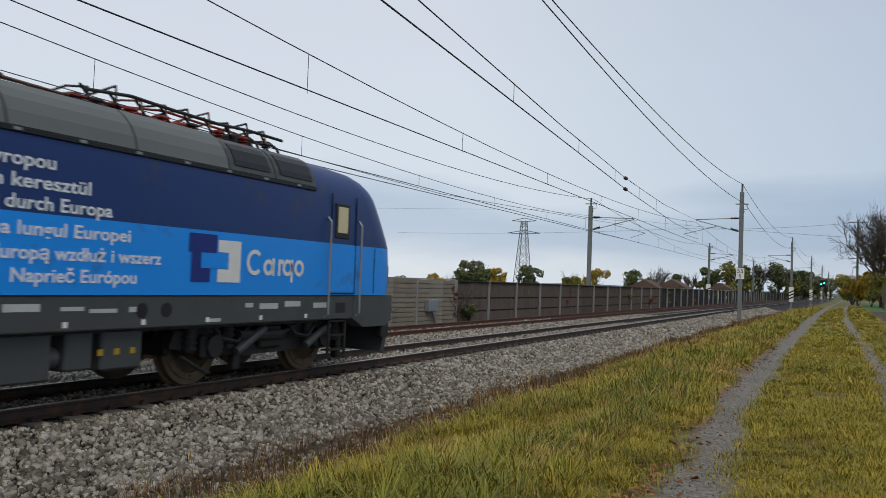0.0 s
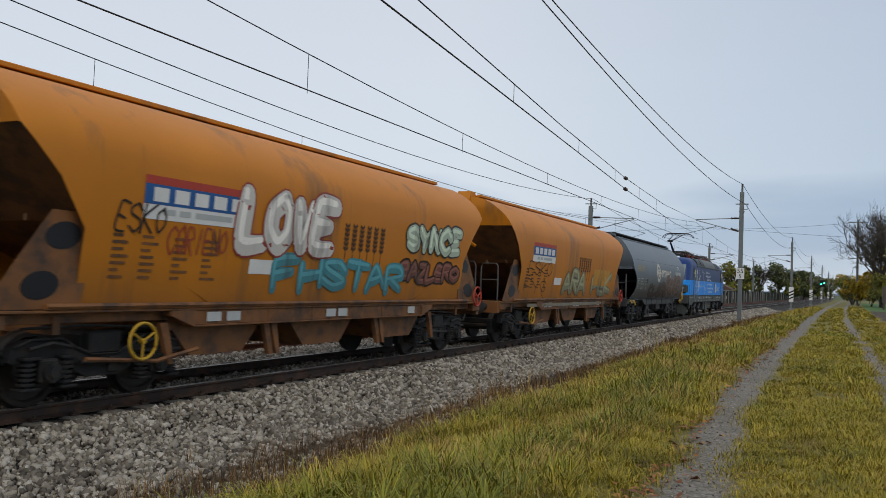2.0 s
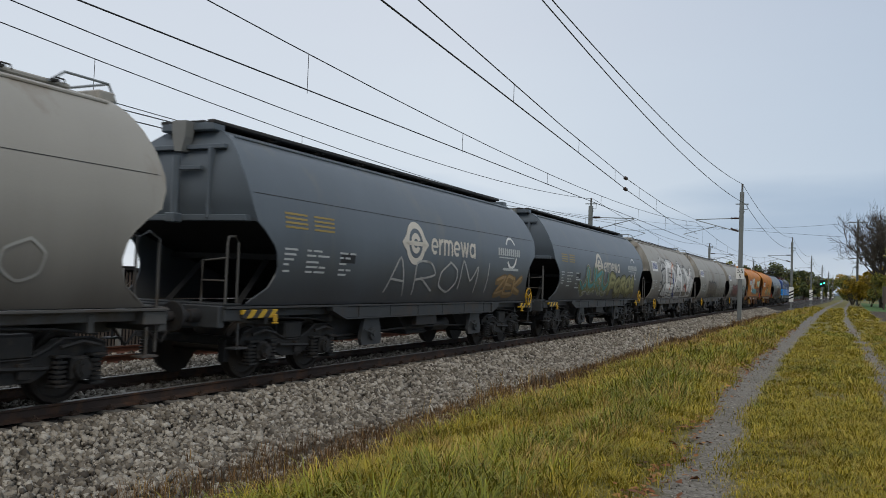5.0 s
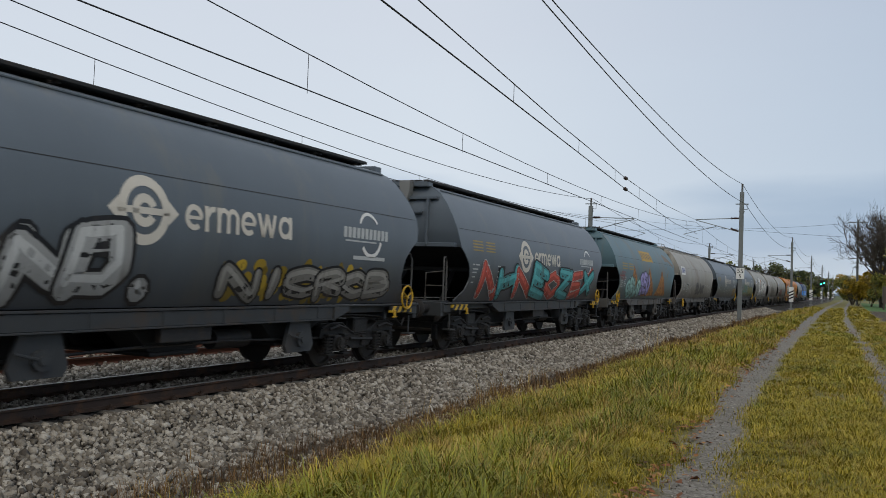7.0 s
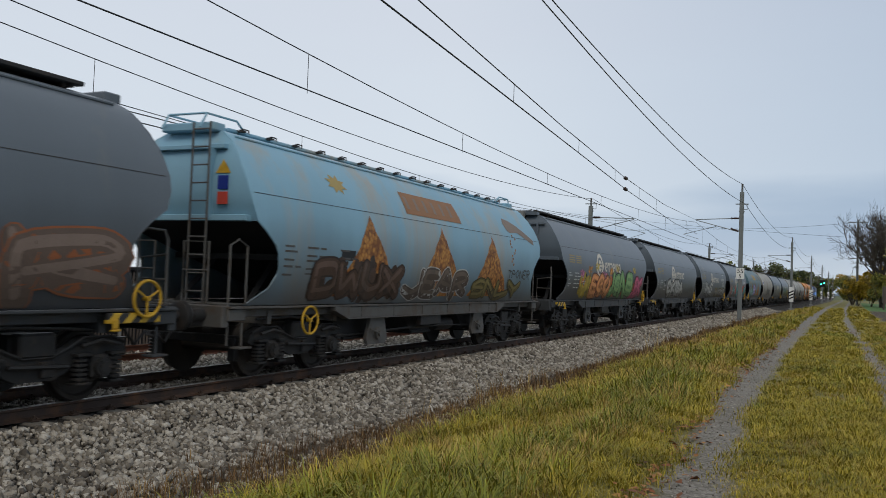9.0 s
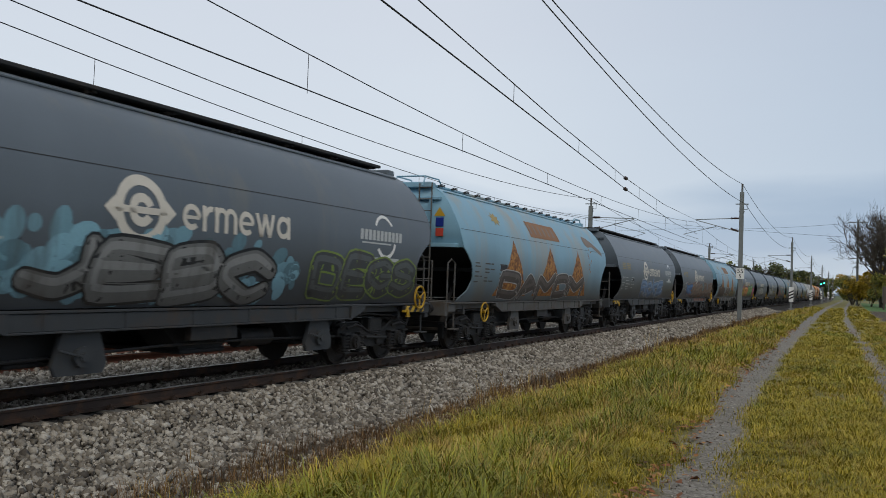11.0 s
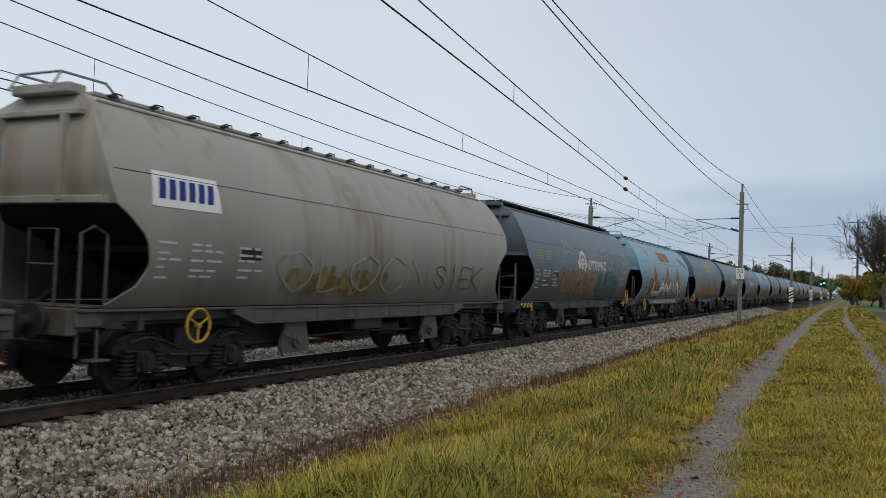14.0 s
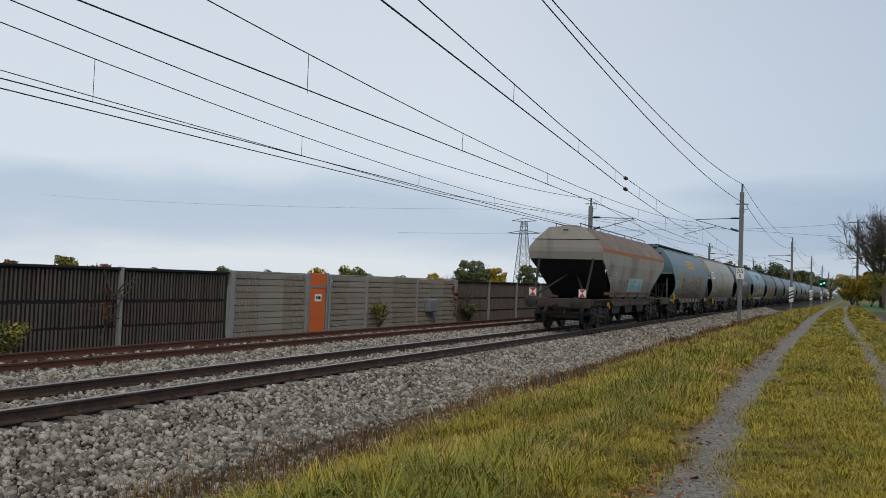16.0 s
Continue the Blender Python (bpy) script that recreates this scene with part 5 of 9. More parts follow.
def frame_kit(half, xs=1.34):
    """Underframe of a bogie wagon: side sills that are deep between the bogies and slim over them, centre sill, headstocks."""
    k = Kit()
    mid = half - 3.45
    for s in (-1, 1):
        k.box(s * (xs - 0.10), s * xs, -mid, mid, 0.95, 1.17, 0.012)
        k.box(s * (xs - 0.16), s * (xs + 0.02), -half, half, 1.17, 1.205, 0.006)
        k.box(s * (xs - 0.12), s * (xs + 0.03), -mid, mid, 0.93, 0.955, 0.004)
        k.box(s * 0.3, s * 0.18, -half, half, 0.82, 1.14, 0.01)
        for e in (-1, 1):
            # shoulder where the sill steps up over the bogie, and the slim rail beyond it
            k.prism([(e * mid, 0.93), (e * (mid + 0.28), 1.02), (e * (mid + 0.5), 1.10), (e * (mid + 0.5), 1.17), (e * mid, 1.17)], s * (xs - 0.12), s * (xs + 0.04), 0)
            k.box(s * (xs - 0.30), s * (xs - 0.16), e * mid, e * half, 1.03, 1.17, 0.01)
            k.box(s * (xs - 0.35), s * (xs - 0.02), e * (half - 0.42), e * half, 0.98, 1.17, 0.015)
        for y in np.linspace(-mid + 0.5, mid - 0.5, 6):
            k.box(s * (xs - 0.02), s * (xs + 0.012), y - 0.012, y + 0.012, 0.955, 1.17)
    for y in (-half, half):
        k.box(-1.28, 1.28, y - 0.10, y + 0.06, 0.88, 1.22, 0.015)
        k.box(-0.2, 0.2, y - 0.02, y + 0.09, 0.92, 1.18, 0.02)
    for y in np.linspace(-half + 1.2, half - 1.2, 7):
        k.box(-xs + 0.14, xs - 0.14, y - 0.05, y + 0.05, 0.9, 1.12)
    return k


def running_gear(w, pivot, half, mats=M_FRAME, sill_label=""):
    for y in (-pivot, pivot):
        b = part("bogie", ME_BOGIE, None, w, "black oily two-axle bogie")
        b.location = (0, y, 0)
        for d in (-0.9, 0.9):
            ws = part("wheelset", ME_WHEEL, None, b)
            ws.location = (0, d, 0)
    for y in (-1, 1):
        for x in (-0.875, 0.875):
            b = part("buffer", ME_BUFFER, None, w)
            b.matrix_basis = pose(x, y * (half + 0.02), 1.06, 0, 0, 0 if y > 0 else 180)
        k = Kit()
        k.tube([(0, y * half, 1.02), (0.02, y * (half + 0.3), 0.98), (0, y * (half + 0.62), 0.95)], 0.045, 6)
        k.lathe([(-0.03, 0.05), (-0.03, 0.1), (0.03, 0.1), (0.03, 0.05)], (0, y * (half + 0.5), 0.95), 0, 12)
        k.tube([(0.3, y * half, 0.9), (0.32, y * (half + 0.25), 0.62), (0.28, y * (half + 0.5), 0.8)], 0.025, 6)
        part("coupling", k, M_FRAME, w)


def under_gear(w, mat):
    """Brackets, air tank, brake rigging and outlets below the sills."""
    for s in (-1, 1):
        for y in (-2.55, 2.75):
            k = Kit()
            k.prism([(y - 0.28, 0.95), (y + 0.28, 0.95), (y + 0.42, 0.52), (y + 0.36, 0.40), (y - 0.36, 0.40), (y - 0.42, 0.52)], s * 1.20, s * 1.27, 0)
            k.cyl((s * 1.25, y, 0.62), (s * 1.33, y, 0.62), 0.13, 12)
            k.cyl((s * 1.32, y, 0.62), (s * 1.36, y, 0.62), 0.06, 8)
            k.tube([(s * 1.33, y, 0.62), (s * 1.34, y - 0.4, 0.72)], 0.018, 5)
            part("bracket", k, mat, w)
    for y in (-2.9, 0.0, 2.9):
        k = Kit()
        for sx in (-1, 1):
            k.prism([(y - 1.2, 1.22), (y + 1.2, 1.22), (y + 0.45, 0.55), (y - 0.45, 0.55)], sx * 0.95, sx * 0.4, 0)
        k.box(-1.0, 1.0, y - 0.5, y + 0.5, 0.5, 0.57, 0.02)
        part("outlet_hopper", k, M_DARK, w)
    part("air_reservoir", Kit().cyl((-0.7, -0.95, 0.72), (-0.7, 0.95, 0.72), 0.2, 16), M_FRAME, w, smooth=True)
    part("air_reservoir", Kit().cyl((0.85, 0.9, 0.68), (0.85, 1.75, 0.68), 0.16, 14), M_FRAME, w, smooth=True)
    for s in (-1, 1):
        part("brake_rod", Kit().tube([(s * 1.05, -4.0, 0.58), (s * 1.1, -1.0, 0.66), (s * 1.1, 1.0, 0.66), (s * 1.05, 4.0, 0.58)], 0.022, 6), M_FRAME, w)
        part("brake_box", Kit().box(s * 1.18, s * 1.3, -0.62, 0.42, 0.72, 0.93, 0.01), M_FRAME, w)


def rung_ladder(w, x, y, z0, z1, mat, width=0.34, lean=0.0):
    k = Kit()
    for d in (-width / 2, width / 2):
        k.tube([(x + d, y, z0), (x + d, y + lean, z1)], 0.018, 6)
    n = int((z1 - z0) / 0.28)
    for i in range(n):
        t = (i + 0.6) / n
        k.tube([(x - width / 2, y + lean * t, z0 + (z1 - z0) * t), (x + width / 2, y + lean * t, z0 + (z1 - z0) * t)], 0.014, 5)
    return part("ladder", k, mat, w)


def hoop(k, pts, r=0.02):
    k.tube(pts, r, 6)


# ---- markings laid on the tank's side
def lay_on(kit_or_mesh, dx, prof=PROF):
    """Bends flat shapes in (y, z), given at x = 0, onto the tank's camera side, dx proud of the skin."""
    me = kit_or_mesh
    bm = bmesh.new()
    bm.from_mesh(me)
    for _ in range(2):
        long = [e for e in bm.edges if abs(e.verts[0].co.z - e.verts[1].co.z) > 0.22]
        if long:
            bmesh.ops.subdivide_edges(bm, edges=long, cuts=1)
            bmesh.ops.triangulate(bm, faces=bm.faces)
    for v in bm.verts:
        v.co.x += side_x(v.co.z, prof) + dx
    bm.to_mesh(me)
    bm.free()
    return me


def quad_marks(rects, mat, w, name, dx=0.008, prof=PROF, label=""):
    k = Kit()
    for y0, y1, z0, z1 in rects:
        k.add([(0, y0, z0), (0, y1, z0), (0, y1, z1), (0, y0, z1)], [(0, 1, 2, 3)])
    me = k.mesh(name, mat)
    return part(name, lay_on(me, dx, prof), None, w, label)


def poly_marks(polys, mat, w, name, dx=0.008, prof=PROF, label=""):
    k = Kit()
    for p in polys:
        k.add([(0, y, z) for y, z in p], [tuple(range(len(p)))])
    me = k.mesh(name, mat)
    bm = bmesh.new()
    bm.from_mesh(me)
    bmesh.ops.triangulate(bm, faces=bm.faces)
    bm.to_mesh(me)
    bm.free()
    return part(name, lay_on(me, dx, prof), None, w, label)


def ring_poly(cy, cz, r0, r1, a0=0, a1=360, n=28):
    o = []
    for i in range(n):
        a, b = radians(a0 + (a1 - a0) * i / n), radians(a0 + (a1 - a0) * (i + 1) / n)
        o.append([(cy + r0 * math.cos(a), cz + r0 * math.sin(a)), (cy + r1 * math.cos(a), cz + r1 * math.sin(a)), (cy + r1 * math.cos(b), cz + r1 * math.sin(b)), (cy + r0 * math.cos(b), cz + r0 * math.sin(b))])
    return o


def lettering(w, name, body, size, y, z, mat, dx=0.01, prof=PROF, label="", **kw):
    me = text_mesh(body, size, y, z, **kw)
    me.materials.clear()
    me.materials.append(mat)
    return part(name, lay_on(me, dx, prof), None, w, label)


def hopper_base(name, label, tank_mat, frame_mat, half=6.78, vent=True, prof=PROF):
    """A grain hopper wagon with a rounded tank; y runs to its leading end."""
    w = tagged(empty(name), label, "freight wagon", "grain wagons of the train")
    ends = [(z, e * half / 6.58) for z, e in ENDS]
    zs = [q[0] for q in prof]
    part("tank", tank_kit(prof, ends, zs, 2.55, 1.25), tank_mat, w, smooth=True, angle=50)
    for e in (-1, 1):
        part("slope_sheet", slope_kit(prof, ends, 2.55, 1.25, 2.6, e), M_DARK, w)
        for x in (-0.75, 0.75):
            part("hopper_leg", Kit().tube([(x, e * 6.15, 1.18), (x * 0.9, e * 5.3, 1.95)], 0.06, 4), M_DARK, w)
    # lighter rib under the roof edge, and the weld seam
    for s in (-1, 1):
        part("roof_rib", Kit().box(s * 0.76, s * 0.80, -half + 0.35, half - 0.45, 3.925, 3.965, 0.01), tank_mat, w)
    quad_marks([(-half + 0.1, half - 0.1, 2.996, 3.006)], M_FRAME, w, "weld_seam", 0.004)
    # rim along the cut-out ends of the side plates
    for e0 in (-1, 1):
        for s, e in ((-1, e0), (1, e0)):
            k = Kit()
            k.tube([(s * (side_x(z) - 0.01), e * (end_y(z, ends) - 0.01), z) for z in (1.25, 1.5, 1.7, 1.85, 2.05, 2.2, 2.4, 2.55, 2.8, 3.0, 3.3, 3.6, 3.85, 4.02)], 0.018, 5)
            part("end_rim", k, tank_mat, w)
        # stiffeners and cap on the end wall
        k = Kit()
        for x in (-0.62, 0.62):
            k.box(x - 0.03, x + 0.03, e0 * (half - 0.10), e0 * (half + 0.05), 2.58, 3.72, 0.008)
        k.box(-1.38, 1.38, e0 * (half - 0.13), e0 * (half + 0.03), 2.54, 2.64, 0.01)
        k.box(-0.85, 0.85, e0 * (half - 0.28), e0 * (half - 0.02), 3.70, 3.78, 0.01)
        k.box(-0.55, 0.55, e0 * (half - 0.4), e0 * (half - 0.1), 4.02, 4.16, 0.02)
        part("end_stiffener", k, tank_mat, w)
    hf = 7.13 if half < 6.9 else 7.27
    part("underframe", frame_kit(hf), frame_mat, w)
    running_gear(w, 5.05, hf)
    under_gear(w, frame_mat)
    for e in (-1, 1):
        k = Kit()
        k.box(-1.2, 1.2, e * (hf - 0.55), e * (hf - 0.1), 1.215, 1.245, 0.008)
        for s in (-1, 1):
            k.box(s * 1.2, s * 1.4, e * (hf - 0.5), e * (hf - 0.2), 0.55, 0.58, 0.005)
            k.tube([(s * 1.3, e * (hf - 0.35), 0.56), (s * 1.3, e * (hf - 0.35), 0.95)], 0.02, 5)
        part("end_platform", k, frame_mat, w)
    return w, ends, hf


def roof_walkway(w, half, mat):
    k = Kit()
    for s in (-1, 1):
        k.box(s * 0.42, s * 0.56, -half + 0.1, half - 0.75, 4.135, 4.195, 0.01)
        k.box(s * 0.02, s * 0.36, -half + 0.1, half - 0.75, 4.16, 4.185)
    for y in np.linspace(-half + 0.3, half - 0.9, 9):
        k.box(-0.5, 0.5, y - 0.03, y + 0.03, 4.1, 4.18)
    part("roof_walkway", k, mat, w)


def hatch_cover(w, half, mat, rails_mat):
    """Long hinged roof cover with clips and hoops at both ends."""
    k = Kit()
    k.box(-0.36, 0.36, -half + 0.7, half - 0.7, 4.1, 4.17, 0.02)
    part("roof_hatch", k, mat, w)
    for y in np.linspace(-half + 1.0, half - 1.0, 16):
        k = Kit()
        k.tube([(0.34, y - 0.05, 4.15), (0.42, y, 4.19), (0.46, y + 0.1, 4.18), (0.44, y + 0.13, 4.13)], 0.013, 5)
        k.box(0.3, 0.48, y - 0.08, y + 0.02, 4.13, 4.16)
        part("hatch_clip", k, M_FRAME, w)
    for e in (-1, 1):
        k = Kit()
        for x in (-0.4, 0.4):
            k.tube([(x, e * (half - 1.1), 4.12), (x, e * (half - 0.85), 4.3), (x, e * (half - 0.1), 4.3), (x, e * (half + 0.05), 4.05)], 0.02, 5)
        k.tube([(-0.4, e * (half - 0.1), 4.3), (0.4, e * (half - 0.1), 4.3)], 0.02, 5)
        part("roof_handrail", k, rails_mat, w)


def end_fittings_grey(w, half, hf, trailing_wheel=False):
    k = Kit()
    e = -1
    # dust vent and its pipe at the trailing end
    k.prism([(-0.07, 3.66), (0.07, 3.66), (0.13, 3.9), (0.15, 4.16), (-0.15, 4.16), (-0.13, 3.9)], 0, 0.2, 1)
    for i, q in enumerate(k.v):
        k.v[i] = (q[0], e * (half - 0.12) - q[1], q[2])
    part("dust_vent", k, M_PALEVENT, w, "pale grey funnel vent at the end wall")
    k = Kit()
    k.tube([(0, e * (half + 0.1), 3.58), (0, e * (half + 0.1), 2.62)], 0.065, 8)
    k.box(-0.1, 0.1, e * (half + 0.0), e * (half + 0.22), 2.5, 2.66, 0.02)
    k.box(0.05, 0.5, e * (half + 0.02), e * (half + 0.1), 3.35, 3.42, 0.01)
    part("vent_pipe", k, M_GREY, w)
    for e in (-1, 1):
        k = Kit()
        y = e * (hf - 0.12)
        hoop(k, [(1.22, y, 1.24), (1.22, y, 2.15), (1.2, y - e * 0.05, 2.28), (1.12, y - e * 0.3, 2.3), (1.1, y - e * 0.42, 2.2), (1.1, y - e * 0.42, 1.25)])
        part("handrail", k, M_FRAMEGREY, w)
        k = Kit()
        hoop(k, [(0.75, y, 1.24), (0.75, y, 1.9), (1.22, y, 1.95)])
        k.tube([(1.22, y, 1.6), (0.75, y, 1.6)], 0.015, 5)
        part("handrail", k, M_FRAMEGREY, w)
        k = Kit()
        k.box(1.30, 1.385, y - e * 0.25, y - e * 1.15, 1.02, 1.155, 0.01)
        part("step_plate", k, M_HAZARD, w, "yellow and black striped step edge")
        k = Kit()
        k.box(1.385, 1.42, y - e * 1.0, y - e * 1.1, 0.95, 1.08, 0.015)
        k.box(1.375, 1.43, y - e * 0.98, y - e * 1.12, 0.92, 0.95, 0.01)
        part("jacking_hook", k, M_YELLOW, w, "yellow rope hook")
    hw = part("handwheel", ME_HANDWHEEL, None, w, "yellow brake handwheel")
    hw.location = (1.41, (-hf + 1.15) if trailing_wheel else (hf - 0.65), 1.34)


def end_fittings_ladder(w, half, hf, mat, ladder=True):
    for e in (-1, 1):
        y = e * (half + 0.17)
        if ladder:
            rung_ladder(w, 0.55 if e < 0 else -0.55, y, 1.25, 4.1, mat)
        k = Kit()
        yy = e * (hf - 0.1)
        hoop(k, [(1.22, yy, 0.6), (1.22, yy, 2.15), (1.22, yy - e * 0.2, 2.25), (1.22, yy - e * 0.42, 2.15), (1.22, yy - e * 0.42, 1.22)])
        part("handrail", k, mat, w)
        k = Kit()
        hoop(k, [(0.8, yy, 1.24), (0.8, yy, 2.2), (0.3, yy, 2.2), (0.3, yy, 1.24)])
        k.tube([(0.3, yy, 1.75), (0.8, yy, 1.75)], 0.016, 5)
        part("handrail", k, mat, w)
        k = Kit()
        hoop(k, [(-0.3, yy, 1.24), (-0.3, yy, 2.2), (-1.1, yy, 2.2), (-1.1, yy, 1.24)])
        k.tube([(-1.1, yy, 1.75), (-0.3, yy, 1.75)], 0.016, 5)
        part("handrail", k, mat, w)
    hw = part("handwheel", ME_HANDWHEEL, None, w, "yellow brake handwheel")
    hw.location = (1.40, -hf + 2.1, 0.95)
    if not ladder:
        return
    # warning signs on the end wall
    k = Kit()
    k.add([(0.72, -half + 0.0, 3.30), (1.02, -half + 0.0, 3.30), (0.87, -half + 0.0, 3.52)], [(0, 1, 2)])
    part("warning_sign", k, M_YELLOW, w, "yellow triangular warning sign")
    k = Kit()
    k.box(0.78, 0.99, -half - 0.02, -half - 0.008, 3.04, 3.26, 0.004)
    k.cur = 1
    k.box(0.78, 0.99, -half - 0.02, -half - 0.008, 2.8, 3.0, 0.004)
    part("warning_sign", k, (M_LOGOBLUE, M_RED), w, "blue and orange warning plates")


M_PALEVENT = material("pale_vent_paint", (0.20, 0.20, 0.19), 0.6, 0, 0.15, 2, 50, 0.03)


def hazard_material():
    m = bpy.data.materials.new("hazard_stripes")
    m.use_nodes = True
    nt = m.node_tree
    b = nt.nodes["Principled BSDF"]
    N, L = nt.nodes.new, nt.links.new
    co, wv, r = N("ShaderNodeTexCoord"), N("ShaderNodeTexWave"), N("ShaderNodeValToRGB")
    mp = N("ShaderNodeMapping")
    mp.inputs["Rotation"].default_value = (radians(45), 0, 0)
    wv.bands_direction = "Y"
    wv.inputs["Scale"].default_value = 1.6
    L(co.outputs["Object"], mp.inputs["Vector"])
    L(mp.outputs["Vector"], wv.inputs["Vector"])
    r.color_ramp.interpolation = "CONSTANT"
    r.color_ramp.elements[0].color = (0.02, 0.02, 0.02, 1)
    r.color_ramp.elements[1].position, r.color_ramp.elements[1].color = 0.5, (0.5, 0.31, 0.02, 1)
    L(wv.outputs["Fac"], r.inputs["Fac"])
    L(r.outputs["Color"], b.inputs["Base Color"])
    b.inputs["Roughness"].default_value = 0.6
    return m


M_HAZARD = hazard_material()


def small_print(w, half, mat, seed, z0=1.55):
    """Data panels: rows of unreadable small lettering as bars."""
    rnd = random.Random(seed)
    rects = []
    for y0, y1 in ((-half + 0.85, -half + 1.35), (-half + 1.5, -half + 2.3), (-half + 2.55, -half + 3.15)):
        z = z0 + 0.62
        for i in range(5):
            n = rnd.randint(1, 3)
            y = y0
            for j in range(n):
                l = rnd.uniform(0.12, 0.38)
                if y + l < y1:
                    rects.append((y, y + l, z - 0.034, z))
                y += l + 0.06
            z -= rnd.choice((0.085, 0.11, 0.14))
    quad_marks(rects, mat, w, "data_lettering", 0.006)
    quad_marks([(-half + 2.6, -half + 3.1, z0 + 0.43, z0 + 0.62)], M_BLACK, w, "data_panel", 0.004)


def ermewa_marks(w, half, ey, swoosh=True):
    """A ringed emblem with a cream word beside it, a swoosh mark and ochre lines."""
    z = 2.50
    polys = ring_poly(ey, z, 0.32, 0.46, 0, 360, 36) + ring_poly(ey, z, 0.10, 0.22, 20, 330)
    polys += [[(ey - 0.46, z - 0.05), (ey + 0.46, z - 0.05), (ey + 0.46, z + 0.04), (ey - 0.46, z + 0.04)], [(ey + 0.44, z - 0.17), (ey + 0.63, z - 0.005), (ey + 0.44, z + 0.16)], [(ey - 0.44, z - 0.17), (ey - 0.63, z - 0.005), (ey - 0.44, z + 0.16)]]
    poly_marks(polys, M_CREAM, w, "emblem", 0.008, label="cream ringed emblem with an arrow bar")
    # the word mark as rounded plain shapes
    y, zb = ey + 0.76, z - 0.2
    for kind in "ermewa":
        wd = 0.50 if kind in "mw" else (0.22 if kind == "r" else 0.36)
        rects, rings = [], []
        if kind == "e":
            rings = ring_poly(y + wd / 2, zb + 0.185, 0.105, 0.185, 0, 312, 20)
            rects.append((y + 0.06, y + wd - 0.02, zb + 0.155, zb + 0.205))
        elif kind == "a":
            rings = ring_poly(y + wd / 2, zb + 0.185, 0.105, 0.185, 0, 360, 20)
            rects.append((y + wd - 0.075, y + wd + 0.01, zb, zb + 0.37))
        elif kind == "r":
            rects, rings = [(y, y + 0.08, zb, zb + 0.37)], ring_poly(y + 0.19, zb + 0.2, 0.09, 0.17, 75, 170, 8)
        elif kind == "m":
            rects = [(y + a, y + a + 0.08, zb, zb + (0.37 if a == 0 else 0.26)) for a in (0, 0.21, 0.42)]
            rings = ring_poly(y + 0.145, zb + 0.235, 0.065, 0.14, 0, 180, 12) + ring_poly(y + 0.355, zb + 0.235, 0.065, 0.14, 0, 180, 12)
        else:
            rings = [[(y + a - 0.04, zb + p_), (y + a + 0.04, zb + p_), (y + b + 0.04, zb + q_), (y + b - 0.04, zb + q_)] for a, p_, b, q_ in ((0.04, 0.37, 0.145, 0.0), (0.145, 0.0, 0.25, 0.37), (0.25, 0.37, 0.355, 0.0), (0.355, 0.0, 0.46, 0.37))]
        poly_marks(rings + [[(a, c), (b, c), (b, d), (a, d)] for a, b, c, d in rects], M_CREAM, w, "word_mark", 0.008)
        y += wd + 0.045
    if not swoosh:
        quad_marks([(-half + 0.85 + a, -half + 1.5 + a, 2.5 + 0.075 * i, 2.535 + 0.075 * i) for a in (0, 0.85) for i in range(4)], M_OCHRE, w, "ochre_lettering", 0.006)
        return
    iy = half - 2.25
    poly_marks([[(iy - 0.86 + i * 0.155, 2.46), (iy - 0.75 + i * 0.155, 2.46), (iy - 0.72 + i * 0.155, 2.66), (iy - 0.83 + i * 0.155, 2.66)] for i in range(11)] + [[(iy - 0.8, 2.39), (iy + 0.35, 2.39), (iy + 0.35, 2.42), (iy - 0.8, 2.42)]], M_PALE, w, "word_mark", 0.008)
    poly_marks(ring_poly(iy + 0.1, 2.56, 0.36, 0.42, 35, 150, 14) + ring_poly(iy + 0.15, 2.52, 0.34, 0.42, 215, 345, 14), M_WHITE, w, "swoosh_mark", 0.008)
    quad_marks([(iy - 0.5, iy + 0.7, 2.06, 2.13)], M_PALE, w, "word_mark", 0.008)
    quad_marks([(-half + 0.85 + a, -half + 1.5 + a, 2.5 + 0.075 * i, 2.535 + 0.075 * i) for a in (0, 0.85) for i in range(4)], M_OCHRE, w, "ochre_lettering", 0.006)


def ermewa(ey=-1.4, seed=1, extra="", swoosh=True):
    w, ends, hf = hopper_base("hopper_wagon", "graphite grey hopper wagon with cream emblem" + extra, M_GREY, M_FRAME2)
    roof_walkway(w, 6.78, M_FRAME)
    end_fittings_grey(w, 6.78, hf)
    ermewa_marks(w, 6.78, ey + 0.2, swoosh)
    small_print(w, 6.78, M_PALE, seed)
    return w


M_FRAME2 = material("dark_slate_sill_steel", (0.042, 0.045, 0.048), 0.55, 0.0, 0.25, 2, 60, 0.05, ((0.06, 0.045, 0.035), 0.25, 2.5))


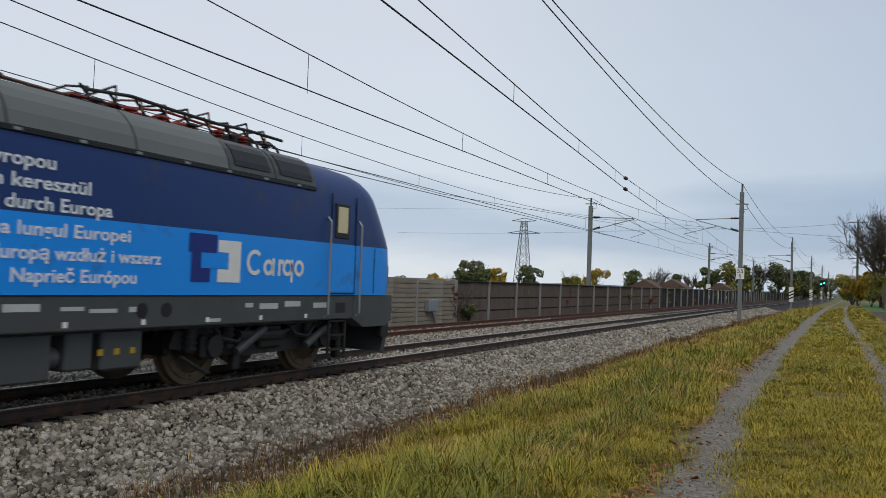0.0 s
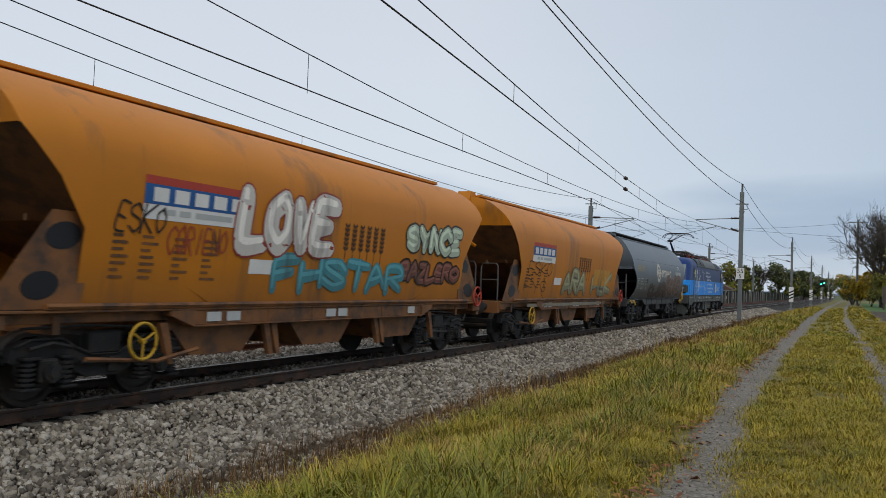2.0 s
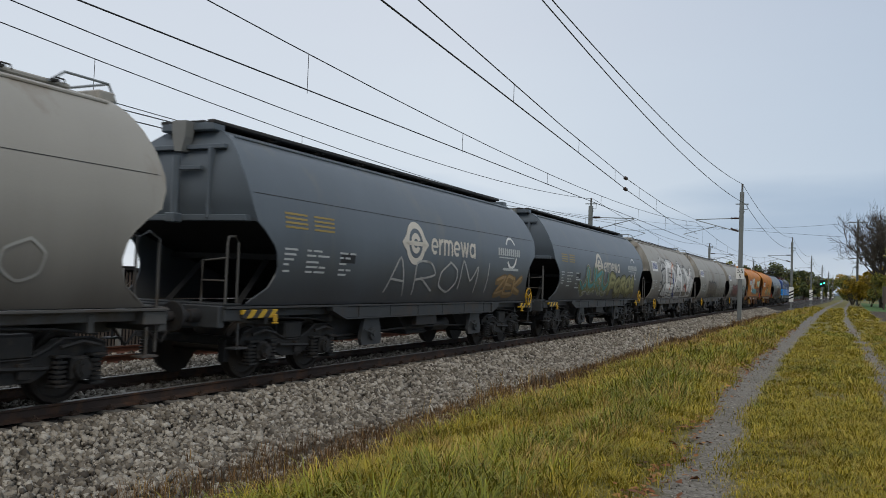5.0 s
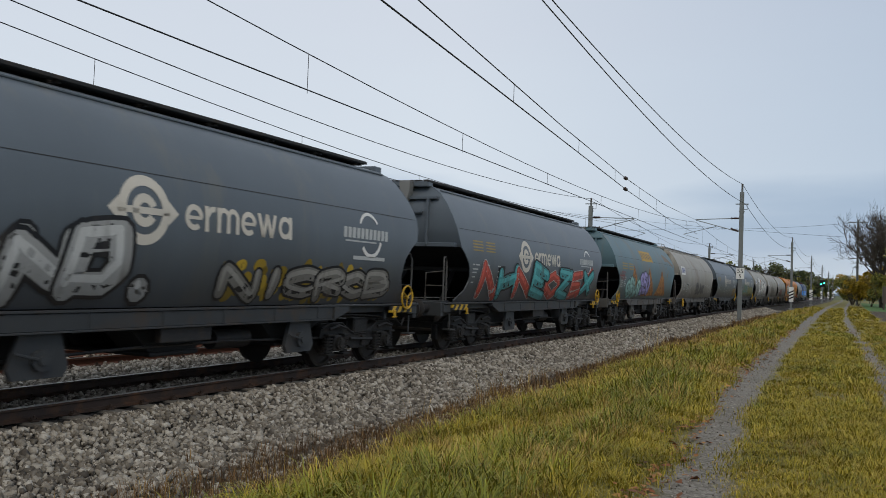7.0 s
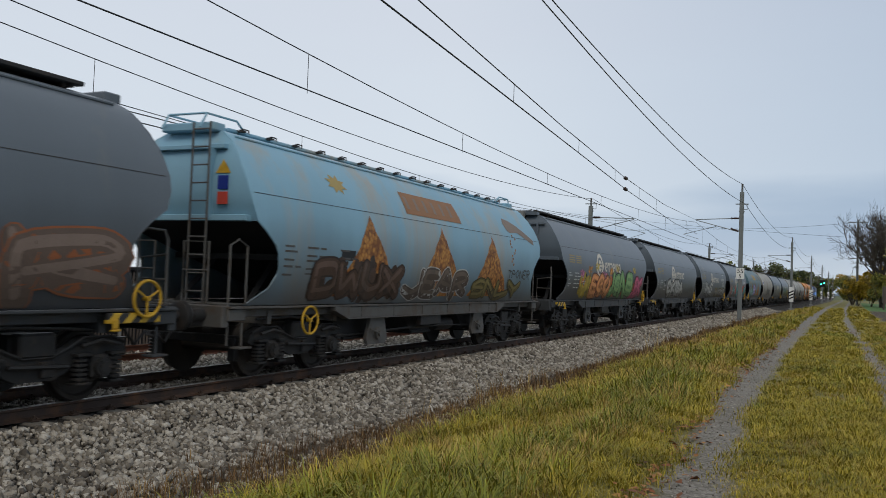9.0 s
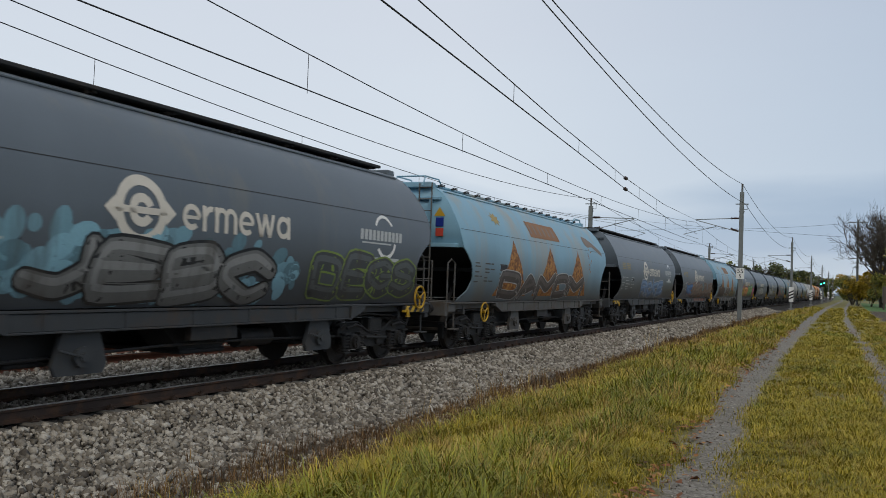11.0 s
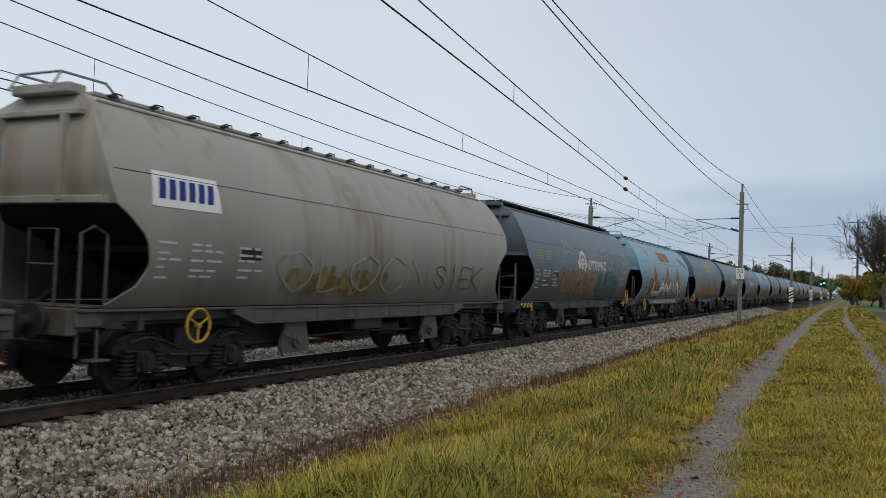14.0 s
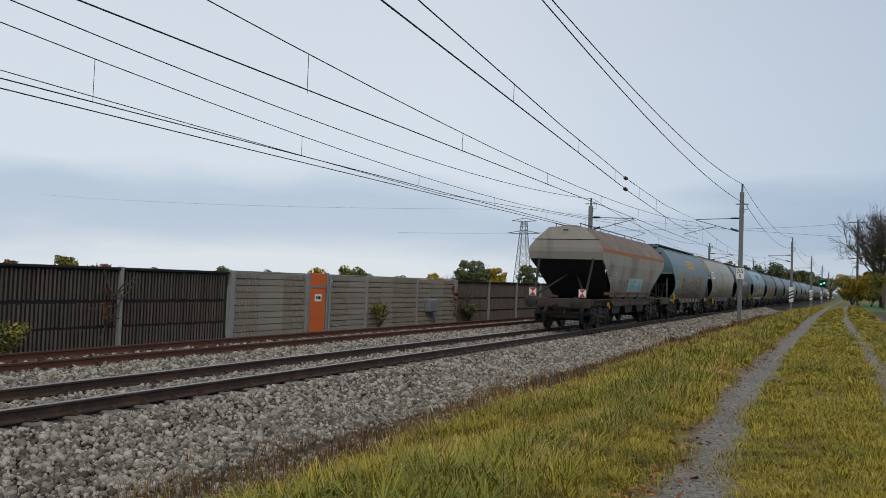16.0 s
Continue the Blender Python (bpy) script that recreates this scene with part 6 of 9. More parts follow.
def corn_material():
    """Painted heaps of grain: many small ochre kernels."""
    m = bpy.data.materials.new("painted_grain_heap")
    m.use_nodes = True
    nt = m.node_tree
    b = nt.nodes["Principled BSDF"]
    N, L = nt.nodes.new, nt.links.new
    co, v, r, mix, r2 = N("ShaderNodeTexCoord"), N("ShaderNodeTexVoronoi"), N("ShaderNodeValToRGB"), N("ShaderNodeMix"), N("ShaderNodeValToRGB")
    v.inputs["Scale"].default_value = 11
    L(co.outputs["Object"], v.inputs["Vector"])
    sp = N("ShaderNodeSeparateColor")
    L(v.outputs["Color"], sp.inputs["Color"])
    r.color_ramp.elements[0].color = (0.22, 0.08, 0.014, 1)
    r.color_ramp.elements[1].color = (0.66, 0.33, 0.06, 1)
    L(sp.outputs["Red"], r.inputs["Fac"])
    r2.color_ramp.elements[0].color = (1, 1, 1, 1)
    r2.color_ramp.elements[1].position, r2.color_ramp.elements[1].color = 0.7, (0.5, 0.36, 0.26, 1)
    L(v.outputs["Distance"], r2.inputs["Fac"])
    mix.data_type, mix.blend_type = "RGBA", "MULTIPLY"
    mix.inputs["Factor"].default_value = 1
    L(r.outputs["Color"], mix.inputs["A"])
    L(r2.outputs["Color"], mix.inputs["B"])
    L(mix.outputs["Result"], b.inputs["Base Color"])
    b.inputs["Roughness"].default_value = 0.6
    return m


M_CORN = corn_material()
M_RUSTORANGE = material("faded_orange_lettering", (0.26, 0.13, 0.06), 0.6, 0, 0.2, 3, 60, 0.02)
M_NAVYTEXT = material("violet_grey_lettering", (0.06, 0.055, 0.10), 0.5, 0, 0.1, 3, 60, 0.02)
M_SCOOP = material("painted_scoop_brown", (0.20, 0.15, 0.115), 0.55, 0, 0.15, 2, 60, 0.02)


def millet_sign(w, y, z, plate, ink, wd=1.4):
    poly_marks([[(y - wd / 2, z - 0.24), (y + wd / 2, z - 0.24), (y + wd / 2 - 0.05, z + 0.24), (y - wd / 2 + 0.05, z + 0.24)]], plate, w, "name_plate", 0.008)
    polys = []
    for i in range(6):
        a = y - wd / 2 + 0.13 + i * (wd - 0.24) / 6
        polys.append([(a, z - 0.13), (a + 0.13, z - 0.13), (a + 0.165, z + 0.15), (a + 0.035, z + 0.15)])
    poly_marks(polys, ink, w, "word_mark", 0.011)


def millet_tan(seed, ladder=False):
    w, ends, hf = hopper_base("hopper_wagon", "dusty beige grain hopper wagon with white name plate", M_TAN, M_FRAMEGREY, 7.0)
    hatch_cover(w, 7.0, M_TAN, M_GALV)
    end_fittings_ladder(w, 7.0, hf, M_FRAMEGREY, ladder)
    millet_sign(w, -5.6, 2.82, M_WHITE, M_LOGOBLUE)
    small_print(w, 7.0, M_PALE, seed, 1.5)
    return w


def grain_paint(w, plate, ink, top=2.75, sign_z=3.22, sign_w=2.5):
    """Three painted heaps of grain with a scoop that spills kernels."""
    rnd = random.Random(4)
    for y in (-3.33, -0.05, 3.05):
        h, b = top - 1.36 + rnd.uniform(-0.04, 0.04), rnd.uniform(1.3, 1.42)
        pts = [(y - b, 1.36), (y + b, 1.36)]
        for i in range(1, 10):
            pts.append((y + b * (1 - i / 10) ** 1.15 + rnd.uniform(-0.05, 0.05), 1.36 + h * i / 10))
        pts.append((y + rnd.uniform(-0.05, 0.05), 1.36 + h))
        for i in range(9, 0, -1):
            pts.append((y - b * (1 - i / 10) ** 1.15 + rnd.uniform(-0.05, 0.05), 1.36 + h * i / 10))
        poly_marks([pts], M_CORN, w, "grain_painting", 0.006, label="painted heap of golden grain")
    millet_sign(w, -0.2, sign_z, plate, ink, sign_w)
    poly_marks([[(4.6, 3.12), (5.2, 3.16), (6.4, 2.86), (6.45, 3.0), (5.4, 3.36), (4.9, 3.48), (4.45, 3.52), (4.3, 3.36), (4.4, 3.18)]], M_SCOOP, w, "painted_scoop", 0.008)
    polys = []
    for i in range(11):
        y, z = 4.6 + rnd.uniform(-0.25, 0.25), 3.0 - 0.08 * i
        polys.append([(y, z), (y + 0.09, z + 0.02), (y + 0.07, z + 0.08), (y - 0.01, z + 0.06)])
    poly_marks(polys, M_CORN, w, "kernel_painting", 0.008)


def millet_blue(ladder=False):
    w, ends, hf = hopper_base("hopper_wagon", "pale blue grain hopper wagon with painted grain heaps", M_BLUE, M_FRAMEGREY, 7.0)
    hatch_cover(w, 7.0, M_BLUE, M_BLUE)
    end_fittings_ladder(w, 7.0, hf, M_FRAMEGREY, ladder)
    grain_paint(w, M_RUSTORANGE, M_SCOOP, 2.95, 3.36, 2.9)
    small_print(w, 7.0, M_FRAMEGREY, 3, 1.6)
    poly_marks([[(-4.2 + (0.36 if i % 2 else 0.2) * math.cos(i * math.pi / 8), 3.45 + (0.2 if i % 2 else 0.11) * math.sin(i * math.pi / 8)) for i in range(16)]], M_OCHRE, w, "painted_sun", 0.008)
    return w


def millet_green():
    w, ends, hf = hopper_base("hopper_wagon", "faded teal grain hopper wagon with painted grain heaps", M_GREEN, M_FRAMEGREY)
    roof_walkway(w, 6.78, M_FRAME)
    end_fittings_grey(w, 6.78, hf, True)
    grain_paint(w, M_YELLOW, M_NAVYTEXT)
    small_print(w, 6.78, M_PALE, 5)
    quad_marks([(-5.6 + a, -4.7 + a, 2.5 + 0.11 * i, 2.55 + 0.11 * i) for a in (0, 1.15) for i in range(3)], M_OCHRE, w, "ochre_lettering", 0.006)
    return w


# ---- orange hopper with cut-out end frames
OPROF = [(1.2, 1.28), (1.6, 1.34), (2.2, 1.42), (2.8, 1.47), (3.15, 1.475), (3.33, 1.45), (3.5, 1.36), (3.65, 1.24), (3.8, 1.06), (3.95, 0.85), (4.08, 0.58), (4.15, 0.3), (4.17, 0.0)]
OENDS = [(1.2, 5.75), (1.6, 5.75), (2.4, 5.75), (3.33, 6.75), (3.8, 6.85), (4.17, 6.8)]


def orange_wagon():
    w = tagged(empty("hopper_wagon"), "orange grain hopper wagon with open sloped end and steps", "freight wagon", "grain wagons of the train")
    zs = [q[0] for q in OPROF]
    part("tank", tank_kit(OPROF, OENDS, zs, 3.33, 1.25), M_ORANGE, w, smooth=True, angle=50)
    k = Kit()
    for e in (-1, 1):
        k.add([(1.44, e * 6.73, 3.33), (-1.44, e * 6.73, 3.33), (-1.40, e * 5.6, 2.3), (1.40, e * 5.6, 2.3), (-1.3, e * 3.2, 1.22), (1.3, e * 3.2, 1.22)], [(0, 1, 2, 3), (3, 2, 4, 5)])
        for x in (-0.9, -0.3, 0.3, 0.9):
            k.box(x - 0.03, x + 0.03, e * 5.7, e * 5.62, 2.3, 3.2)
    part("slope_sheet", k, M_BROWNFRAME, w)
    for e in (-1, 1):
        for s in (-1, 1):
            # leaning end frame plate, its oval openings drawn as black patches
            k = Kit()
            a, b = (e * 6.75, 1.22), (e * 5.75, 2.35)
            n = 16
            for x in (s * 1.33, s * 1.26):
                o = len(k.v)
                outer = [(e * 7.0, 1.22), (e * 6.3, 1.22), (e * 5.7, 1.22), (e * 5.55, 1.9), (e * 5.5, 2.4), (e * 5.75, 2.4), (e * 6.15, 2.4), (e * 6.6, 1.8)]
                k.prism(outer, x, x - s * 0.005, 0)
                break
            pl = part("end_frame", k, M_BROWNFRAME, w)
            # black ovals on the uncut plate stand in for the shaded openings
            for cy, cz in ((6.28, 1.5), (5.98, 2.1)):
                k = Kit()
                k.prism([(e * (cy + 0.26 * math.cos(t * math.pi / 8) - 0.2 * 0.2 * math.sin(t * math.pi / 8)), cz + 0.17 * math.sin(t * math.pi / 8)) for t in range(16)], s * 1.336, s * 1.24, 0)
                part("opening_shade_patch", k, M_BLACK, pl)
        k = Kit()
        yy = e * 7.05
        hoop(k, [(1.2, yy, 1.22), (1.2, yy, 2.15), (1.15, yy, 2.25), (0.75, yy, 2.25), (0.7, yy, 2.15), (0.7, yy, 1.22)])
        hoop(k, [(-1.2, yy, 1.22), (-1.2, yy, 2.25), (-0.5, yy, 2.25), (-0.5, yy, 1.22)])
        k.tube([(1.2, yy, 1.8), (0.7, yy, 1.8)], 0.016, 5)
        k.tube([(-1.2, yy, 1.8), (-0.5, yy, 1.8)], 0.016, 5)
        part("handrail", k, M_FRAMEGREY, w)
    k = Kit()
    k.prism([(-6.9, 4.05), (-6.9, 3.5), (-6.75, 3.4), (-6.4, 4.17), (-6.5, 4.3), (-6.8, 4.3)], -0.2, 0.2, 0)
    k.tube([(0.0, -6.95, 3.55), (0.0, -6.95, 3.0), (0.3, -6.6, 2.75)], 0.05, 6)
    part("dust_vent", k, M_ORANGE, w)
    k = Kit()
    k.box(0.3, 0.42, -6.6, 6.2, 4.15, 4.22, 0.01)
    k.box(-0.42, -0.3, -6.6, 6.2, 4.15, 4.22, 0.01)
    k.box(-0.3, 0.3, -6.6, 6.2, 4.17, 4.19)
    part("roof_walkway", k, M_ORANGE, w)
    part("underframe", frame_kit(7.1), M_BROWNFRAME, w)
    running_gear(w, 5.05, 7.1)
    for y in (-4.2, -1.9, -1.7, 1.7, 1.9, 4.2):
        k = Kit()
        k.prism([(y - 0.08, 1.0), (y + 0.08, 1.0), (y + 0.22, 0.42), (y + 0.12, 0.42)], 1.22, 1.30, 0)
        part("strut", k, M_BROWNFRAME, w)
    for y in (-2.9, 0.0, 2.9):
        k = Kit()
        k.prism([(y - 1.3, 1.2), (y + 1.3, 1.2), (y + 0.6, 0.5), (y - 0.6, 0.5)], -1.15, 1.15, 0)
        part("outlet_hopper", k, M_BROWNFRAME, w)
    k = Kit()
    k.tube([(1.36, -6.2, 1.25), (1.36, 6.2, 1.25)], 0.04, 6)
    k.tube([(1.38, -5.6, 0.6), (1.38, -4.4, 0.5), (1.38, -3.6, 0.62)], 0.03, 6)
    part("air_pipe", k, M_BROWNFRAME, w)
    hw = part("handwheel", ME_HANDWHEEL, None, w, "yellow brake handwheel")
    hw.location = (1.42, -4.7, 0.78)
    hw = part("handwheel", ME_HANDWHEELRED, None, w, "red brake handwheel")
    hw.location = (1.40, 6.75, 1.35)
    # name board: red, blue and white bands with bars of lettering
    y0, y1 = -4.85, -2.65
    quad_marks([(y0, y1, 2.87, 2.98)], M_RED, w, "name_board", 0.008, OPROF)
    quad_marks([(y0, y1, 2.6, 2.868)], M_SIGNBLUE, w, "name_board", 0.008, OPROF)
    quad_marks([(y0, y1, 2.4, 2.598)], M_WHITE, w, "name_board", 0.008, OPROF)
    quad_marks([(y0 + 0.16 + 0.4 * i, y0 + 0.44 + 0.4 * i, 2.64, 2.83) for i in range(5)], M_WHITE, w, "word_mark", 0.011, OPROF)
    quad_marks([(y0 + 0.4, y0 + 0.6, 2.47, 2.55), (y0 + 0.68, y0 + 0.9, 2.47, 2.55), (y0 + 1.0, y0 + 1.8, 2.47, 2.55)], M_PALE, w, "word_mark", 0.011, OPROF)
    polys = []
    for i in range(6):
        yb = 0.25 + 0.27 * i
        polys.append([(yb - 0.012, 1.9), (yb + 0.012, 1.9), (yb + 0.012, 2.65), (yb - 0.012, 2.65)])
        for j in range(6):
            for d in (-1, 1):
                z = 2.2 + 0.085 * j
                polys.append([(yb, z), (yb + d * 0.09, z + 0.05), (yb + d * 0.07, z + 0.11), (yb, z + 0.06)])
    poly_marks(polys, M_EAR, w, "painted_grain_ears", 0.007, OPROF)
    quad_marks([(-2.5, -1.75, 1.72, 1.95)], M_WHITE, w, "data_panel", 0.007, OPROF)
    rnd = random.Random(9)
    quad_marks([(y, y + rnd.uniform(0.15, 0.35), 1.6 + 0.09 * i, 1.64 + 0.09 * i) for i in range(7) for y in (-5.3, -4.8, -4.2, -3.6)], M_BROWNFRAME, w, "data_lettering", 0.006, OPROF)
    quad_marks([(y, y + 0.32, 1.0, 1.14) for y in (-3.4, -2.95, -0.2, 0.2, 3.0)], M_PALE, w, "data_panel", 0.06, [(0.9, 1.30), (1.3, 1.30)])
    return w


M_SIGNBLUE = material("sign_blue", (0.02, 0.10, 0.30), 0.5, 0, 0.1, 2, 60, 0.02)
M_EAR = material("dark_ear_paint", (0.10, 0.045, 0.02), 0.6, 0, 0.2, 3, 60, 0.02)

# ---- the last wagon: angular old hopper
LPROF = [(1.30, 1.20), (1.8, 1.33), (2.6, 1.47), (3.05, 1.50), (3.10, 1.50), (3.2, 1.49), (3.5, 1.25), (4.0, 0.72), (4.04, 0.66), (4.06, 0.0)]
LENDS = [(1.30, 3.9), (1.8, 4.35), (2.6, 5.9), (2.75, 6.2), (3.1, 6.32), (3.5, 6.32), (4.06, 6.2)]


def last_wagon():
    w = tagged(empty("hopper_wagon"), "old chalky grey hopper wagon with brown roof and orange stripe", "freight wagon", "grain wagons of the train")
    zs = [1.30, 1.8, 2.6, 2.75, 3.05, 3.2, 3.5, 4.0, 4.06]
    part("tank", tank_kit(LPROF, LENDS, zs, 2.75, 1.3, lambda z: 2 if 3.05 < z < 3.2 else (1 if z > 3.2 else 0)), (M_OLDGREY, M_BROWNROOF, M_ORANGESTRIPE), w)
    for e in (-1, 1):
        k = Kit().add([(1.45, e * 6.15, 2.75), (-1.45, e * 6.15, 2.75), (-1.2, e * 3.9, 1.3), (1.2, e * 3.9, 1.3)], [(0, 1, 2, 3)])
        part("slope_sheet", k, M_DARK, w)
    k = Kit()
    for e in (-1, 1):
        for s in (-1, 1):
            k.tube([(s * 1.0, e * 6.9, 1.25), (s * 1.1, e * 6.15, 2.85)], 0.05, 4)
            k.tube([(s * 1.05, e * 6.9, 1.25), (s * 0.15, e * 5.2, 2.2)], 0.045, 4)
    part("end_brace", k, M_FRAME, w)
    k = Kit()
    k.box(-0.1, 0.1, -6.36, -6.33, 3.86, 3.91, 0.005)
    part("end_slot", k, M_BLACK, w)
    k = Kit()
    for x in (-0.5, 0.5):
        k.tube([(x, -6.1, 4.16), (x, 6.1, 4.16)], 0.02, 5)
        for y in np.linspace(-6.0, 6.0, 9):
            k.tube([(x, y, 4.04), (x, y, 4.16)], 0.016, 5)
    part("roof_rail", k, M_FRAME, w)
    k = Kit()
    k.box(-0.3, 0.3, -5.9, 5.9, 4.05, 4.1, 0.01)
    part("roof_hatch", k, M_BROWNROOF, w)
    k = Kit()
    k.box(-1.35, 1.35, -6.31, -6.325, 3.5, 3.53)
    part("end_seam", k, M_FRAME, w)
    part("underframe", frame_kit(7.1, 1.3), M_LASTFRAME, w)
    running_gear(w, 5.05, 7.1)
    for y in (-3.6, -1.4, 0.8, 2.9):
        k = Kit()
        k.prism([(y - 0.1, 0.98), (y + 0.1, 0.98), (y + 0.75, 1.5), (y + 0.6, 1.5)], 1.16, 1.26, 0)
        part("strut", k, M_FRAME, w)
    for y in (-2.4, 0.0, 2.4):
        k = Kit()
        k.prism([(y - 1.1, 1.35), (y + 1.1, 1.35), (y + 0.6, 0.6), (y - 0.6, 0.6)], -1.12, 1.12, 0)
        part("outlet_hopper", k, M_FRAME, w)
    quad_marks([(-5.0, 4.2, 1.38, 1.5)], M_BROWNFRAME, w, "lower_band", 0.01, LPROF)
    quad_marks([(-4.6 + 0.4 * i, -4.35 + 0.4 * i, 2.3 - 0.12 * j, 2.34 - 0.12 * j) for i in range(3) for j in range(4)], M_PALE, w, "data_lettering", 0.008, LPROF)
    # tail boards with red wedges on white
    for x in (-0.98, 0.98):
        k = Kit()
        k.box(x - 0.14, x + 0.14, -7.2, -7.185, 1.28, 1.58, 0.003)
        k.cur = 1
        for d in (-1, 1):
            k.add([(x - 0.13, -7.203, 1.43 + d * 0.14), (x + 0.13, -7.203, 1.43 + d * 0.14), (x, -7.203, 1.44)], [(0, 1, 2)])
        part("tail_board", k, (M_WHITE, M_RED), w, "red and white tail board")
    k = Kit()
    k.box(1.28, 1.36, -4.6, -4.5, 0.95, 1.1)
    k.lathe([(0, 0.001), (0, 0.07), (0.03, 0.07), (0.03, 0.001)], (1.36, -4.55, 0.9), 0, 12)
    part("load_handle", k, M_YELLOW, w, "yellow lever")
    return w


M_LASTFRAME = material("rusty_dark_brown_sill", (0.055, 0.042, 0.034), 0.7, 0, 0.3, 2, 60, 0.08, ((0.10, 0.06, 0.04), 0.3, 2))
M_ORANGESTRIPE = material("faded_orange_stripe", (0.33, 0.12, 0.045), 0.6, 0, 0.2, 2, 60, 0.03)

# ---------------------------------------------------------------- locomotive
LZ = [(1.39, 8.58, 1.48), (1.6, 8.61, 1.48), (1.95, 8.61, 1.48), (2.32, 8.56, 1.48), (2.34, 8.55, 1.48), (2.5, 8.46, 1.48), (2.8, 8.26, 1.475), (3.05, 8.08, 1.47), (3.25, 7.94, 1.455), (3.4, 7.82, 1.4), (3.55, 7.64, 1.3), (3.66, 7.38, 1.18), (3.74, 6.88, 1.02)]
PLAN = [(1.0, 1.0), (0.985, 0.62), (0.94, 0.34), (0.85, 0.14), (0.7, 0.05), (0.4, 0.01), (0.0, 0.0)]      # share of width, share of the corner's depth


def loco_half(z):
    return float(np.interp(z, [q[0] for q in LZ], [q[1] for q in LZ])), float(np.interp(z, [q[0] for q in LZ], [q[2] for q in LZ]))


def nose_y(x, z):
    L, w = loco_half(z)
    return L - 0.8 * float(np.interp(abs(x) / w, [q[0] for q in PLAN[::-1]], [q[1] for q in PLAN[::-1]]))


def nose_patch(kit, x0, x1, z0, z1, e, out=0.012, nx=8, nz=5):
    o = len(kit.v)
    for j in range(nz + 1):
        z = z0 + (z1 - z0) * j / nz
        for i in range(nx + 1):
            x = x0 + (x1 - x0) * i / nx
            kit.v.append((x, e * (nose_y(x, z) + out), z))
    for j in range(nz):
        for i in range(nx):
            a = o + j * (nx + 1) + i
            kit.f.append((a, a + 1, a + nx + 2, a + nx + 1))
            kit.mi.append(kit.cur)


def loco_bogie():
    k = Kit()
    for s in (-1, 1):
        k.prism([(-2.3, 0.62), (-2.2, 0.86), (-1.0, 0.9), (-0.6, 0.72), (0.6, 0.72), (1.0, 0.9), (2.2, 0.86), (2.3, 0.62), (1.9, 0.55), (0.7, 0.42), (-0.7, 0.42), (-1.9, 0.55)], s * 0.98, s * 1.12, 0)
        for y in (-1.5, 1.5):
            k.box(s * 1.05, s * 1.24, y - 0.22, y + 0.22, 0.42, 0.80, 0.05)
            k.cyl((s * 1.2, y, 0.62), (s * 1.3, y, 0.62), 0.17, 14)
            for d in (-0.42, 0.42):
                k.cyl((s * 1.14, y + d, 0.55), (s * 1.14, y + d, 1.0), 0.10, 10)
                for i in range(5):
                    k.lathe([(-0.015, 0.08), (-0.015, 0.125), (0.015, 0.125), (0.015, 0.08)], (s * 1.14, y + d, 0.6 + 0.085 * i), 2, 10)
            k.box(s * 1.0, s * 1.16, y + 0.62, y + 0.78, 0.2, 0.7, 0.03)
        k.cyl((s * 1.2, -0.9, 0.75), (s * 1.22, 0.2, 0.72), 0.10, 10)
        k.tube([(s * 1.2, 0.2, 0.72), (s * 1.22, 0.75, 0.9)], 0.05, 8)
        k.box(s * 1.02, s * 1.2, -0.3, 0.3, 0.5, 0.9, 0.04)
        k.tube([(s * 1.25, -2.2, 0.5), (s * 1.25, -1.7, 0.25), (s * 1.1, -1.4, 0.2)], 0.03, 6)
    k.box(-1.0, 1.0, -0.5, 0.5, 0.45, 0.85, 0.05)
    for y in (-2.2, 2.2):
        k.box(-1.0, 1.0, y - 0.06, y + 0.06, 0.5, 0.75, 0.02)
    return k.mesh("bogie", M_BOGIE)


def loco_wheel():
    k = Kit()
    r = 0.625 / 0.46
    for s in (-1, 1):
        k.lathe([(s * (o + 0.7535), q * (r if q > 0.3 else 1)) for o, q in WHEEL_PROF], (0, 0, 0.625), 0, 30)
        k.lathe([(s * 0.815, 0.43), (s * 0.835, 0.44), (s * 0.835, 0.53), (s * 0.815, 0.54)], (0, 0, 0.625), 0, 30)
        for a in range(12):
            c, d = math.cos(a * math.pi / 6), math.sin(a * math.pi / 6)
            k.cyl((s * 0.83, 0.485 * c, 0.625 + 0.485 * d), (s * 0.85, 0.485 * c, 0.625 + 0.485 * d), 0.022, 6)
    k.cyl((-0.9, 0, 0.625), (0.9, 0, 0.625), 0.1, 10)
    return k.mesh("wheelset", M_LOCOWHEEL, smooth=True)


M_LOCOWHEEL = material("ochre_brown_wheel", (0.12, 0.085, 0.05), 0.5, 0.2, 0.3, 4, 60, 0.1)
M_PANELLINE = material("dark_panel_gap", (0.01, 0.014, 0.03), 0.6, 0, 0.1, 3, 60, 0)
M_LAMPGLASS = material("headlamp_reflector", (0.45, 0.45, 0.44), 0.15, 0.7, 0.1, 3, 60, 0)
M_SLAT = material("pale_grey_grille_slat", (0.42, 0.44, 0.47), 0.4, 0.1, 0.1, 3, 60, 0)


def strip(kit, pts, wd):
    """A thin painted line through points in (y, z)."""
    for (y0, z0), (y1, z1) in zip(pts, pts[1:]):
        d = math.hypot(y1 - y0, z1 - z0) or 1
        ny, nz = -(z1 - z0) / d * wd, (y1 - y0) / d * wd
        kit.add([(1.488, y0 + ny, z0 + nz), (1.488, y1 + ny, z1 + nz), (1.488, y1 - ny, z1 - nz), (1.488, y0 - ny, z0 - nz)], [(0, 1, 2, 3)])


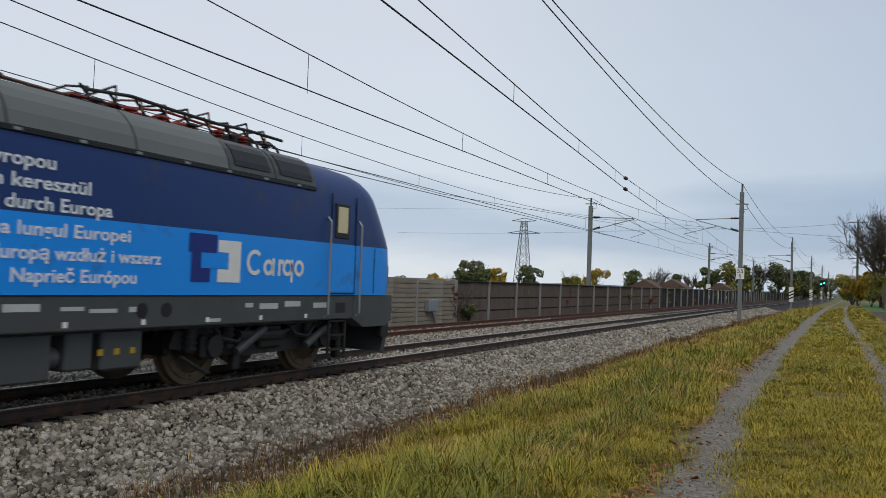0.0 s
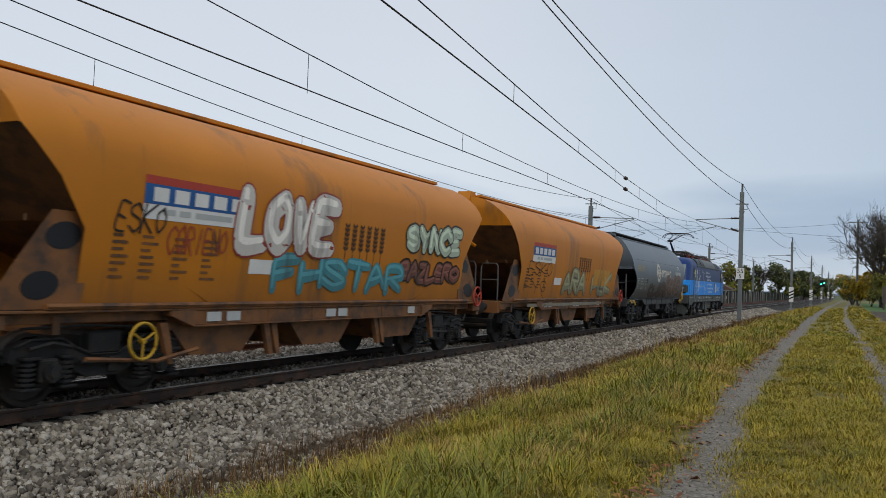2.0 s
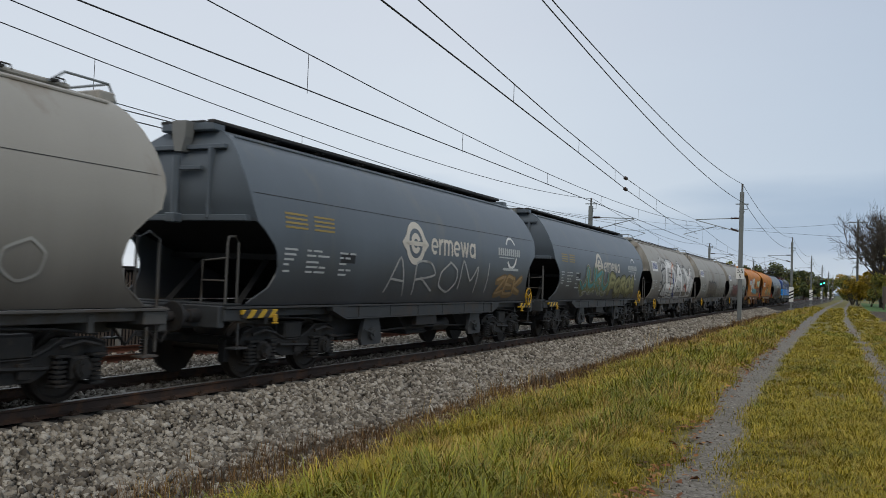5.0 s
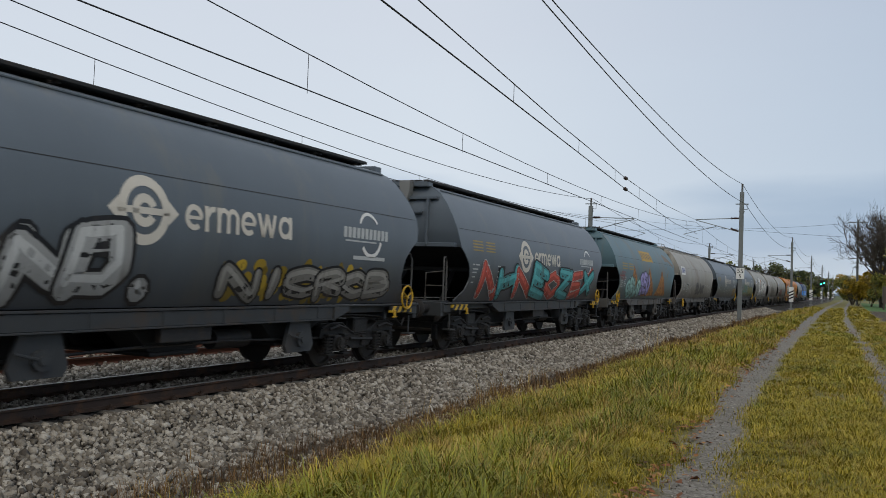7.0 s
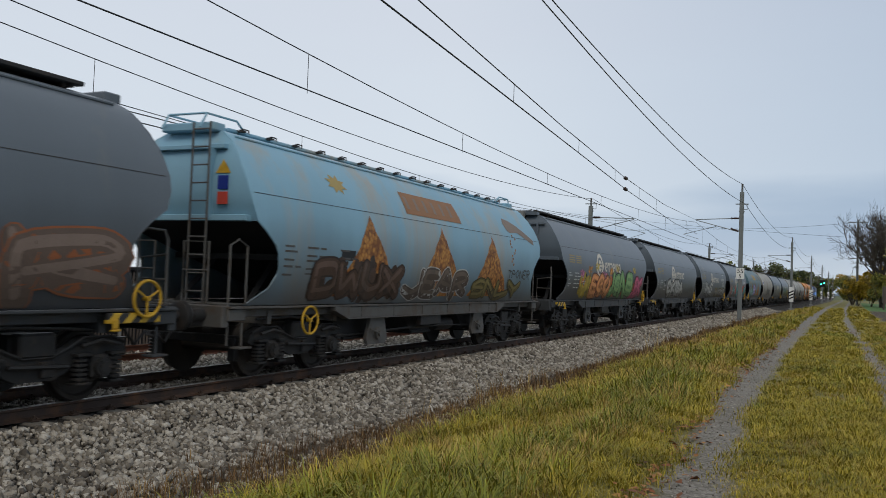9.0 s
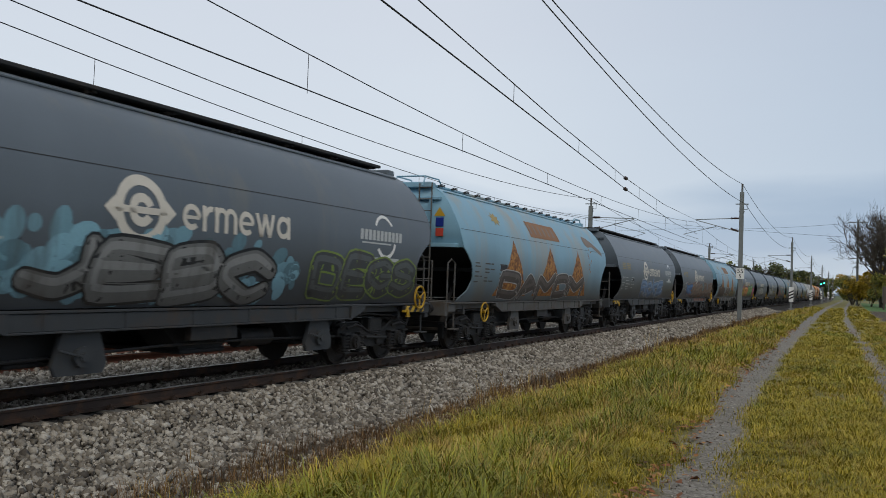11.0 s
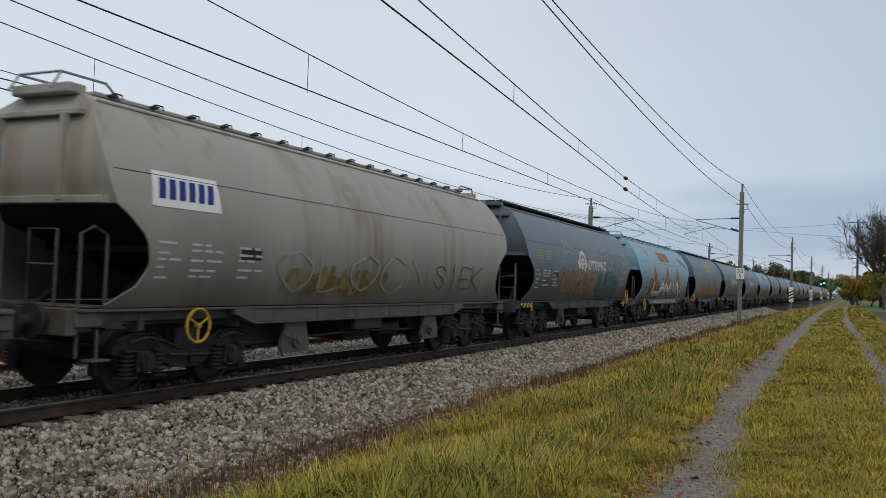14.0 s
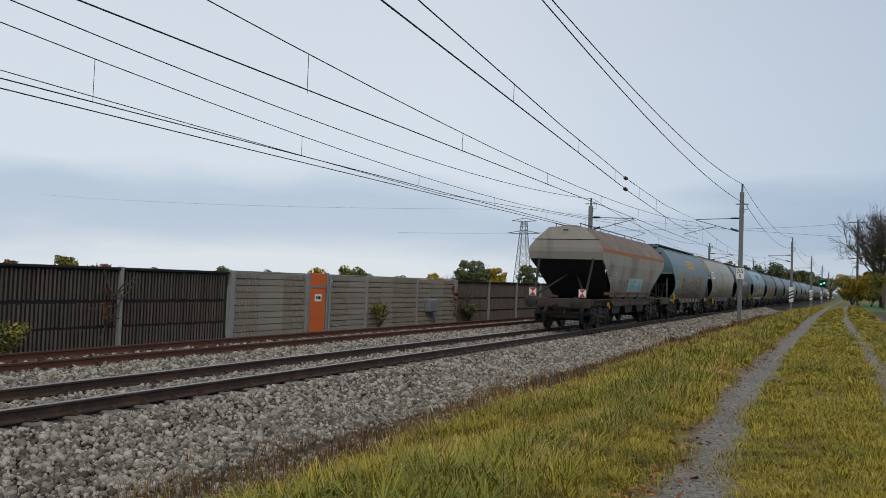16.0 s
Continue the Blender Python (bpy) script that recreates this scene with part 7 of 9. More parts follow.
def locomotive():
    w = tagged(empty("locomotive"), "navy and azure electric freight locomotive with raised pantograph", "locomotive")
    k = Kit()
    n = 0
    for z, L, wd in LZ:
        ring = []
        for sx, sy in ((1, 1), (-1, 1), (-1, -1), (1, -1)):
            pl = PLAN if sx * sy > 0 else PLAN[::-1]
            ring += [(sx * a * wd, sy * (L - 0.8 * b), z) for a, b in pl]
        n = len(ring)
        k.v += ring
    for j in range(len(LZ) - 1):
        for i in range(n):
            k.f.append((j * n + i, j * n + (i + 1) % n, (j + 1) * n + (i + 1) % n, (j + 1) * n + i))
            k.mi.append(1 if LZ[j + 1][0] <= 2.33 else 0)
    k.f.append(tuple(range((len(LZ) - 1) * n, len(LZ) * n)))
    k.mi.append(0)
    body = part("body", k, (M_NAVY, M_AZURE), w, smooth=True, angle=28)
    # solebar and aprons
    for s in (-1, 1):
        part("solebar", Kit().box(s * 1.30, s * 1.465, -6.9, 6.9, 0.95, 1.385, 0.02), M_LOCOFRAME, w, "slate grey solebar with white lettering")
        for e in (-1, 1):
            k = Kit().prism([(e * 6.9, 0.95), (e * 7.3, 0.78), (e * 8.2, 0.78), (e * 8.4, 0.98), (e * 8.4, 1.385), (e * 6.9, 1.385)], s * 1.20, s * 1.462, 0)
            part("apron", k, M_LOCOFRAME, w)
    for e in (-1, 1):
        part("buffer_beam", Kit().box(-1.4, 1.4, e * 8.0, e * 8.56, 0.85, 1.385, 0.04), M_LOCOFRAME, w)
        part("rail_guard", Kit().prism([(-1.3, 0.25), (1.3, 0.25), (1.35, 0.55), (1.1, 0.85), (-1.1, 0.85), (-1.35, 0.55)], e * 8.3, e * 8.45, 1), M_LOCOFRAME, w)
    k = Kit().box(-1.3, 1.3, -8.2, 8.2, 0.9, 1.3)
    part("underfloor", k, M_BOGIE, w)
    for y in (-4.75, 4.75):
        b = part("bogie", ME_LOCOBOGIE, None, w)
        b.location = (0, y, 0)
        for d in (-1.5, 1.5):
            q = part("wheelset", ME_LOCOWHEEL, None, b)
            q.location = (0, d, 0)
    for e in (-1, 1):
        for x in (-0.875, 0.875):
            b = part("buffer", ME_BUFFER, None, w)
            b.matrix_basis = pose(x, e * 8.52, 1.06, 0, 0, 0 if e > 0 else 180)
        # windscreen, lower grille and lamps
        k = Kit()
        nose_patch(k, -1.15, 1.15, 2.52, 3.28, e, 0.03, 24, 10)
        part("windscreen", k, M_SCREEN, w, "glossy windscreen with the pale sky reflection put in its colour", smooth=True)
        k = Kit()
        nose_patch(k, -1.44, 1.44, 1.5, 2.02, e, 0.01, 16)
        part("lamp_band", k, M_BLACK, w, smooth=True)
        for i in range(3):
            k = Kit()
            nose_patch(k, -0.72, 0.72, 1.55 + 0.155 * i, 1.665 + 0.155 * i, e, 0.035, 10, 2)
            part("grille_slat", k, M_SLAT, w)
        for s in (-1, 1):
            k = Kit()
            nose_patch(k, s * 0.8, s * 1.38, 1.56, 1.98, e, 0.03, 6, 3)
            lc = part("lamp_cluster", k, M_LOCOFRAME, w)
            for x, z, r in ((s * 1.0, 1.68, 0.085), (s * 1.08, 1.86, 0.10)):
                k = Kit().lathe([(0, r), (e * 0.03, r), (e * 0.01, r * 0.7), (e * 0.01, 0.001)], (x, e * (nose_y(x, z) + 0.02), z), 1, 16)
                part("headlight", k, M_LAMPGLASS, lc)
            k = Kit()
            k.tube([(s * 1.1, e * 8.55, 2.2), (s * 1.1, e * 8.7, 2.1), (s * 1.1, e * 8.7, 1.3)], 0.02, 6)
            part("handrail", k, M_GALV, w)
            k = Kit()
            k.box(s * 1.3, s * 1.45, e * 8.05, e * 8.35, 0.98, 1.28, 0.02)
            k.box(s * 1.3, s * 1.45, e * 8.05, e * 8.35, 0.55, 0.85, 0.02)
            part("step_recess", k, M_BLACK, w)
        k = Kit()
        k.box(-0.5, -0.1, e * 8.63, e * 8.636, 2.12, 2.2)
        k.box(0.0, 0.3, e * 8.63, e * 8.636, 2.12, 2.2)
        part("number_bars", k, M_PALE, w)
    # doors, windows, rails of both cabs on both sides
    for s in (-1, 1):
        for e in (-1, 1):
            a, b = sorted((e * 6.02, e * 6.87))
            x = s * 1.484
            k = Kit()
            for y in (a, b):
                k.box(x - 0.006, x + 0.006, y - 0.012, y + 0.012, 1.42, 3.22)
            k.box(x - 0.006, x + 0.006, a, b, 1.41, 1.435)
            d = part("door", Kit().box(x - 0.003, x + 0.003, a + 0.014, b - 0.014, 1.44, 2.315), M_AZURE, w, "azure and navy cab door")
            part("door_gap", k, M_PANELLINE, d)
            k = Kit().box(x - 0.02, x + 0.012, a + 0.12, a + 0.60, 2.42, 3.06, 0.03)
            win = part("side_window", k, M_BLACK, w, "cab window with a drawn cream blind")
            part("blind", Kit().box(x, x + s * 0.016, a + 0.19, a + 0.53, 2.52, 3.0, 0.03), M_BLIND, win)
            for y in (a - 0.12, b + 0.1):
                k = Kit()
                k.tube([(x, y, 2.78), (x + s * 0.07, y, 2.70), (x + s * 0.07, y, 1.05), (x, y, 1.0)], 0.02, 6)
                part("handrail", k, M_GALV, w)
            k = Kit()
            for i in range(3):
                k.box(s * 1.25, s * 1.42, a + 0.15, b - 0.15, 0.38 + 0.26 * i, 0.41 + 0.26 * i)
            for y in (a + 0.15, b - 0.15):
                k.box(s * 1.38, s * 1.42, y - 0.02, y + 0.02, 0.3, 0.98)
            part("steps", k, M_BOGIE, w)
            part("step_recess", Kit().box(s * 1.44, s * 1.468, a + 0.25, b - 0.25, 1.06, 1.26, 0.01), M_BLACK, w)
            k = Kit().box(x - 0.006, x + 0.004, e * 7.6 - 0.01, e * 7.6 + 0.01, 1.42, 2.3)
            part("panel_gap", k, M_PANELLINE, w)
        # roof fairings
        for y0, y1 in ((-2.3, -0.6), (-0.56, 1.3), (1.34, 3.15)):
            part("roof_fairing", Kit().prism([(s * 1.475, 3.27), (s * 1.43, 3.44), (s * 1.34, 3.60), (s * 1.22, 3.72), (s * 1.08, 3.82), (s * 0.9, 3.82), (s * 1.1, 3.2)], y0, y1, 1), M_ROOFGREY, w)
        for y0, y1 in ((-5.45, -3.9), (-3.86, -2.34), (3.19, 4.3), (4.34, 5.5)):
            part("roof_grille", Kit().prism([(s * 1.47, 3.27), (s * 1.42, 3.44), (s * 1.33, 3.60), (s * 1.21, 3.71), (s * 1.06, 3.78), (s * 0.9, 3.78), (s * 1.1, 3.2)], y0, y1, 1), M_LOCOFRAME, w)
            k = Kit()
            k.prism([(s * 1.462, 3.35), (s * 1.436, 3.44), (s * 1.345, 3.605), (s * 1.25, 3.69), (s * 1.2, 3.66), (s * 1.38, 3.35)], y0 + 0.12, y1 - 0.12, 1)
            part("grille_mesh", k, M_BLACK, w)
        k = Kit()
        k.box(s * 1.40, s * 1.485, -5.4, 5.5, 3.2, 3.262, 0.005)
        part("gutter", k, M_BLACK, w)
        for i in range(12):
            part("roof_clip", Kit().box(s * 1.44, s * 1.492, -5.0 + 0.9 * i, -4.9 + 0.9 * i, 3.215, 3.25), M_GALV, w)
    # roof deck gear
    part("roof_deck", Kit().box(-0.9, 0.9, -5.5, 5.5, 3.55, 3.70, 0.02), M_ROOFGREY, w)
    for y, rr in ((-2.9, 0.10), (-2.3, 0.10), (-1.7, 0.09), (0.0, 0.12), (1.2, 0.1), (1.9, 0.1)):
        k = Kit()
        for i in range(5):
            k.lathe([(-0.02, 0.05), (-0.01, rr), (0.02, rr * 0.7)], (0.35, y, 3.75 + 0.05 * i), 2, 10)
        k.box(0.2, 0.5, y - 0.1, y + 0.1, 3.98, 4.05, 0.02)
        part("roof_insulator", k, M_INSUL, w)
    k = Kit()
    k.tube([(0.35, -3.0, 4.03), (0.4, -1.5, 4.06), (0.35, 0.2, 4.03), (0.3, 2.0, 4.0), (0.2, 3.0, 3.95)], 0.025, 6)
    k.tube([(0.1, -3.0, 3.98), (0.0, -1.0, 4.0), (0.1, 1.0, 3.98)], 0.02, 6)
    part("roof_conductor", k, M_COPPER, w)
    part("roof_box", Kit().box(-0.2, 0.3, 0.3, 0.9, 3.7, 4.02, 0.06), M_CREAM, w)
    part("roof_equipment", Kit().box(-0.4, 0.5, -2.2, -1.2, 3.7, 3.88, 0.03).box(-0.5, 0.4, -4.4, -3.4, 3.7, 3.83, 0.03), M_BLACK, w)
    part("antenna", Kit().cyl((0.4, -7.3, 3.7), (0.4, -7.3, 3.9), 0.05, 10).cyl((0.4, 6.9, 3.7), (0.4, 6.9, 3.84), 0.05, 10), M_BLACK, w)
    roof_gear(w, 1.0, 5.3, 5)
    roof_gear(w, -5.6, -1.6, 6)
    pantograph(w, -5.6, 1, True)
    pantograph(w, 2.2, 1, False)
    # painted markings
    k = Kit()
    rnd = random.Random(12)
    nodes = [((-6.1, 3.1), (-5.4, 1.42)), ((-4.6, 3.1), (-4.5, 1.45)), ((-3.1, 3.05), (-2.0, 1.42)), ((-6.2, 2.0), (-3.6, 1.9)), ((-3.6, 2.9), (-2.2, 2.85)), ((-5.6, 2.5), (-4.4, 2.0)), ((-3.8, 2.1), (-1.5, 1.8)), ((-2.2, 2.85), (-2.4, 1.5)), ((-6.1, 1.5), (-5.1, 1.75)), ((-1.9, 1.8), (-1.35, 1.42))]
    for a, b in nodes:
        m = 14
        pts = [(a[0] + (b[0] - a[0]) * i / m + rnd.uniform(-0.09, 0.09), a[1] + (b[1] - a[1]) * i / m + rnd.uniform(-0.06, 0.06)) for i in range(m + 1)]
        strip(k, pts, 0.014)
    part("painted_map", k, M_WHITE, w, "white outline map painted on the side")
    k = Kit()
    strip(k, [(-4.6, 1.45), (-5.0, 2.1), (-5.5, 2.85)], 0.05)
    strip(k, [(-4.95, 2.1), (-4.7, 2.4), (-4.35, 2.55)], 0.04)
    for y, z, a in ((-5.52, 2.9, 115), (-4.3, 2.58, 25)):
        pts = [(y + 0.2 * math.cos(radians(a + d)), z + 0.2 * math.sin(radians(a + d))) for d in (0, 130, 230)]
        k.add([(1.489, p_, q_) for p_, q_ in pts], [(0, 1, 2)])
    part("painted_arrows", k, M_WHITE, w)
    for body_, y, z, wd in (("Napříč Evropou", -0.85, 2.84, 1.85), ("Európán keresztül", -0.5, 2.60, 2.2), ("Quer durch Europa", -0.15, 2.36, 2.2), ("de-a lungul Europei", 0.15, 2.07, 2.25), ("Europą wzdłuż i wszerz", 0.55, 1.80, 2.55), ("Naprieč Európou", 0.48, 1.54, 1.85)):
        me = text_mesh(body_, 0.225, 0, 0, 0.004)
        ext = max(v.co.y for v in me.vertices) - min(v.co.y for v in me.vertices)
        for v in me.vertices:
            v.co = (1.489, y + v.co.y * wd / ext, z + v.co.z)
        me.materials.clear()
        me.materials.append(M_LETTER)
        part("slogan", me, None, w, "white slogan lettering")
    k = Kit()
    X = 1.489
    for y0, y1, z0, z1 in ((2.42, 2.82, 1.58, 2.0), (2.36, 2.95, 2.0, 2.27)):
        k.add([(X, y0, z0), (X, y1, z0), (X, y1, z1), (X, y0, z1)], [(0, 1, 2, 3)])
    part("logo_block", k, M_LOGOBLUE, w)
    k = Kit()
    for y0, y1, z0, z1 in ((2.62, 3.22, 1.78, 2.0),):
        k.add([(X + 0.002, y0, z0), (X + 0.002, y1, z0), (X + 0.002, y1, z1), (X + 0.002, y0, z1)], [(0, 1, 2, 3)])
    part("logo_block", k, M_AZURE, w)
    k = Kit()
    for y0, y1, z0, z1 in ((3.22, 3.5, 1.58, 2.2), (2.98, 3.22, 1.58, 1.77), (2.98, 3.22, 2.02, 2.2)):
        k.add([(X + 0.001, y0, z0), (X + 0.001, y1, z0), (X + 0.001, y1, z1), (X + 0.001, y0, z1)], [(0, 1, 2, 3)])
    part("logo_block", k, M_WHITE, w)
    k = Kit()
    for y, r in ((3.85, 0.2), (4.2, 0.13), (4.72, 0.14), (5.05, 0.14)):
        gap = (45, 315) if r > 0.15 else (0, 360)
        for q in ring_poly(y, 1.70 + r, r - 0.065, r, gap[0], gap[1], 18):
            k.add([(X, a, b) for a, b in q], [(0, 1, 2, 3)])
    for y0, y1, z0, z1 in ((4.30, 4.36, 1.7, 1.98), (4.46, 4.52, 1.7, 1.97), (4.52, 4.6, 1.9, 1.97), (4.81, 4.87, 1.6, 1.98)):
        k.add([(X, y0, z0), (X, y1, z0), (X, y1, z1), (X, y0, z1)], [(0, 1, 2, 3)])
    part("word_mark", k, M_WHITE, w)
    k = Kit()
    rnd = random.Random(3)
    y = -7.9
    while y < 6.0:
        l = rnd.uniform(0.08, 0.5)
        zz = rnd.choice((1.0, 1.17, 1.2))
        if rnd.random() < 0.75 and not 6.0 < abs(y) < 7.0:
            hh = rnd.choice((0.05, 0.07, 0.09))
            k.add([(1.469, y, zz), (1.469, y + l, zz), (1.469, y + l, zz + hh), (1.469, y, zz + hh)], [(0, 1, 2, 3)])
        y += l + rnd.uniform(0.06, 0.4)
    part("data_lettering", k, M_PALE, w)
    for y in (1.55, 2.0, -3.0, -6.2):
        part("socket", Kit().cyl((1.45, y, 1.19), (1.473, y, 1.19), 0.10, 14), M_BLACK, w)
    for i in range(11):
        y = -7.2 + 1.25 * i
        part("lifting_mark", Kit().box(1.466, 1.472, y, y + 0.07, 1.0, 1.07), M_WHITE, w)
    for y in (-5.6, -3.7, 3.7, 5.6):
        part("brake_hose", Kit().tube([(1.22, y - 0.5, 0.95), (1.28, y - 0.3, 0.72), (1.26, y + 0.1, 0.66), (1.24, y + 0.4, 0.9)], 0.035, 6), M_BLACK, w)
        part("damper", Kit().cyl((1.24, y + 0.1, 0.5), (1.28, y + 0.75, 0.85), 0.07, 10), M_LOCOFRAME, w)
    # boxes under the floor
    for y0, y1, z0 in ((1.05, 1.75, 0.42), (0.5, 0.92, 0.45), (-1.6, -0.9, 0.4), (-0.6, 0.3, 0.36)):
        part("equipment_box", Kit().box(1.0, 1.32, y0, y1, z0, 0.94, 0.03), M_LOCOFRAME, w)
    part("cooling_pipe", Kit().cyl((1.15, -0.6, 0.62), (1.15, 0.45, 0.62), 0.13, 12).cyl((-1.15, -0.9, 0.62), (-1.15, 0.9, 0.62), 0.2, 12), M_LOCOFRAME, w, smooth=True)
    for y in (0.98, 1.25, 1.52):
        part("label_plate", Kit().box(1.32, 1.326, y, y + 0.09, 0.62, 0.70), M_YELLOW, w)
    return w


M_LETTER = material("white_slogan_paint", (0.74, 0.78, 0.82), 0.5, 0, 0.05, 3, 60, 0)
# pale base colour carries a painted sky reflection besides the real gloss
M_SCREEN = material("sky_coloured_glass", (0.19, 0.225, 0.22), 0.06, 0.0, 0.05, 1, 30, 0)
M_SCREEN.node_tree.nodes["Principled BSDF"].inputs["Specular IOR Level"].default_value = 0.9


def pantograph(w, y, d, up):
    """Single-arm pantograph on a base frame; raised or folded flat."""
    k = Kit()
    for x in (-0.5, 0.5):
        k.tube([(x, y - 0.5, 3.92), (x, y + 0.5, 3.92)], 0.03, 6)
        for yy in (y - 0.45, y + 0.45):
            k.cyl((x, yy, 3.7), (x, yy, 3.92), 0.06, 8)
    k.tube([(-0.5, y, 3.92), (0.5, y, 3.92)], 0.04, 6)
    part("pantograph_base", k, M_RUSTRED if not up else M_BLACK, w)
    k = Kit()
    if up:
        knee, head = Vector((0, y - 1.45, 4.76)), Vector((0, y + 1.45, 5.36))
        k.cyl((0, y, 3.98), knee, 0.065, 8, 0.05)
        k.tube([(0.25, y - 0.8, 3.95), knee], 0.022, 6)
        k.tube([(-0.12, knee.y, knee.z), (-0.3, head.y - 0.1, head.z - 0.05)], 0.03, 6)
        k.tube([(0.12, knee.y, knee.z), (0.3, head.y - 0.1, head.z - 0.05)], 0.03, 6)
        k.tube([(0, knee.y + 0.15, knee.z - 0.05), (0, head.y - 0.15, head.z - 0.12)], 0.018, 6)
        k.box(-0.16, 0.16, knee.y - 0.1, knee.y + 0.1, knee.z - 0.07, knee.z + 0.05, 0.02)
    else:
        head = Vector((0, y + 2.6, 3.98))
        k.tube([(0, y, 3.95), (0, y + 1.6, 3.98)], 0.05, 6)
        k.tube([(-0.15, y + 1.6, 4.0), (-0.3, y + 0.2, 4.02)], 0.03, 6)
        k.tube([(0.15, y + 1.6, 4.0), (0.3, y + 0.2, 4.02)], 0.03, 6)
        k.tube([(-0.3, y - 0.6, 4.0), (-0.2, y + 2.5, 3.98)], 0.03, 6)
        k.tube([(0.3, y - 0.6, 4.0), (0.2, y + 2.5, 3.98)], 0.03, 6)
    part("pantograph_arm", k, M_BLACK if up else M_RUSTRED, w)
    k = Kit()
    for o in (-0.28, 0.28):
        yy = head.y + o
        k.tube([(-0.98, yy, head.z - 0.26), (-0.9, yy, head.z - 0.1), (-0.72, yy, head.z + 0.02), (-0.4, yy, head.z + 0.05), (0.4, yy, head.z + 0.05), (0.72, yy, head.z + 0.02), (0.9, yy, head.z - 0.1), (0.98, yy, head.z - 0.26)], 0.025, 6)
    for x in (-0.5, 0.5):
        k.tube([(x, head.y - 0.28, head.z + 0.03), (x, head.y + 0.28, head.z + 0.03)], 0.02, 6)
    k.tube([(-0.5, head.y, head.z - 0.04), (0.5, head.y, head.z - 0.04)], 0.03, 6)
    part("pantograph_head", k, M_BLACK, w)


def roof_gear(w, y0, y1, seed):
    """Busbars, insulators, springs and struts crowded on the roof deck."""
    rnd = random.Random(seed)
    n = 7
    for i in range(n):
        y = y0 + (y1 - y0) * (i + 0.5) / n
        for x in (0.72, -0.55):
            k = Kit()
            for j in range(4):
                k.lathe([(-0.02, 0.045), (-0.005, 0.085), (0.02, 0.05)], (x, y, 3.74 + 0.055 * j), 2, 10)
            k.box(x - 0.07, x + 0.07, y - 0.09, y + 0.09, 3.93, 3.98, 0.015)
            part("roof_insulator", k, M_RUSTRED if i % 3 else M_INSUL, w)
    for i in range(6):
        x = -0.6 + 0.28 * i
        z = 4.0 + rnd.uniform(-0.05, 0.16)
        pts = [(x + rnd.uniform(-0.08, 0.08), y0 + (y1 - y0) * t / 5, z + rnd.uniform(-0.07, 0.07)) for t in range(6)]
        part("busbar", Kit().tube(pts, rnd.choice((0.02, 0.026, 0.034)), 6), (M_BLACK, M_RUSTRED, M_FRAME)[i % 3], w)
    for i in range(9):
        y = y0 + (y1 - y0) * (i + 0.3) / 9
        k = Kit()
        k.tube([(0.75, y, 3.95), (0.6, y + 0.12, 4.18 + rnd.uniform(-0.05, 0.08)), (0.1, y + 0.2, 4.2), (-0.5, y + 0.1, 4.05)], 0.018, 6)
        k.tube([(0.7, y - 0.1, 4.12), (0.55, y + 0.35, 3.88)], 0.022, 6)
        part("roof_strut", k, (M_BLACK, M_FRAME, M_COPPER)[i % 3], w)
    for i in range(3):
        y = y0 + (y1 - y0) * (i + 0.6) / 3.2
        part("roof_equipment", Kit().box(0.35, 0.7, y - 0.25, y + 0.2, 3.70, 3.92 + 0.05 * i, 0.03), (M_BLACK, M_RUSTRED, M_FRAME)[i], w)


ME_LOCOBOGIE, ME_LOCOWHEEL = loco_bogie(), loco_wheel()

# ---------------------------------------------------------------- sprayed writing on the wagons
SPRAY = {}


def spray(color):
    key = tuple(color)
    if key not in SPRAY:
        SPRAY[key] = material("spray_paint", color, 0.5, 0, 0.28, 1.6, 40, 0.02, ((0.06, 0.05, 0.042), 0.2, 1.6), True, 0, (GRIME, 1.15, 1.9, 0.45))
    return SPRAY[key]


SILVER, PITCHBLACK, OFFWHITE = (0.34, 0.34, 0.33), (0.012, 0.012, 0.014), (0.55, 0.54, 0.51)


# letters as brush strokes on a ten by ten field, one stroke after each semicolon, two digits a point (x is ten)
STROKES = dict(A="00,4x,90;24,74", B="00,0x,7x,85,05,95,80,00", C="98,5x,07,03,50,92", D="00,0x,7x,95,70,00", E="9x,1x,00,90;05,75", F="9x,0x,00;05,75", G="98,5x,07,03,50,93,95,55", H="0x,00;05,95;9x,90", I="5x,50",
               J="9x,93,50,03", K="0x,00;9x,05,90", L="0x,00,90", M="00,0x,54,9x,90", N="00,0x,90,9x", O="5x,07,03,50,93,97,5x", P="00,0x,7x,96,05", Q="5x,07,03,50,93,97,5x;62,x0", R="00,0x,7x,96,05;35,90",
               S="98,5x,08,16,84,92,50,02", T="0x,9x;5x,50", U="0x,03,50,93,9x", V="0x,50,9x", W="0x,20,57,80,9x", X="0x,90;9x,00", Y="0x,55,9x;55,50", Z="0x,9x,00,90")
STROKES.update({"2": "08,5x,97,00,90", "4": "70,7x,03,93", ".": "50,51"})


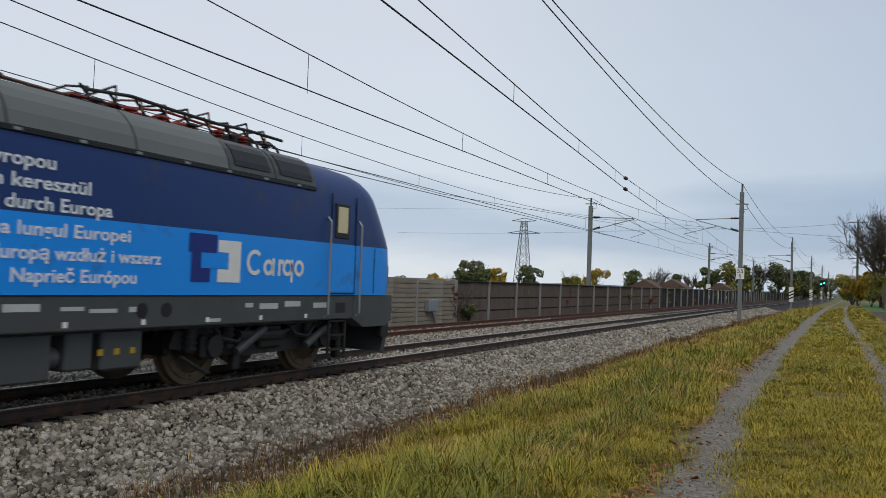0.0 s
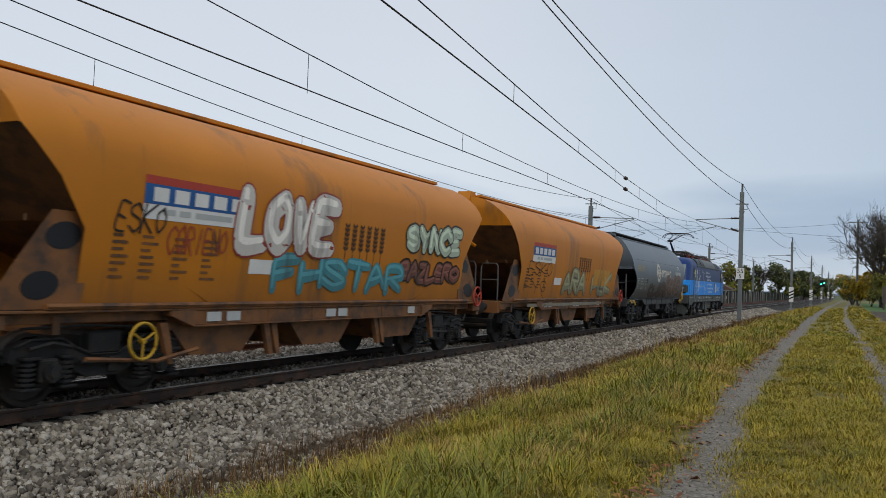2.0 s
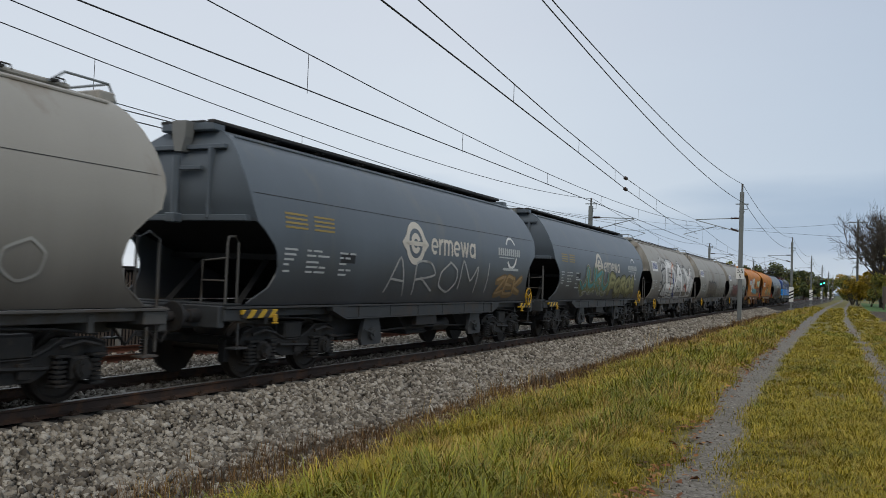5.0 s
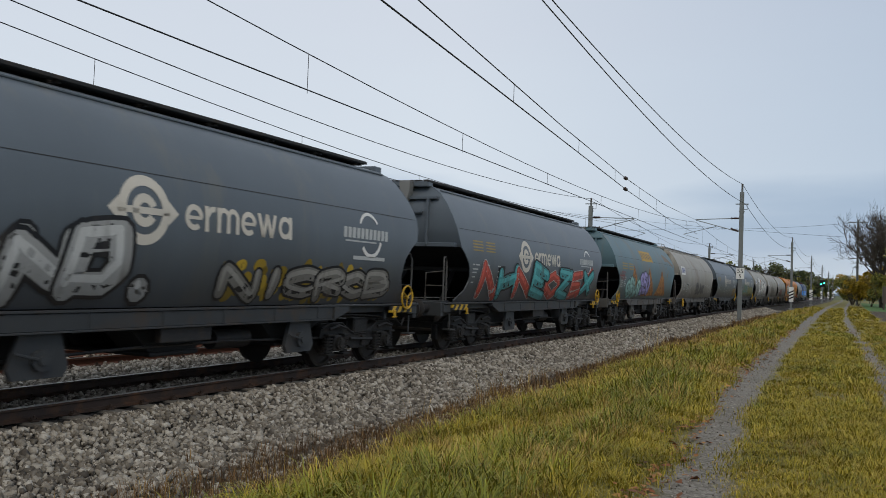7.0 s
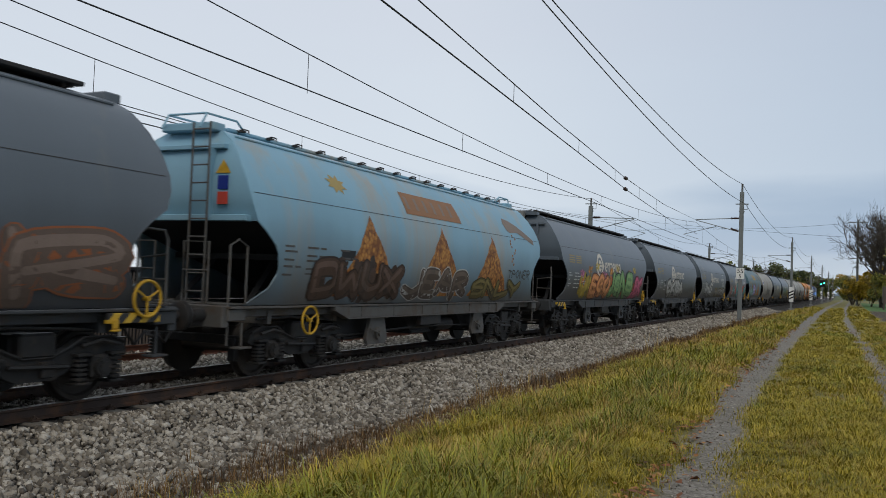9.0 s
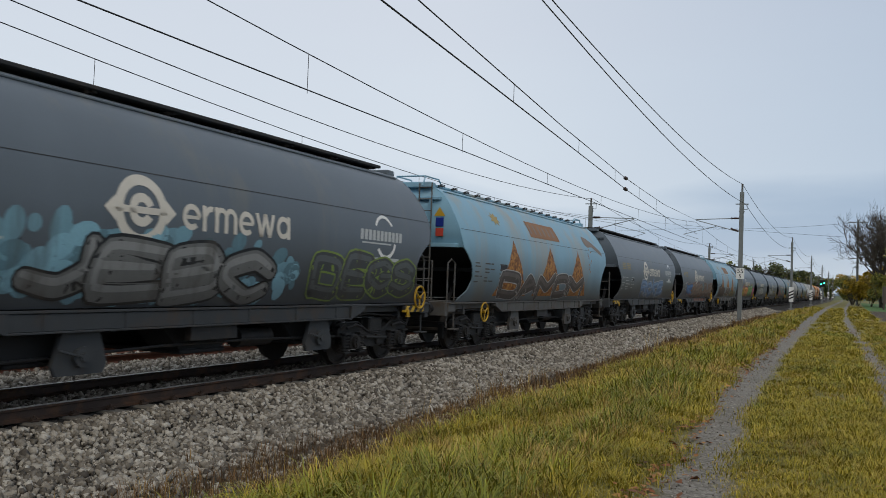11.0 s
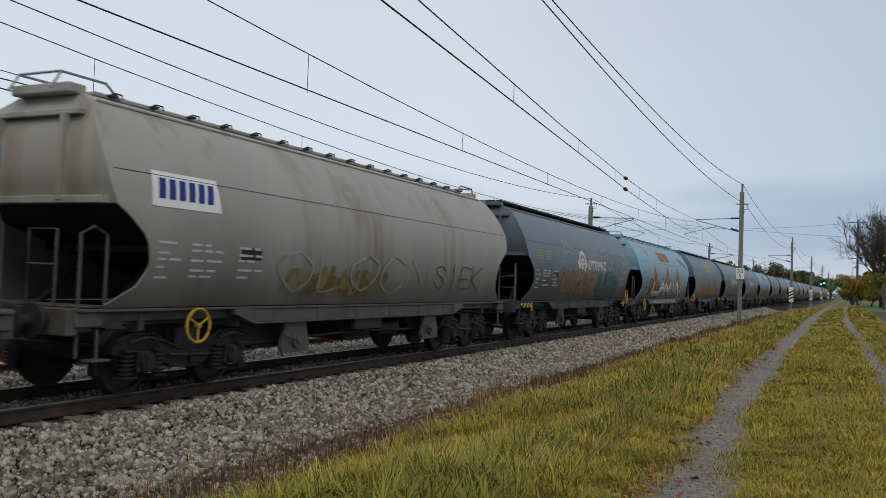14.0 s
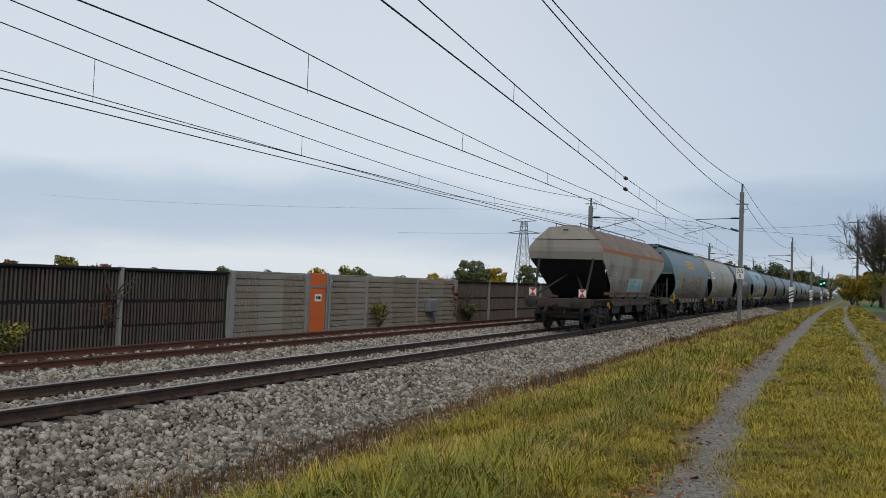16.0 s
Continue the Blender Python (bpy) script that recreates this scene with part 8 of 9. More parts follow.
def stroke_points(code, rnd, wobble, sharp):
    """Smooth centre lines of one letter, in a unit square."""
    for line in code.split(";"):
        pts = [[(10 if c == "x" else int(c)) / (9.0 if i == 0 else 10.0) + rnd.uniform(-wobble, wobble) for i, c in enumerate(q)] for q in line.split(",")]
        p = [pts[0]] + pts + [pts[-1]]
        out = []
        for a, b, c, d in zip(p, p[1:], p[2:], p[3:]):
            for i in range(5):
                t = i / 5
                e, curl = (t, 0.0) if sharp else (t * t * (3 - 2 * t), 0.35)
                out.append([b[k] + (c[k] - b[k]) * e + curl * ((c[k] - a[k]) * t * (1 - t) ** 2 - (d[k] - b[k]) * t * t * (1 - t)) for k in (0, 1)])
        out.append(pts[-1])
        yield out


def brush(kit, pts, hw, lift, swell=0.0):
    """A flat stroke of half width hw with round ends through points in (y, z)."""
    n = len(pts)
    o = len(kit.v)
    for i, (y, z) in enumerate(pts):
        a, b = pts[max(i - 1, 0)], pts[min(i + 1, n - 1)]
        d = math.hypot(b[0] - a[0], b[1] - a[1]) or 1
        r = hw * (1 + swell * math.sin(math.pi * i / max(n - 1, 1) * 1.5))
        ny, nz = -(b[1] - a[1]) / d * r, (b[0] - a[0]) / d * r
        for sg in (1, -1):
            kit.v.append((lift, y + sg * ny, min(max(z + sg * nz, 1.235), 3.9)))
    for i in range(n - 1):
        kit.f.append((o + 2 * i, o + 2 * i + 1, o + 2 * i + 3, o + 2 * i + 2))
        kit.mi.append(0)
    for i in range(0, n, 5 if n > 6 else n - 1):
        y, z = pts[i]
        c = len(kit.v)
        r = hw * (1 + swell * math.sin(math.pi * i / max(n - 1, 1) * 1.5))
        kit.v += [(lift + 0.0003, y + r * math.cos(q * math.pi / 5), min(max(z + r * math.sin(q * math.pi / 5), 1.235), 3.9)) for q in range(10)]
        kit.f.append(tuple(range(c, c + 10)))
        kit.mi.append(0)


def piece(w, body, y0, y1, z0, z1, fill, edge=None, seed=1, bold=0.05, rim=0.05, slant=0.1, prof=PROF, lift=0.0, glint=None):
    """A sprayed word in brush strokes: a rim, its fill and a highlight; thin when it is only a tag."""
    rnd = random.Random(seed)
    n, h = len(body), z1 - z0
    cell = (y1 - y0) / n
    hw = min(h, cell * 1.25) * (0.145 + 0.6 * max(bold, 0)) if fill else max(0.016, 0.03 * h + 0.12 * max(bold, 0))
    layers = []
    if edge:
        layers.append((hw + (max(rim * 0.8, 0.022) if fill else 0), edge, 0.0, 0.0))
    if fill:
        layers.append((hw, fill, 0.001, 0.0))
        tone = glint or tuple(min(1.0, c * 1.5 + 0.02) for c in fill)
        layers.append((hw * 0.34, tone, 0.002, hw * 0.38))
    kits = [Kit() for _ in layers]
    in_h = max(h - 2 * hw, h * 0.3)
    in_w = max(cell - 1.1 * hw, cell * 0.45) if fill else cell * 0.72
    for i, ch in enumerate(body):
        if ch not in STROKES:
            continue
        sy, sz = in_w * rnd.uniform(0.9, 1.15) * (0.35 if ch in "I." else 1), in_h * rnd.uniform(0.85, 1.08)
        tilt, cy, cz = rnd.uniform(-0.14, 0.14), y0 + cell * (i + 0.5), (z0 + z1) / 2 + rnd.uniform(-0.05, 0.05) * h
        for line in stroke_points(STROKES[ch], rnd, 0.09 if slant >= 0.15 else 0.05, slant >= 0.15):
            pts = []
            for u, v in line:
                a, b = (u - 0.5) * sy, (v - 0.5) * sz
                pts.append((cy + a + b * (slant + tilt), cz + b - a * tilt))
            for q, (r, _, up, off) in enumerate(layers):
                brush(kits[q], [(y - off * 0.5, z + off) for y, z in pts], r, up + 0.0032 * (i % 4), 0.16 if fill else 0.0)
    for i, (kt, (_, color, _, _)) in enumerate(zip(kits, layers)):
        if kt.f:
            part("graffiti", lay_on(kt.mesh("graffiti", spray(color)), 0.012 + lift, prof), None, w, "sprayed graffiti lettering" if i == 0 else "")


def patch(w, y0, y1, z0, z1, color, seed=1, rough=0.12, prof=PROF, lift=0.006):
    """A sprayed field behind a word: a ragged cloud of small puffs in three close tones."""
    rnd = random.Random(seed)
    wd, h = y1 - y0, z1 - z0
    for tone, share, up in ((1.0, 1.0, 0.0), (0.66, 0.35, 0.001), (1.35, 0.25, 0.0018)):
        k = Kit()
        for i in range(max(5, int(46 * share * max(wd, h) / 4 + 6))):
            u, v = rnd.uniform(-1, 1), rnd.uniform(-1, 1)
            v *= (1 - 0.45 * u ** 4) * (1 + rough * math.sin(u * 9 + seed))
            r = h * rnd.uniform(0.10, 0.26) * (1 - 0.45 * max(abs(u), abs(v)))
            cy, cz, m = (y0 + y1) / 2 + u * wd * 0.46, (z0 + z1) / 2 + v * h * 0.43, 12
            long, lean = rnd.uniform(0.8, 1.8), rnd.uniform(0.2, 1.4)
            ring = []
            for q in range(m):
                a, b = r * long * math.cos(2 * math.pi * q / m), r * math.sin(2 * math.pi * q / m)
                ring.append((0.0002 * (i % 4), cy + a * math.cos(lean) - b * math.sin(lean), min(max(cz + a * math.sin(lean) + b * math.cos(lean), 1.235), 3.8)))
            k.add(ring, [tuple(range(m))])
        me = k.mesh("graffiti_field", spray(tuple(min(1.0, c * tone) for c in color)))
        bm = bmesh.new()
        bm.from_mesh(me)
        bmesh.ops.triangulate(bm, faces=bm.faces)
        bm.to_mesh(me)
        bm.free()
        tagged(part("graffiti_field", lay_on(me, lift + up, prof), None, w), "uneven sprayed colour field", kind="stuff")


CONSIST = [("E", -1.26), ("O", 0), ("O", 0), ("T", 0), ("T", 0), ("T", 0), ("E", -1.4), ("E", -1.4), ("T", 0), ("G", 0), ("E", -2.2), ("E", -1.45), ("E", -1.7), ("E", -2.1), ("B", 0), ("E", -1.4),
           ("E", -1.4), ("B", 0), ("E", -2.1), ("E", -1.4), ("G", 0), ("B", 0), ("E", -1.1), ("T", 0), ("G", 0)]
SCRAWL = {1: " and brown graffiti", 7: ", olive graffiti", 11: " and red and teal graffiti", 12: " and silver graffiti", 13: " and silver block graffiti", 14: " and green and pink graffiti", 16: " and brown and blue graffiti", 19: " and pale blue graffiti", 20: " and white outlined graffiti", 23: " and brown graffiti words"}


def decorate(w, n):
    """What has been sprayed on each wagon of the train."""
    O = dict(prof=OPROF)
    if n == 1:
        piece(w, "OLER", -3.3, 0.9, 1.28, 2.0, (0.05, 0.032, 0.03), None, 1)
        piece(w, "ROSE", 1.1, 5.0, 1.3, 2.4, (0.11, 0.06, 0.045), (0.30, 0.30, 0.28), 2, 0.05, 0.03)
    elif n == 2:
        piece(w, "ESKO", -5.2, -2.9, 1.98, 2.4, None, (0.03, 0.02, 0.015), 3, -0.01, 0.0, **O)
        piece(w, "ARA HEK", -1.5, 4.9, 1.4, 2.2, (0.27, 0.26, 0.15), (0.11, 0.10, 0.08), 4, 0.03, 0.04, **O)
        piece(w, "FYG", -5.4, -3.2, 1.45, 1.85, None, (0.09, 0.045, 0.02), 5, -0.01, 0.0, **O)
        quad_marks([(2.2, 4.6, 1.75, 2.35)], spray((0.55, 0.26, 0.03)), w, "paint_patch", 0.02, OPROF)
        quad_marks([(-5.0, 4.0, 1.03, 1.13)], spray((0.33, 0.28, 0.2)), w, "sill_scrawl", 0.065, [(0.9, 1.3), (1.3, 1.3)])
    elif n == 3:
        piece(w, "LOVE", -2.8, -0.2, 2.05, 3.1, (0.60, 0.57, 0.52), (0.30, 0.05, 0.04), 6, 0.10, 0.04, **O)
        piece(w, "SYNCE", 2.7, 5.4, 2.28, 2.95, (0.45, 0.52, 0.40), (0.03, 0.03, 0.025), 7, 0.05, 0.05, **O)
        piece(w, "FHSTAR", -1.9, 2.7, 1.42, 2.05, (0.07, 0.26, 0.30), None, 8, 0.02, **O)
        piece(w, "BAZLERO", 2.5, 5.5, 1.68, 2.1, (0.20, 0.07, 0.05), (0.025, 0.015, 0.012), 9, 0.03, 0.05, **O)
        piece(w, "CORIENO", -4.35, -3.1, 1.95, 2.38, None, (0.33, 0.06, 0.03), 10, -0.005, 0.0, **O)
        piece(w, "ESKO", -5.3, -4.4, 2.2, 2.6, None, (0.03, 0.02, 0.015), 11, -0.01, 0.0, **O)
    elif n == 4:
        patch(w, -4.1, -0.1, 1.25, 2.15, (0.05, 0.03, 0.028), 1, 0.08)
        piece(w, "PONES", -4.0, -0.25, 1.3, 2.22, (0.13, 0.035, 0.032), (0.015, 0.012, 0.012), 12, 0.06, 0.05)
        piece(w, "CUZO", 0.9, 6.1, 1.28, 2.2, (0.16, 0.17, 0.16), (0.02, 0.02, 0.022), 13, 0.04, 0.06, glint=(0.28, 0.32, 0.34))
        quad_marks([(-4.6, -4.0, 1.4, 1.8)], spray((0.02, 0.025, 0.04)), w, "paint_patch", 0.012)
    elif n == 5:
        patch(w, -3.1, 1.5, 1.24, 2.4, (0.02, 0.022, 0.028), 2, 0.05)
        piece(w, "EOTEN", -2.95, 1.35, 1.28, 2.28, (0.075, 0.058, 0.045), (0.25, 0.23, 0.2), 14, 0.06, 0.015)
        piece(w, "ROTA", 1.9, 5.7, 1.25, 2.05, (0.13, 0.12, 0.105), (0.36, 0.34, 0.3), 15, 0.05, 0.025)
    elif n == 6:
        for grow, tint, up in ((0.0, PITCHBLACK, 0.004), (0.13, (0.50, 0.49, 0.47), 0.008)):
            pts = [(-4.5 + grow, 3.1), (-3.4, 3.5 - grow), (-1.5, 3.2 - grow), (0.5, 3.05 - grow), (3.0, 3.1 - grow), (5.2, 2.75 - grow), (6.3 - grow, 2.3), (5.6 - grow, 1.3), (2.0, 1.24), (-1.5, 1.24), (-4.0 + grow, 1.24), (-3.6 + grow, 2.0)]
            poly_marks([pts], spray(tint), w, "graffiti_field", up, PROF, "silver sprayed field with black rim")
        piece(w, "DAY", -2.7, 5.5, 1.3, 3.2, (0.52, 0.51, 0.49), PITCHBLACK, 16, 0.10, 0.05, 0.05)
        piece(w, "2", -4.2, -2.5, 1.4, 2.9, None, PITCHBLACK, 17, 0.04, 0.0)
        strip_paint(w, [(-0.6, 2.6), (-0.75, 2.1), (-0.5, 1.5), (0.1, 1.25)], 0.06, (0.02, 0.06, 0.33))
        strip_paint(w, [(-1.6, 1.6), (-1.4, 2.4), (-0.9, 3.0)], 0.05, (0.50, 0.12, 0.03))
        strip_paint(w, [(2.9, 1.55), (3.0, 2.0), (4.0, 1.6)], 0.04, (0.45, 0.07, 0.04))
        piece(w, "CHILS", 4.2, 5.4, 2.5, 2.75, None, (0.5, 0.09, 0.05), 18, -0.005, 0.0)
        patch(w, -0.65, -0.35, 2.85, 3.2, (0.52, 0.16, 0.03), 6, 0.2, lift=0.014)
    elif n == 7:
        piece(w, "JUKU", -3.7, 0.3, 1.38, 2.45, (0.16, 0.16, 0.065), (0.36, 0.36, 0.34), 19, 0.07, 0.03, glint=(0.06, 0.24, 0.25))
        piece(w, "POROA", 0.6, 5.1, 1.28, 2.2, (0.19, 0.18, 0.075), (0.03, 0.033, 0.02), 20, 0.09, 0.04)
    elif n == 8:
        piece(w, "AROMI", -2.5, 3.6, 1.4, 2.2, None, (0.40, 0.40, 0.38), 21, 0.0, 0.0)
        piece(w, "ZEK", 3.7, 5.6, 1.3, 1.9, (0.22, 0.14, 0.06), None, 22, 0.04)
    elif n == 9:
        piece(w, "OFKI", -5.6, -1.0, 1.45, 2.1, None, (0.42, 0.41, 0.38), 23, -0.005, 0.0)
        piece(w, "BUNK", -0.8, 2.4, 1.4, 2.1, (0.06, 0.055, 0.055), None, 24, 0.05)
        piece(w, "OOO", 2.8, 5.2, 1.5, 2.1, None, (0.40, 0.39, 0.36), 25, 0.0, 0.0)
    elif n == 10:
        patch(w, -4.9, -2.1, 1.3, 2.1, (0.22, 0.40, 0.36), 7, 0.15, lift=0.010)
        piece(w, "GRUS", -4.8, -2.1, 1.32, 2.1, (0.20, 0.36, 0.33), (0.04, 0.08, 0.08), 26, 0.04, 0.04, lift=0.004)
        piece(w, "SEO", -2.1, -0.1, 1.38, 2.45, (0.24, 0.21, 0.42), (0.025, 0.02, 0.06), 27, 0.06, 0.05, lift=0.006)
        piece(w, "HABO", -6.2, -5.1, 2.05, 2.4, None, (0.30, 0.05, 0.05), 28, 0.01, 0.0)
    elif n == 11:
        piece(w, "N N O E ", -5.3, 5.3, 1.25, 2.2, (0.38, 0.055, 0.035), (0.40, 0.40, 0.38), 29, 0.0, 0.03, 0.25, lift=0.002)
        piece(w, " H E Z X", -5.3, 5.3, 1.25, 2.25, (0.05, 0.27, 0.28), (0.012, 0.012, 0.015), 30, 0.03, 0.06, 0.15, lift=0.004)
        strip_paint(w, [(3.6, 1.3), (4.5, 2.0), (5.3, 2.35)], 0.07, (0.40, 0.05, 0.035))
        piece(w, "HBID.", 4.25, 5.4, 1.6, 1.9, None, (0.42, 0.42, 0.41), 31, 0.0, 0.0)
    elif n == 12:
        piece(w, "IHND.", -4.8, -0.7, 1.3, 2.25, SILVER, PITCHBLACK, 32, 0.05, 0.07, 0.3)
        patch(w, 0.15, 5.75, 1.26, 1.95, (0.33, 0.22, 0.02), 9, 0.09)
        piece(w, "NICRCB", 0.4, 5.5, 1.3, 1.85, (0.20, 0.19, 0.17), PITCHBLACK, 33, 0.07, 0.05)
        piece(w, "IHNED", -6.0, -4.55, 2.6, 3.25, None, (0.33, 0.33, 0.31), 34, 0.0, 0.0, 0.0)
    elif n == 13:
        piece(w, "OKSA", -3.3, 1.6, 1.27, 2.2, (0.26, 0.255, 0.235), PITCHBLACK, 35, 0.12, 0.07)
        piece(w, "PEJE ROMS", 2.4, 5.6, 1.55, 1.95, None, (0.14, 0.14, 0.14), 36, -0.015, 0.0)
        piece(w, "BOTS", -6.0, -3.6, 1.5, 2.0, None, (0.16, 0.16, 0.155), 37, -0.01, 0.0)
    elif n == 14:
        patch(w, -4.9, 3.4, 1.35, 2.2, (0.45, 0.13, 0.04), 10, 0.12)
        patch(w, 3.0, 5.6, 1.3, 2.05, (0.40, 0.09, 0.05), 16, 0.12)
        for i in range(9):
            patch(w, -4.6 + 1.05 * i, -4.05 + 1.05 * i, 2.0 + 0.16 * (i % 3), 2.3 + 0.16 * (i % 3), ((0.42, 0.13, 0.24), (0.48, 0.21, 0.04), (0.45, 0.33, 0.06))[i % 3], 30 + i, 0.2, lift=0.008)
        patch(w, -4.6, -2.5, 1.28, 2.1, (0.38, 0.27, 0.03), 11, 0.15, lift=0.010)
        piece(w, "EGO", -3.0, -0.3, 1.3, 2.2, (0.48, 0.19, 0.06), (0.10, 0.025, 0.02), 38, 0.07, 0.05, lift=0.004)
        piece(w, "JSNB", -0.6, 3.7, 1.26, 2.32, (0.13, 0.27, 0.10), (0.012, 0.025, 0.012), 39, 0.09, 0.05, lift=0.008, glint=(0.24, 0.40, 0.15))
        piece(w, "LEK", 3.5, 5.6, 1.28, 2.15, (0.36, 0.06, 0.12), (0.10, 0.012, 0.03), 40, 0.06, 0.05, lift=0.006)
    elif n == 15:
        patch(w, -5.4, -1.9, 1.26, 2.05, (0.06, 0.035, 0.025), 12, 0.1, lift=0.010)
        piece(w, "DWUX", -5.2, -2.0, 1.28, 2.0, (0.075, 0.042, 0.028), (0.035, 0.022, 0.018), 41, 0.06, 0.04, lift=0.004)
        piece(w, "JEAR", -1.8, 1.5, 1.28, 2.0, (0.08, 0.055, 0.04), (0.46, 0.45, 0.42), 42, 0.04, 0.03)
        piece(w, "SNLY", 1.9, 5.2, 1.28, 1.8, (0.14, 0.11, 0.03), (0.05, 0.04, 0.015), 43, 0.05, 0.04)
        piece(w, "TPONER", 4.2, 6.0, 1.85, 2.1, None, (0.05, 0.045, 0.04), 44, -0.01, 0.0)
    elif n == 16:
        piece(w, "DBOCUR", -2.6, 5.9, 1.26, 2.15, (0.135, 0.095, 0.075), (0.30, 0.10, 0.04), 45, 0.10, 0.03)
        piece(w, "K", -4.6, -2.6, 1.26, 2.1, (0.03, 0.10, 0.24), (0.34, 0.13, 0.03), 46, 0.1, 0.04)
        patch(w, 1.6, 2.2, 1.6, 2.15, (0.08, 0.27, 0.29), 13, 0.2, lift=0.022)
        quad_marks([(-1.0 + 1.1 * i, -0.3 + 1.1 * i, 1.0, 1.17) for i in range(5)], spray((0.30, 0.09, 0.05)), w, "sill_scrawl", 0.05, [(0.9, 1.3), (1.3, 1.3)])
    elif n == 17:
        piece(w, "ROKE", -2.0, 3.0, 1.3, 2.1, (0.10, 0.16, 0.26), (0.36, 0.36, 0.35), 47, 0.04, 0.04)
    elif n == 18:
        piece(w, "DAMDM", -4.3, 3.7, 1.26, 2.05, (0.07, 0.055, 0.05), (0.46, 0.45, 0.43), 48, 0.04, 0.03)
    elif n == 19:
        patch(w, -4.9, 1.9, 1.26, 2.3, (0.16, 0.30, 0.36), 14, 0.14)
        piece(w, "JEBC", -3.7, 1.0, 1.3, 2.1, (0.15, 0.15, 0.145), (0.015, 0.016, 0.018), 49, 0.05, 0.05)
        piece(w, "DEGS", 2.2, 6.0, 1.3, 2.15, (0.055, 0.06, 0.062), (0.20, 0.27, 0.06), 50, 0.04, 0.04)
    elif n == 20:
        patch(w, -4.8, 5.9, 1.25, 1.95, (0.10, 0.085, 0.075), 15, 0.12)
        piece(w, "AICHU", -4.8, 1.0, 1.28, 2.15, (0.09, 0.08, 0.10), (0.40, 0.39, 0.38), 51, 0.05, 0.03, 0.3)
        piece(w, "SAFE", 1.0, 6.0, 1.26, 2.2, (0.15, 0.15, 0.15), (0.30, 0.36, 0.06), 52, 0.08, 0.05, glint=(0.08, 0.08, 0.08))
        piece(w, "2BH", -5.7, -4.5, 2.0, 2.35, None, (0.40, 0.40, 0.39), 53, 0.0, 0.0)
    elif n == 22:
        patch(w, -4.8, -2.0, 1.3, 2.2, (0.20, 0.085, 0.035), 16, 0.25, lift=0.010)
        piece(w, "LAMIN", -3.7, 4.1, 1.26, 2.15, (0.40, 0.38, 0.34), (0.012, 0.012, 0.014), 54, 0.05, 0.06, 0.15)
        quad_marks([(-3.6, 3.6, 0.99, 1.16)], spray((0.36, 0.36, 0.33)), w, "sill_scrawl", 0.05, [(0.9, 1.3), (1.3, 1.3)])
    elif n == 23:
        piece(w, "ONDNO", -3.6, 0.8, 1.28, 2.3, (0.115, 0.07, 0.045), (0.27, 0.25, 0.225), 55, 0.06, 0.02)
        piece(w, "LEO", 1.5, 4.4, 1.28, 2.2, (0.03, 0.06, 0.065), (0.045, 0.17, 0.16), 56, 0.05, 0.03)
        piece(w, "ZONKE", 1.7, 5.9, 2.3, 3.1, None, (0.26, 0.32, 0.31), 57, 0.02, 0.0)
        piece(w, "LFF.", 4.3, 5.8, 1.55, 2.1, None, (0.34, 0.40, 0.38), 58, 0.03, 0.0)
        piece(w, "LONKE", -3.5, -1.9, 2.95, 3.2, None, (0.33, 0.33, 0.32), 59, -0.015, 0.0, 0.0)
        piece(w, "BOY", -3.3, -2.0, 2.65, 2.88, None, (0.33, 0.33, 0.32), 60, -0.015, 0.0, 0.0)
        piece(w, "4 THE KIDS", -0.9, 1.3, 2.95, 3.15, None, (0.33, 0.33, 0.32), 61, -0.015, 0.0, 0.0)
    elif n == 24:
        patch(w, -3.4, 0.5, 1.35, 1.9, (0.20, 0.15, 0.05), 17, 0.15)
        piece(w, "OLOCN", -3.5, 2.2, 1.45, 2.2, None, (0.30, 0.29, 0.26), 62, -0.005, 0.0)
        piece(w, "SIEK", 2.4, 5.2, 1.5, 2.1, None, (0.08, 0.075, 0.07), 63, -0.01, 0.0)
    elif n == 25:
        for i, (a, b) in enumerate(((-4.6, -2.6), (-1.8, 0.1), (1.6, 3.3))):
            patch(w, a, b, 1.28, 2.35, (0.42, 0.18, 0.02), 18 + i, 0.22, lift=0.012)
        piece(w, "DOSAKO", -4.0, 3.2, 1.27, 2.2, (0.115, 0.105, 0.095), (0.012, 0.011, 0.012), 64, 0.07, 0.06, 0.2, lift=0.006)
        quad_marks([(-4.0 + 1.3 * i, -3.5 + 1.3 * i, 1.0, 1.16) for i in range(6)], spray((0.40, 0.23, 0.02)), w, "sill_scrawl", 0.05, [(0.9, 1.3), (1.3, 1.3)])
    elif n == 26:
        quad_marks([(-1.2, 1.65, 1.52, 2.12)], spray((0.30, 0.47, 0.50)), w, "paint_patch", 0.012, LPROF)
        piece(w, "VF K", -1.0, 1.4, 1.6, 2.0, None, (0.06, 0.09, 0.1), 65, -0.01, 0.0, prof=LPROF, lift=0.006)
        piece(w, "ZSX", -5.1, -4.4, 2.1, 2.7, None, (0.07, 0.07, 0.068), 66, -0.022, 0.0, prof=LPROF)
        piece(w, "SLTOF", -4.2, -1.3, 1.56, 2.0, None, (0.07, 0.07, 0.068), 67, -0.022, 0.0, prof=LPROF)
        piece(w, "EKUNO", 2.0, 4.9, 1.62, 2.0, None, (0.07, 0.07, 0.068), 68, -0.015, 0.0, prof=LPROF)


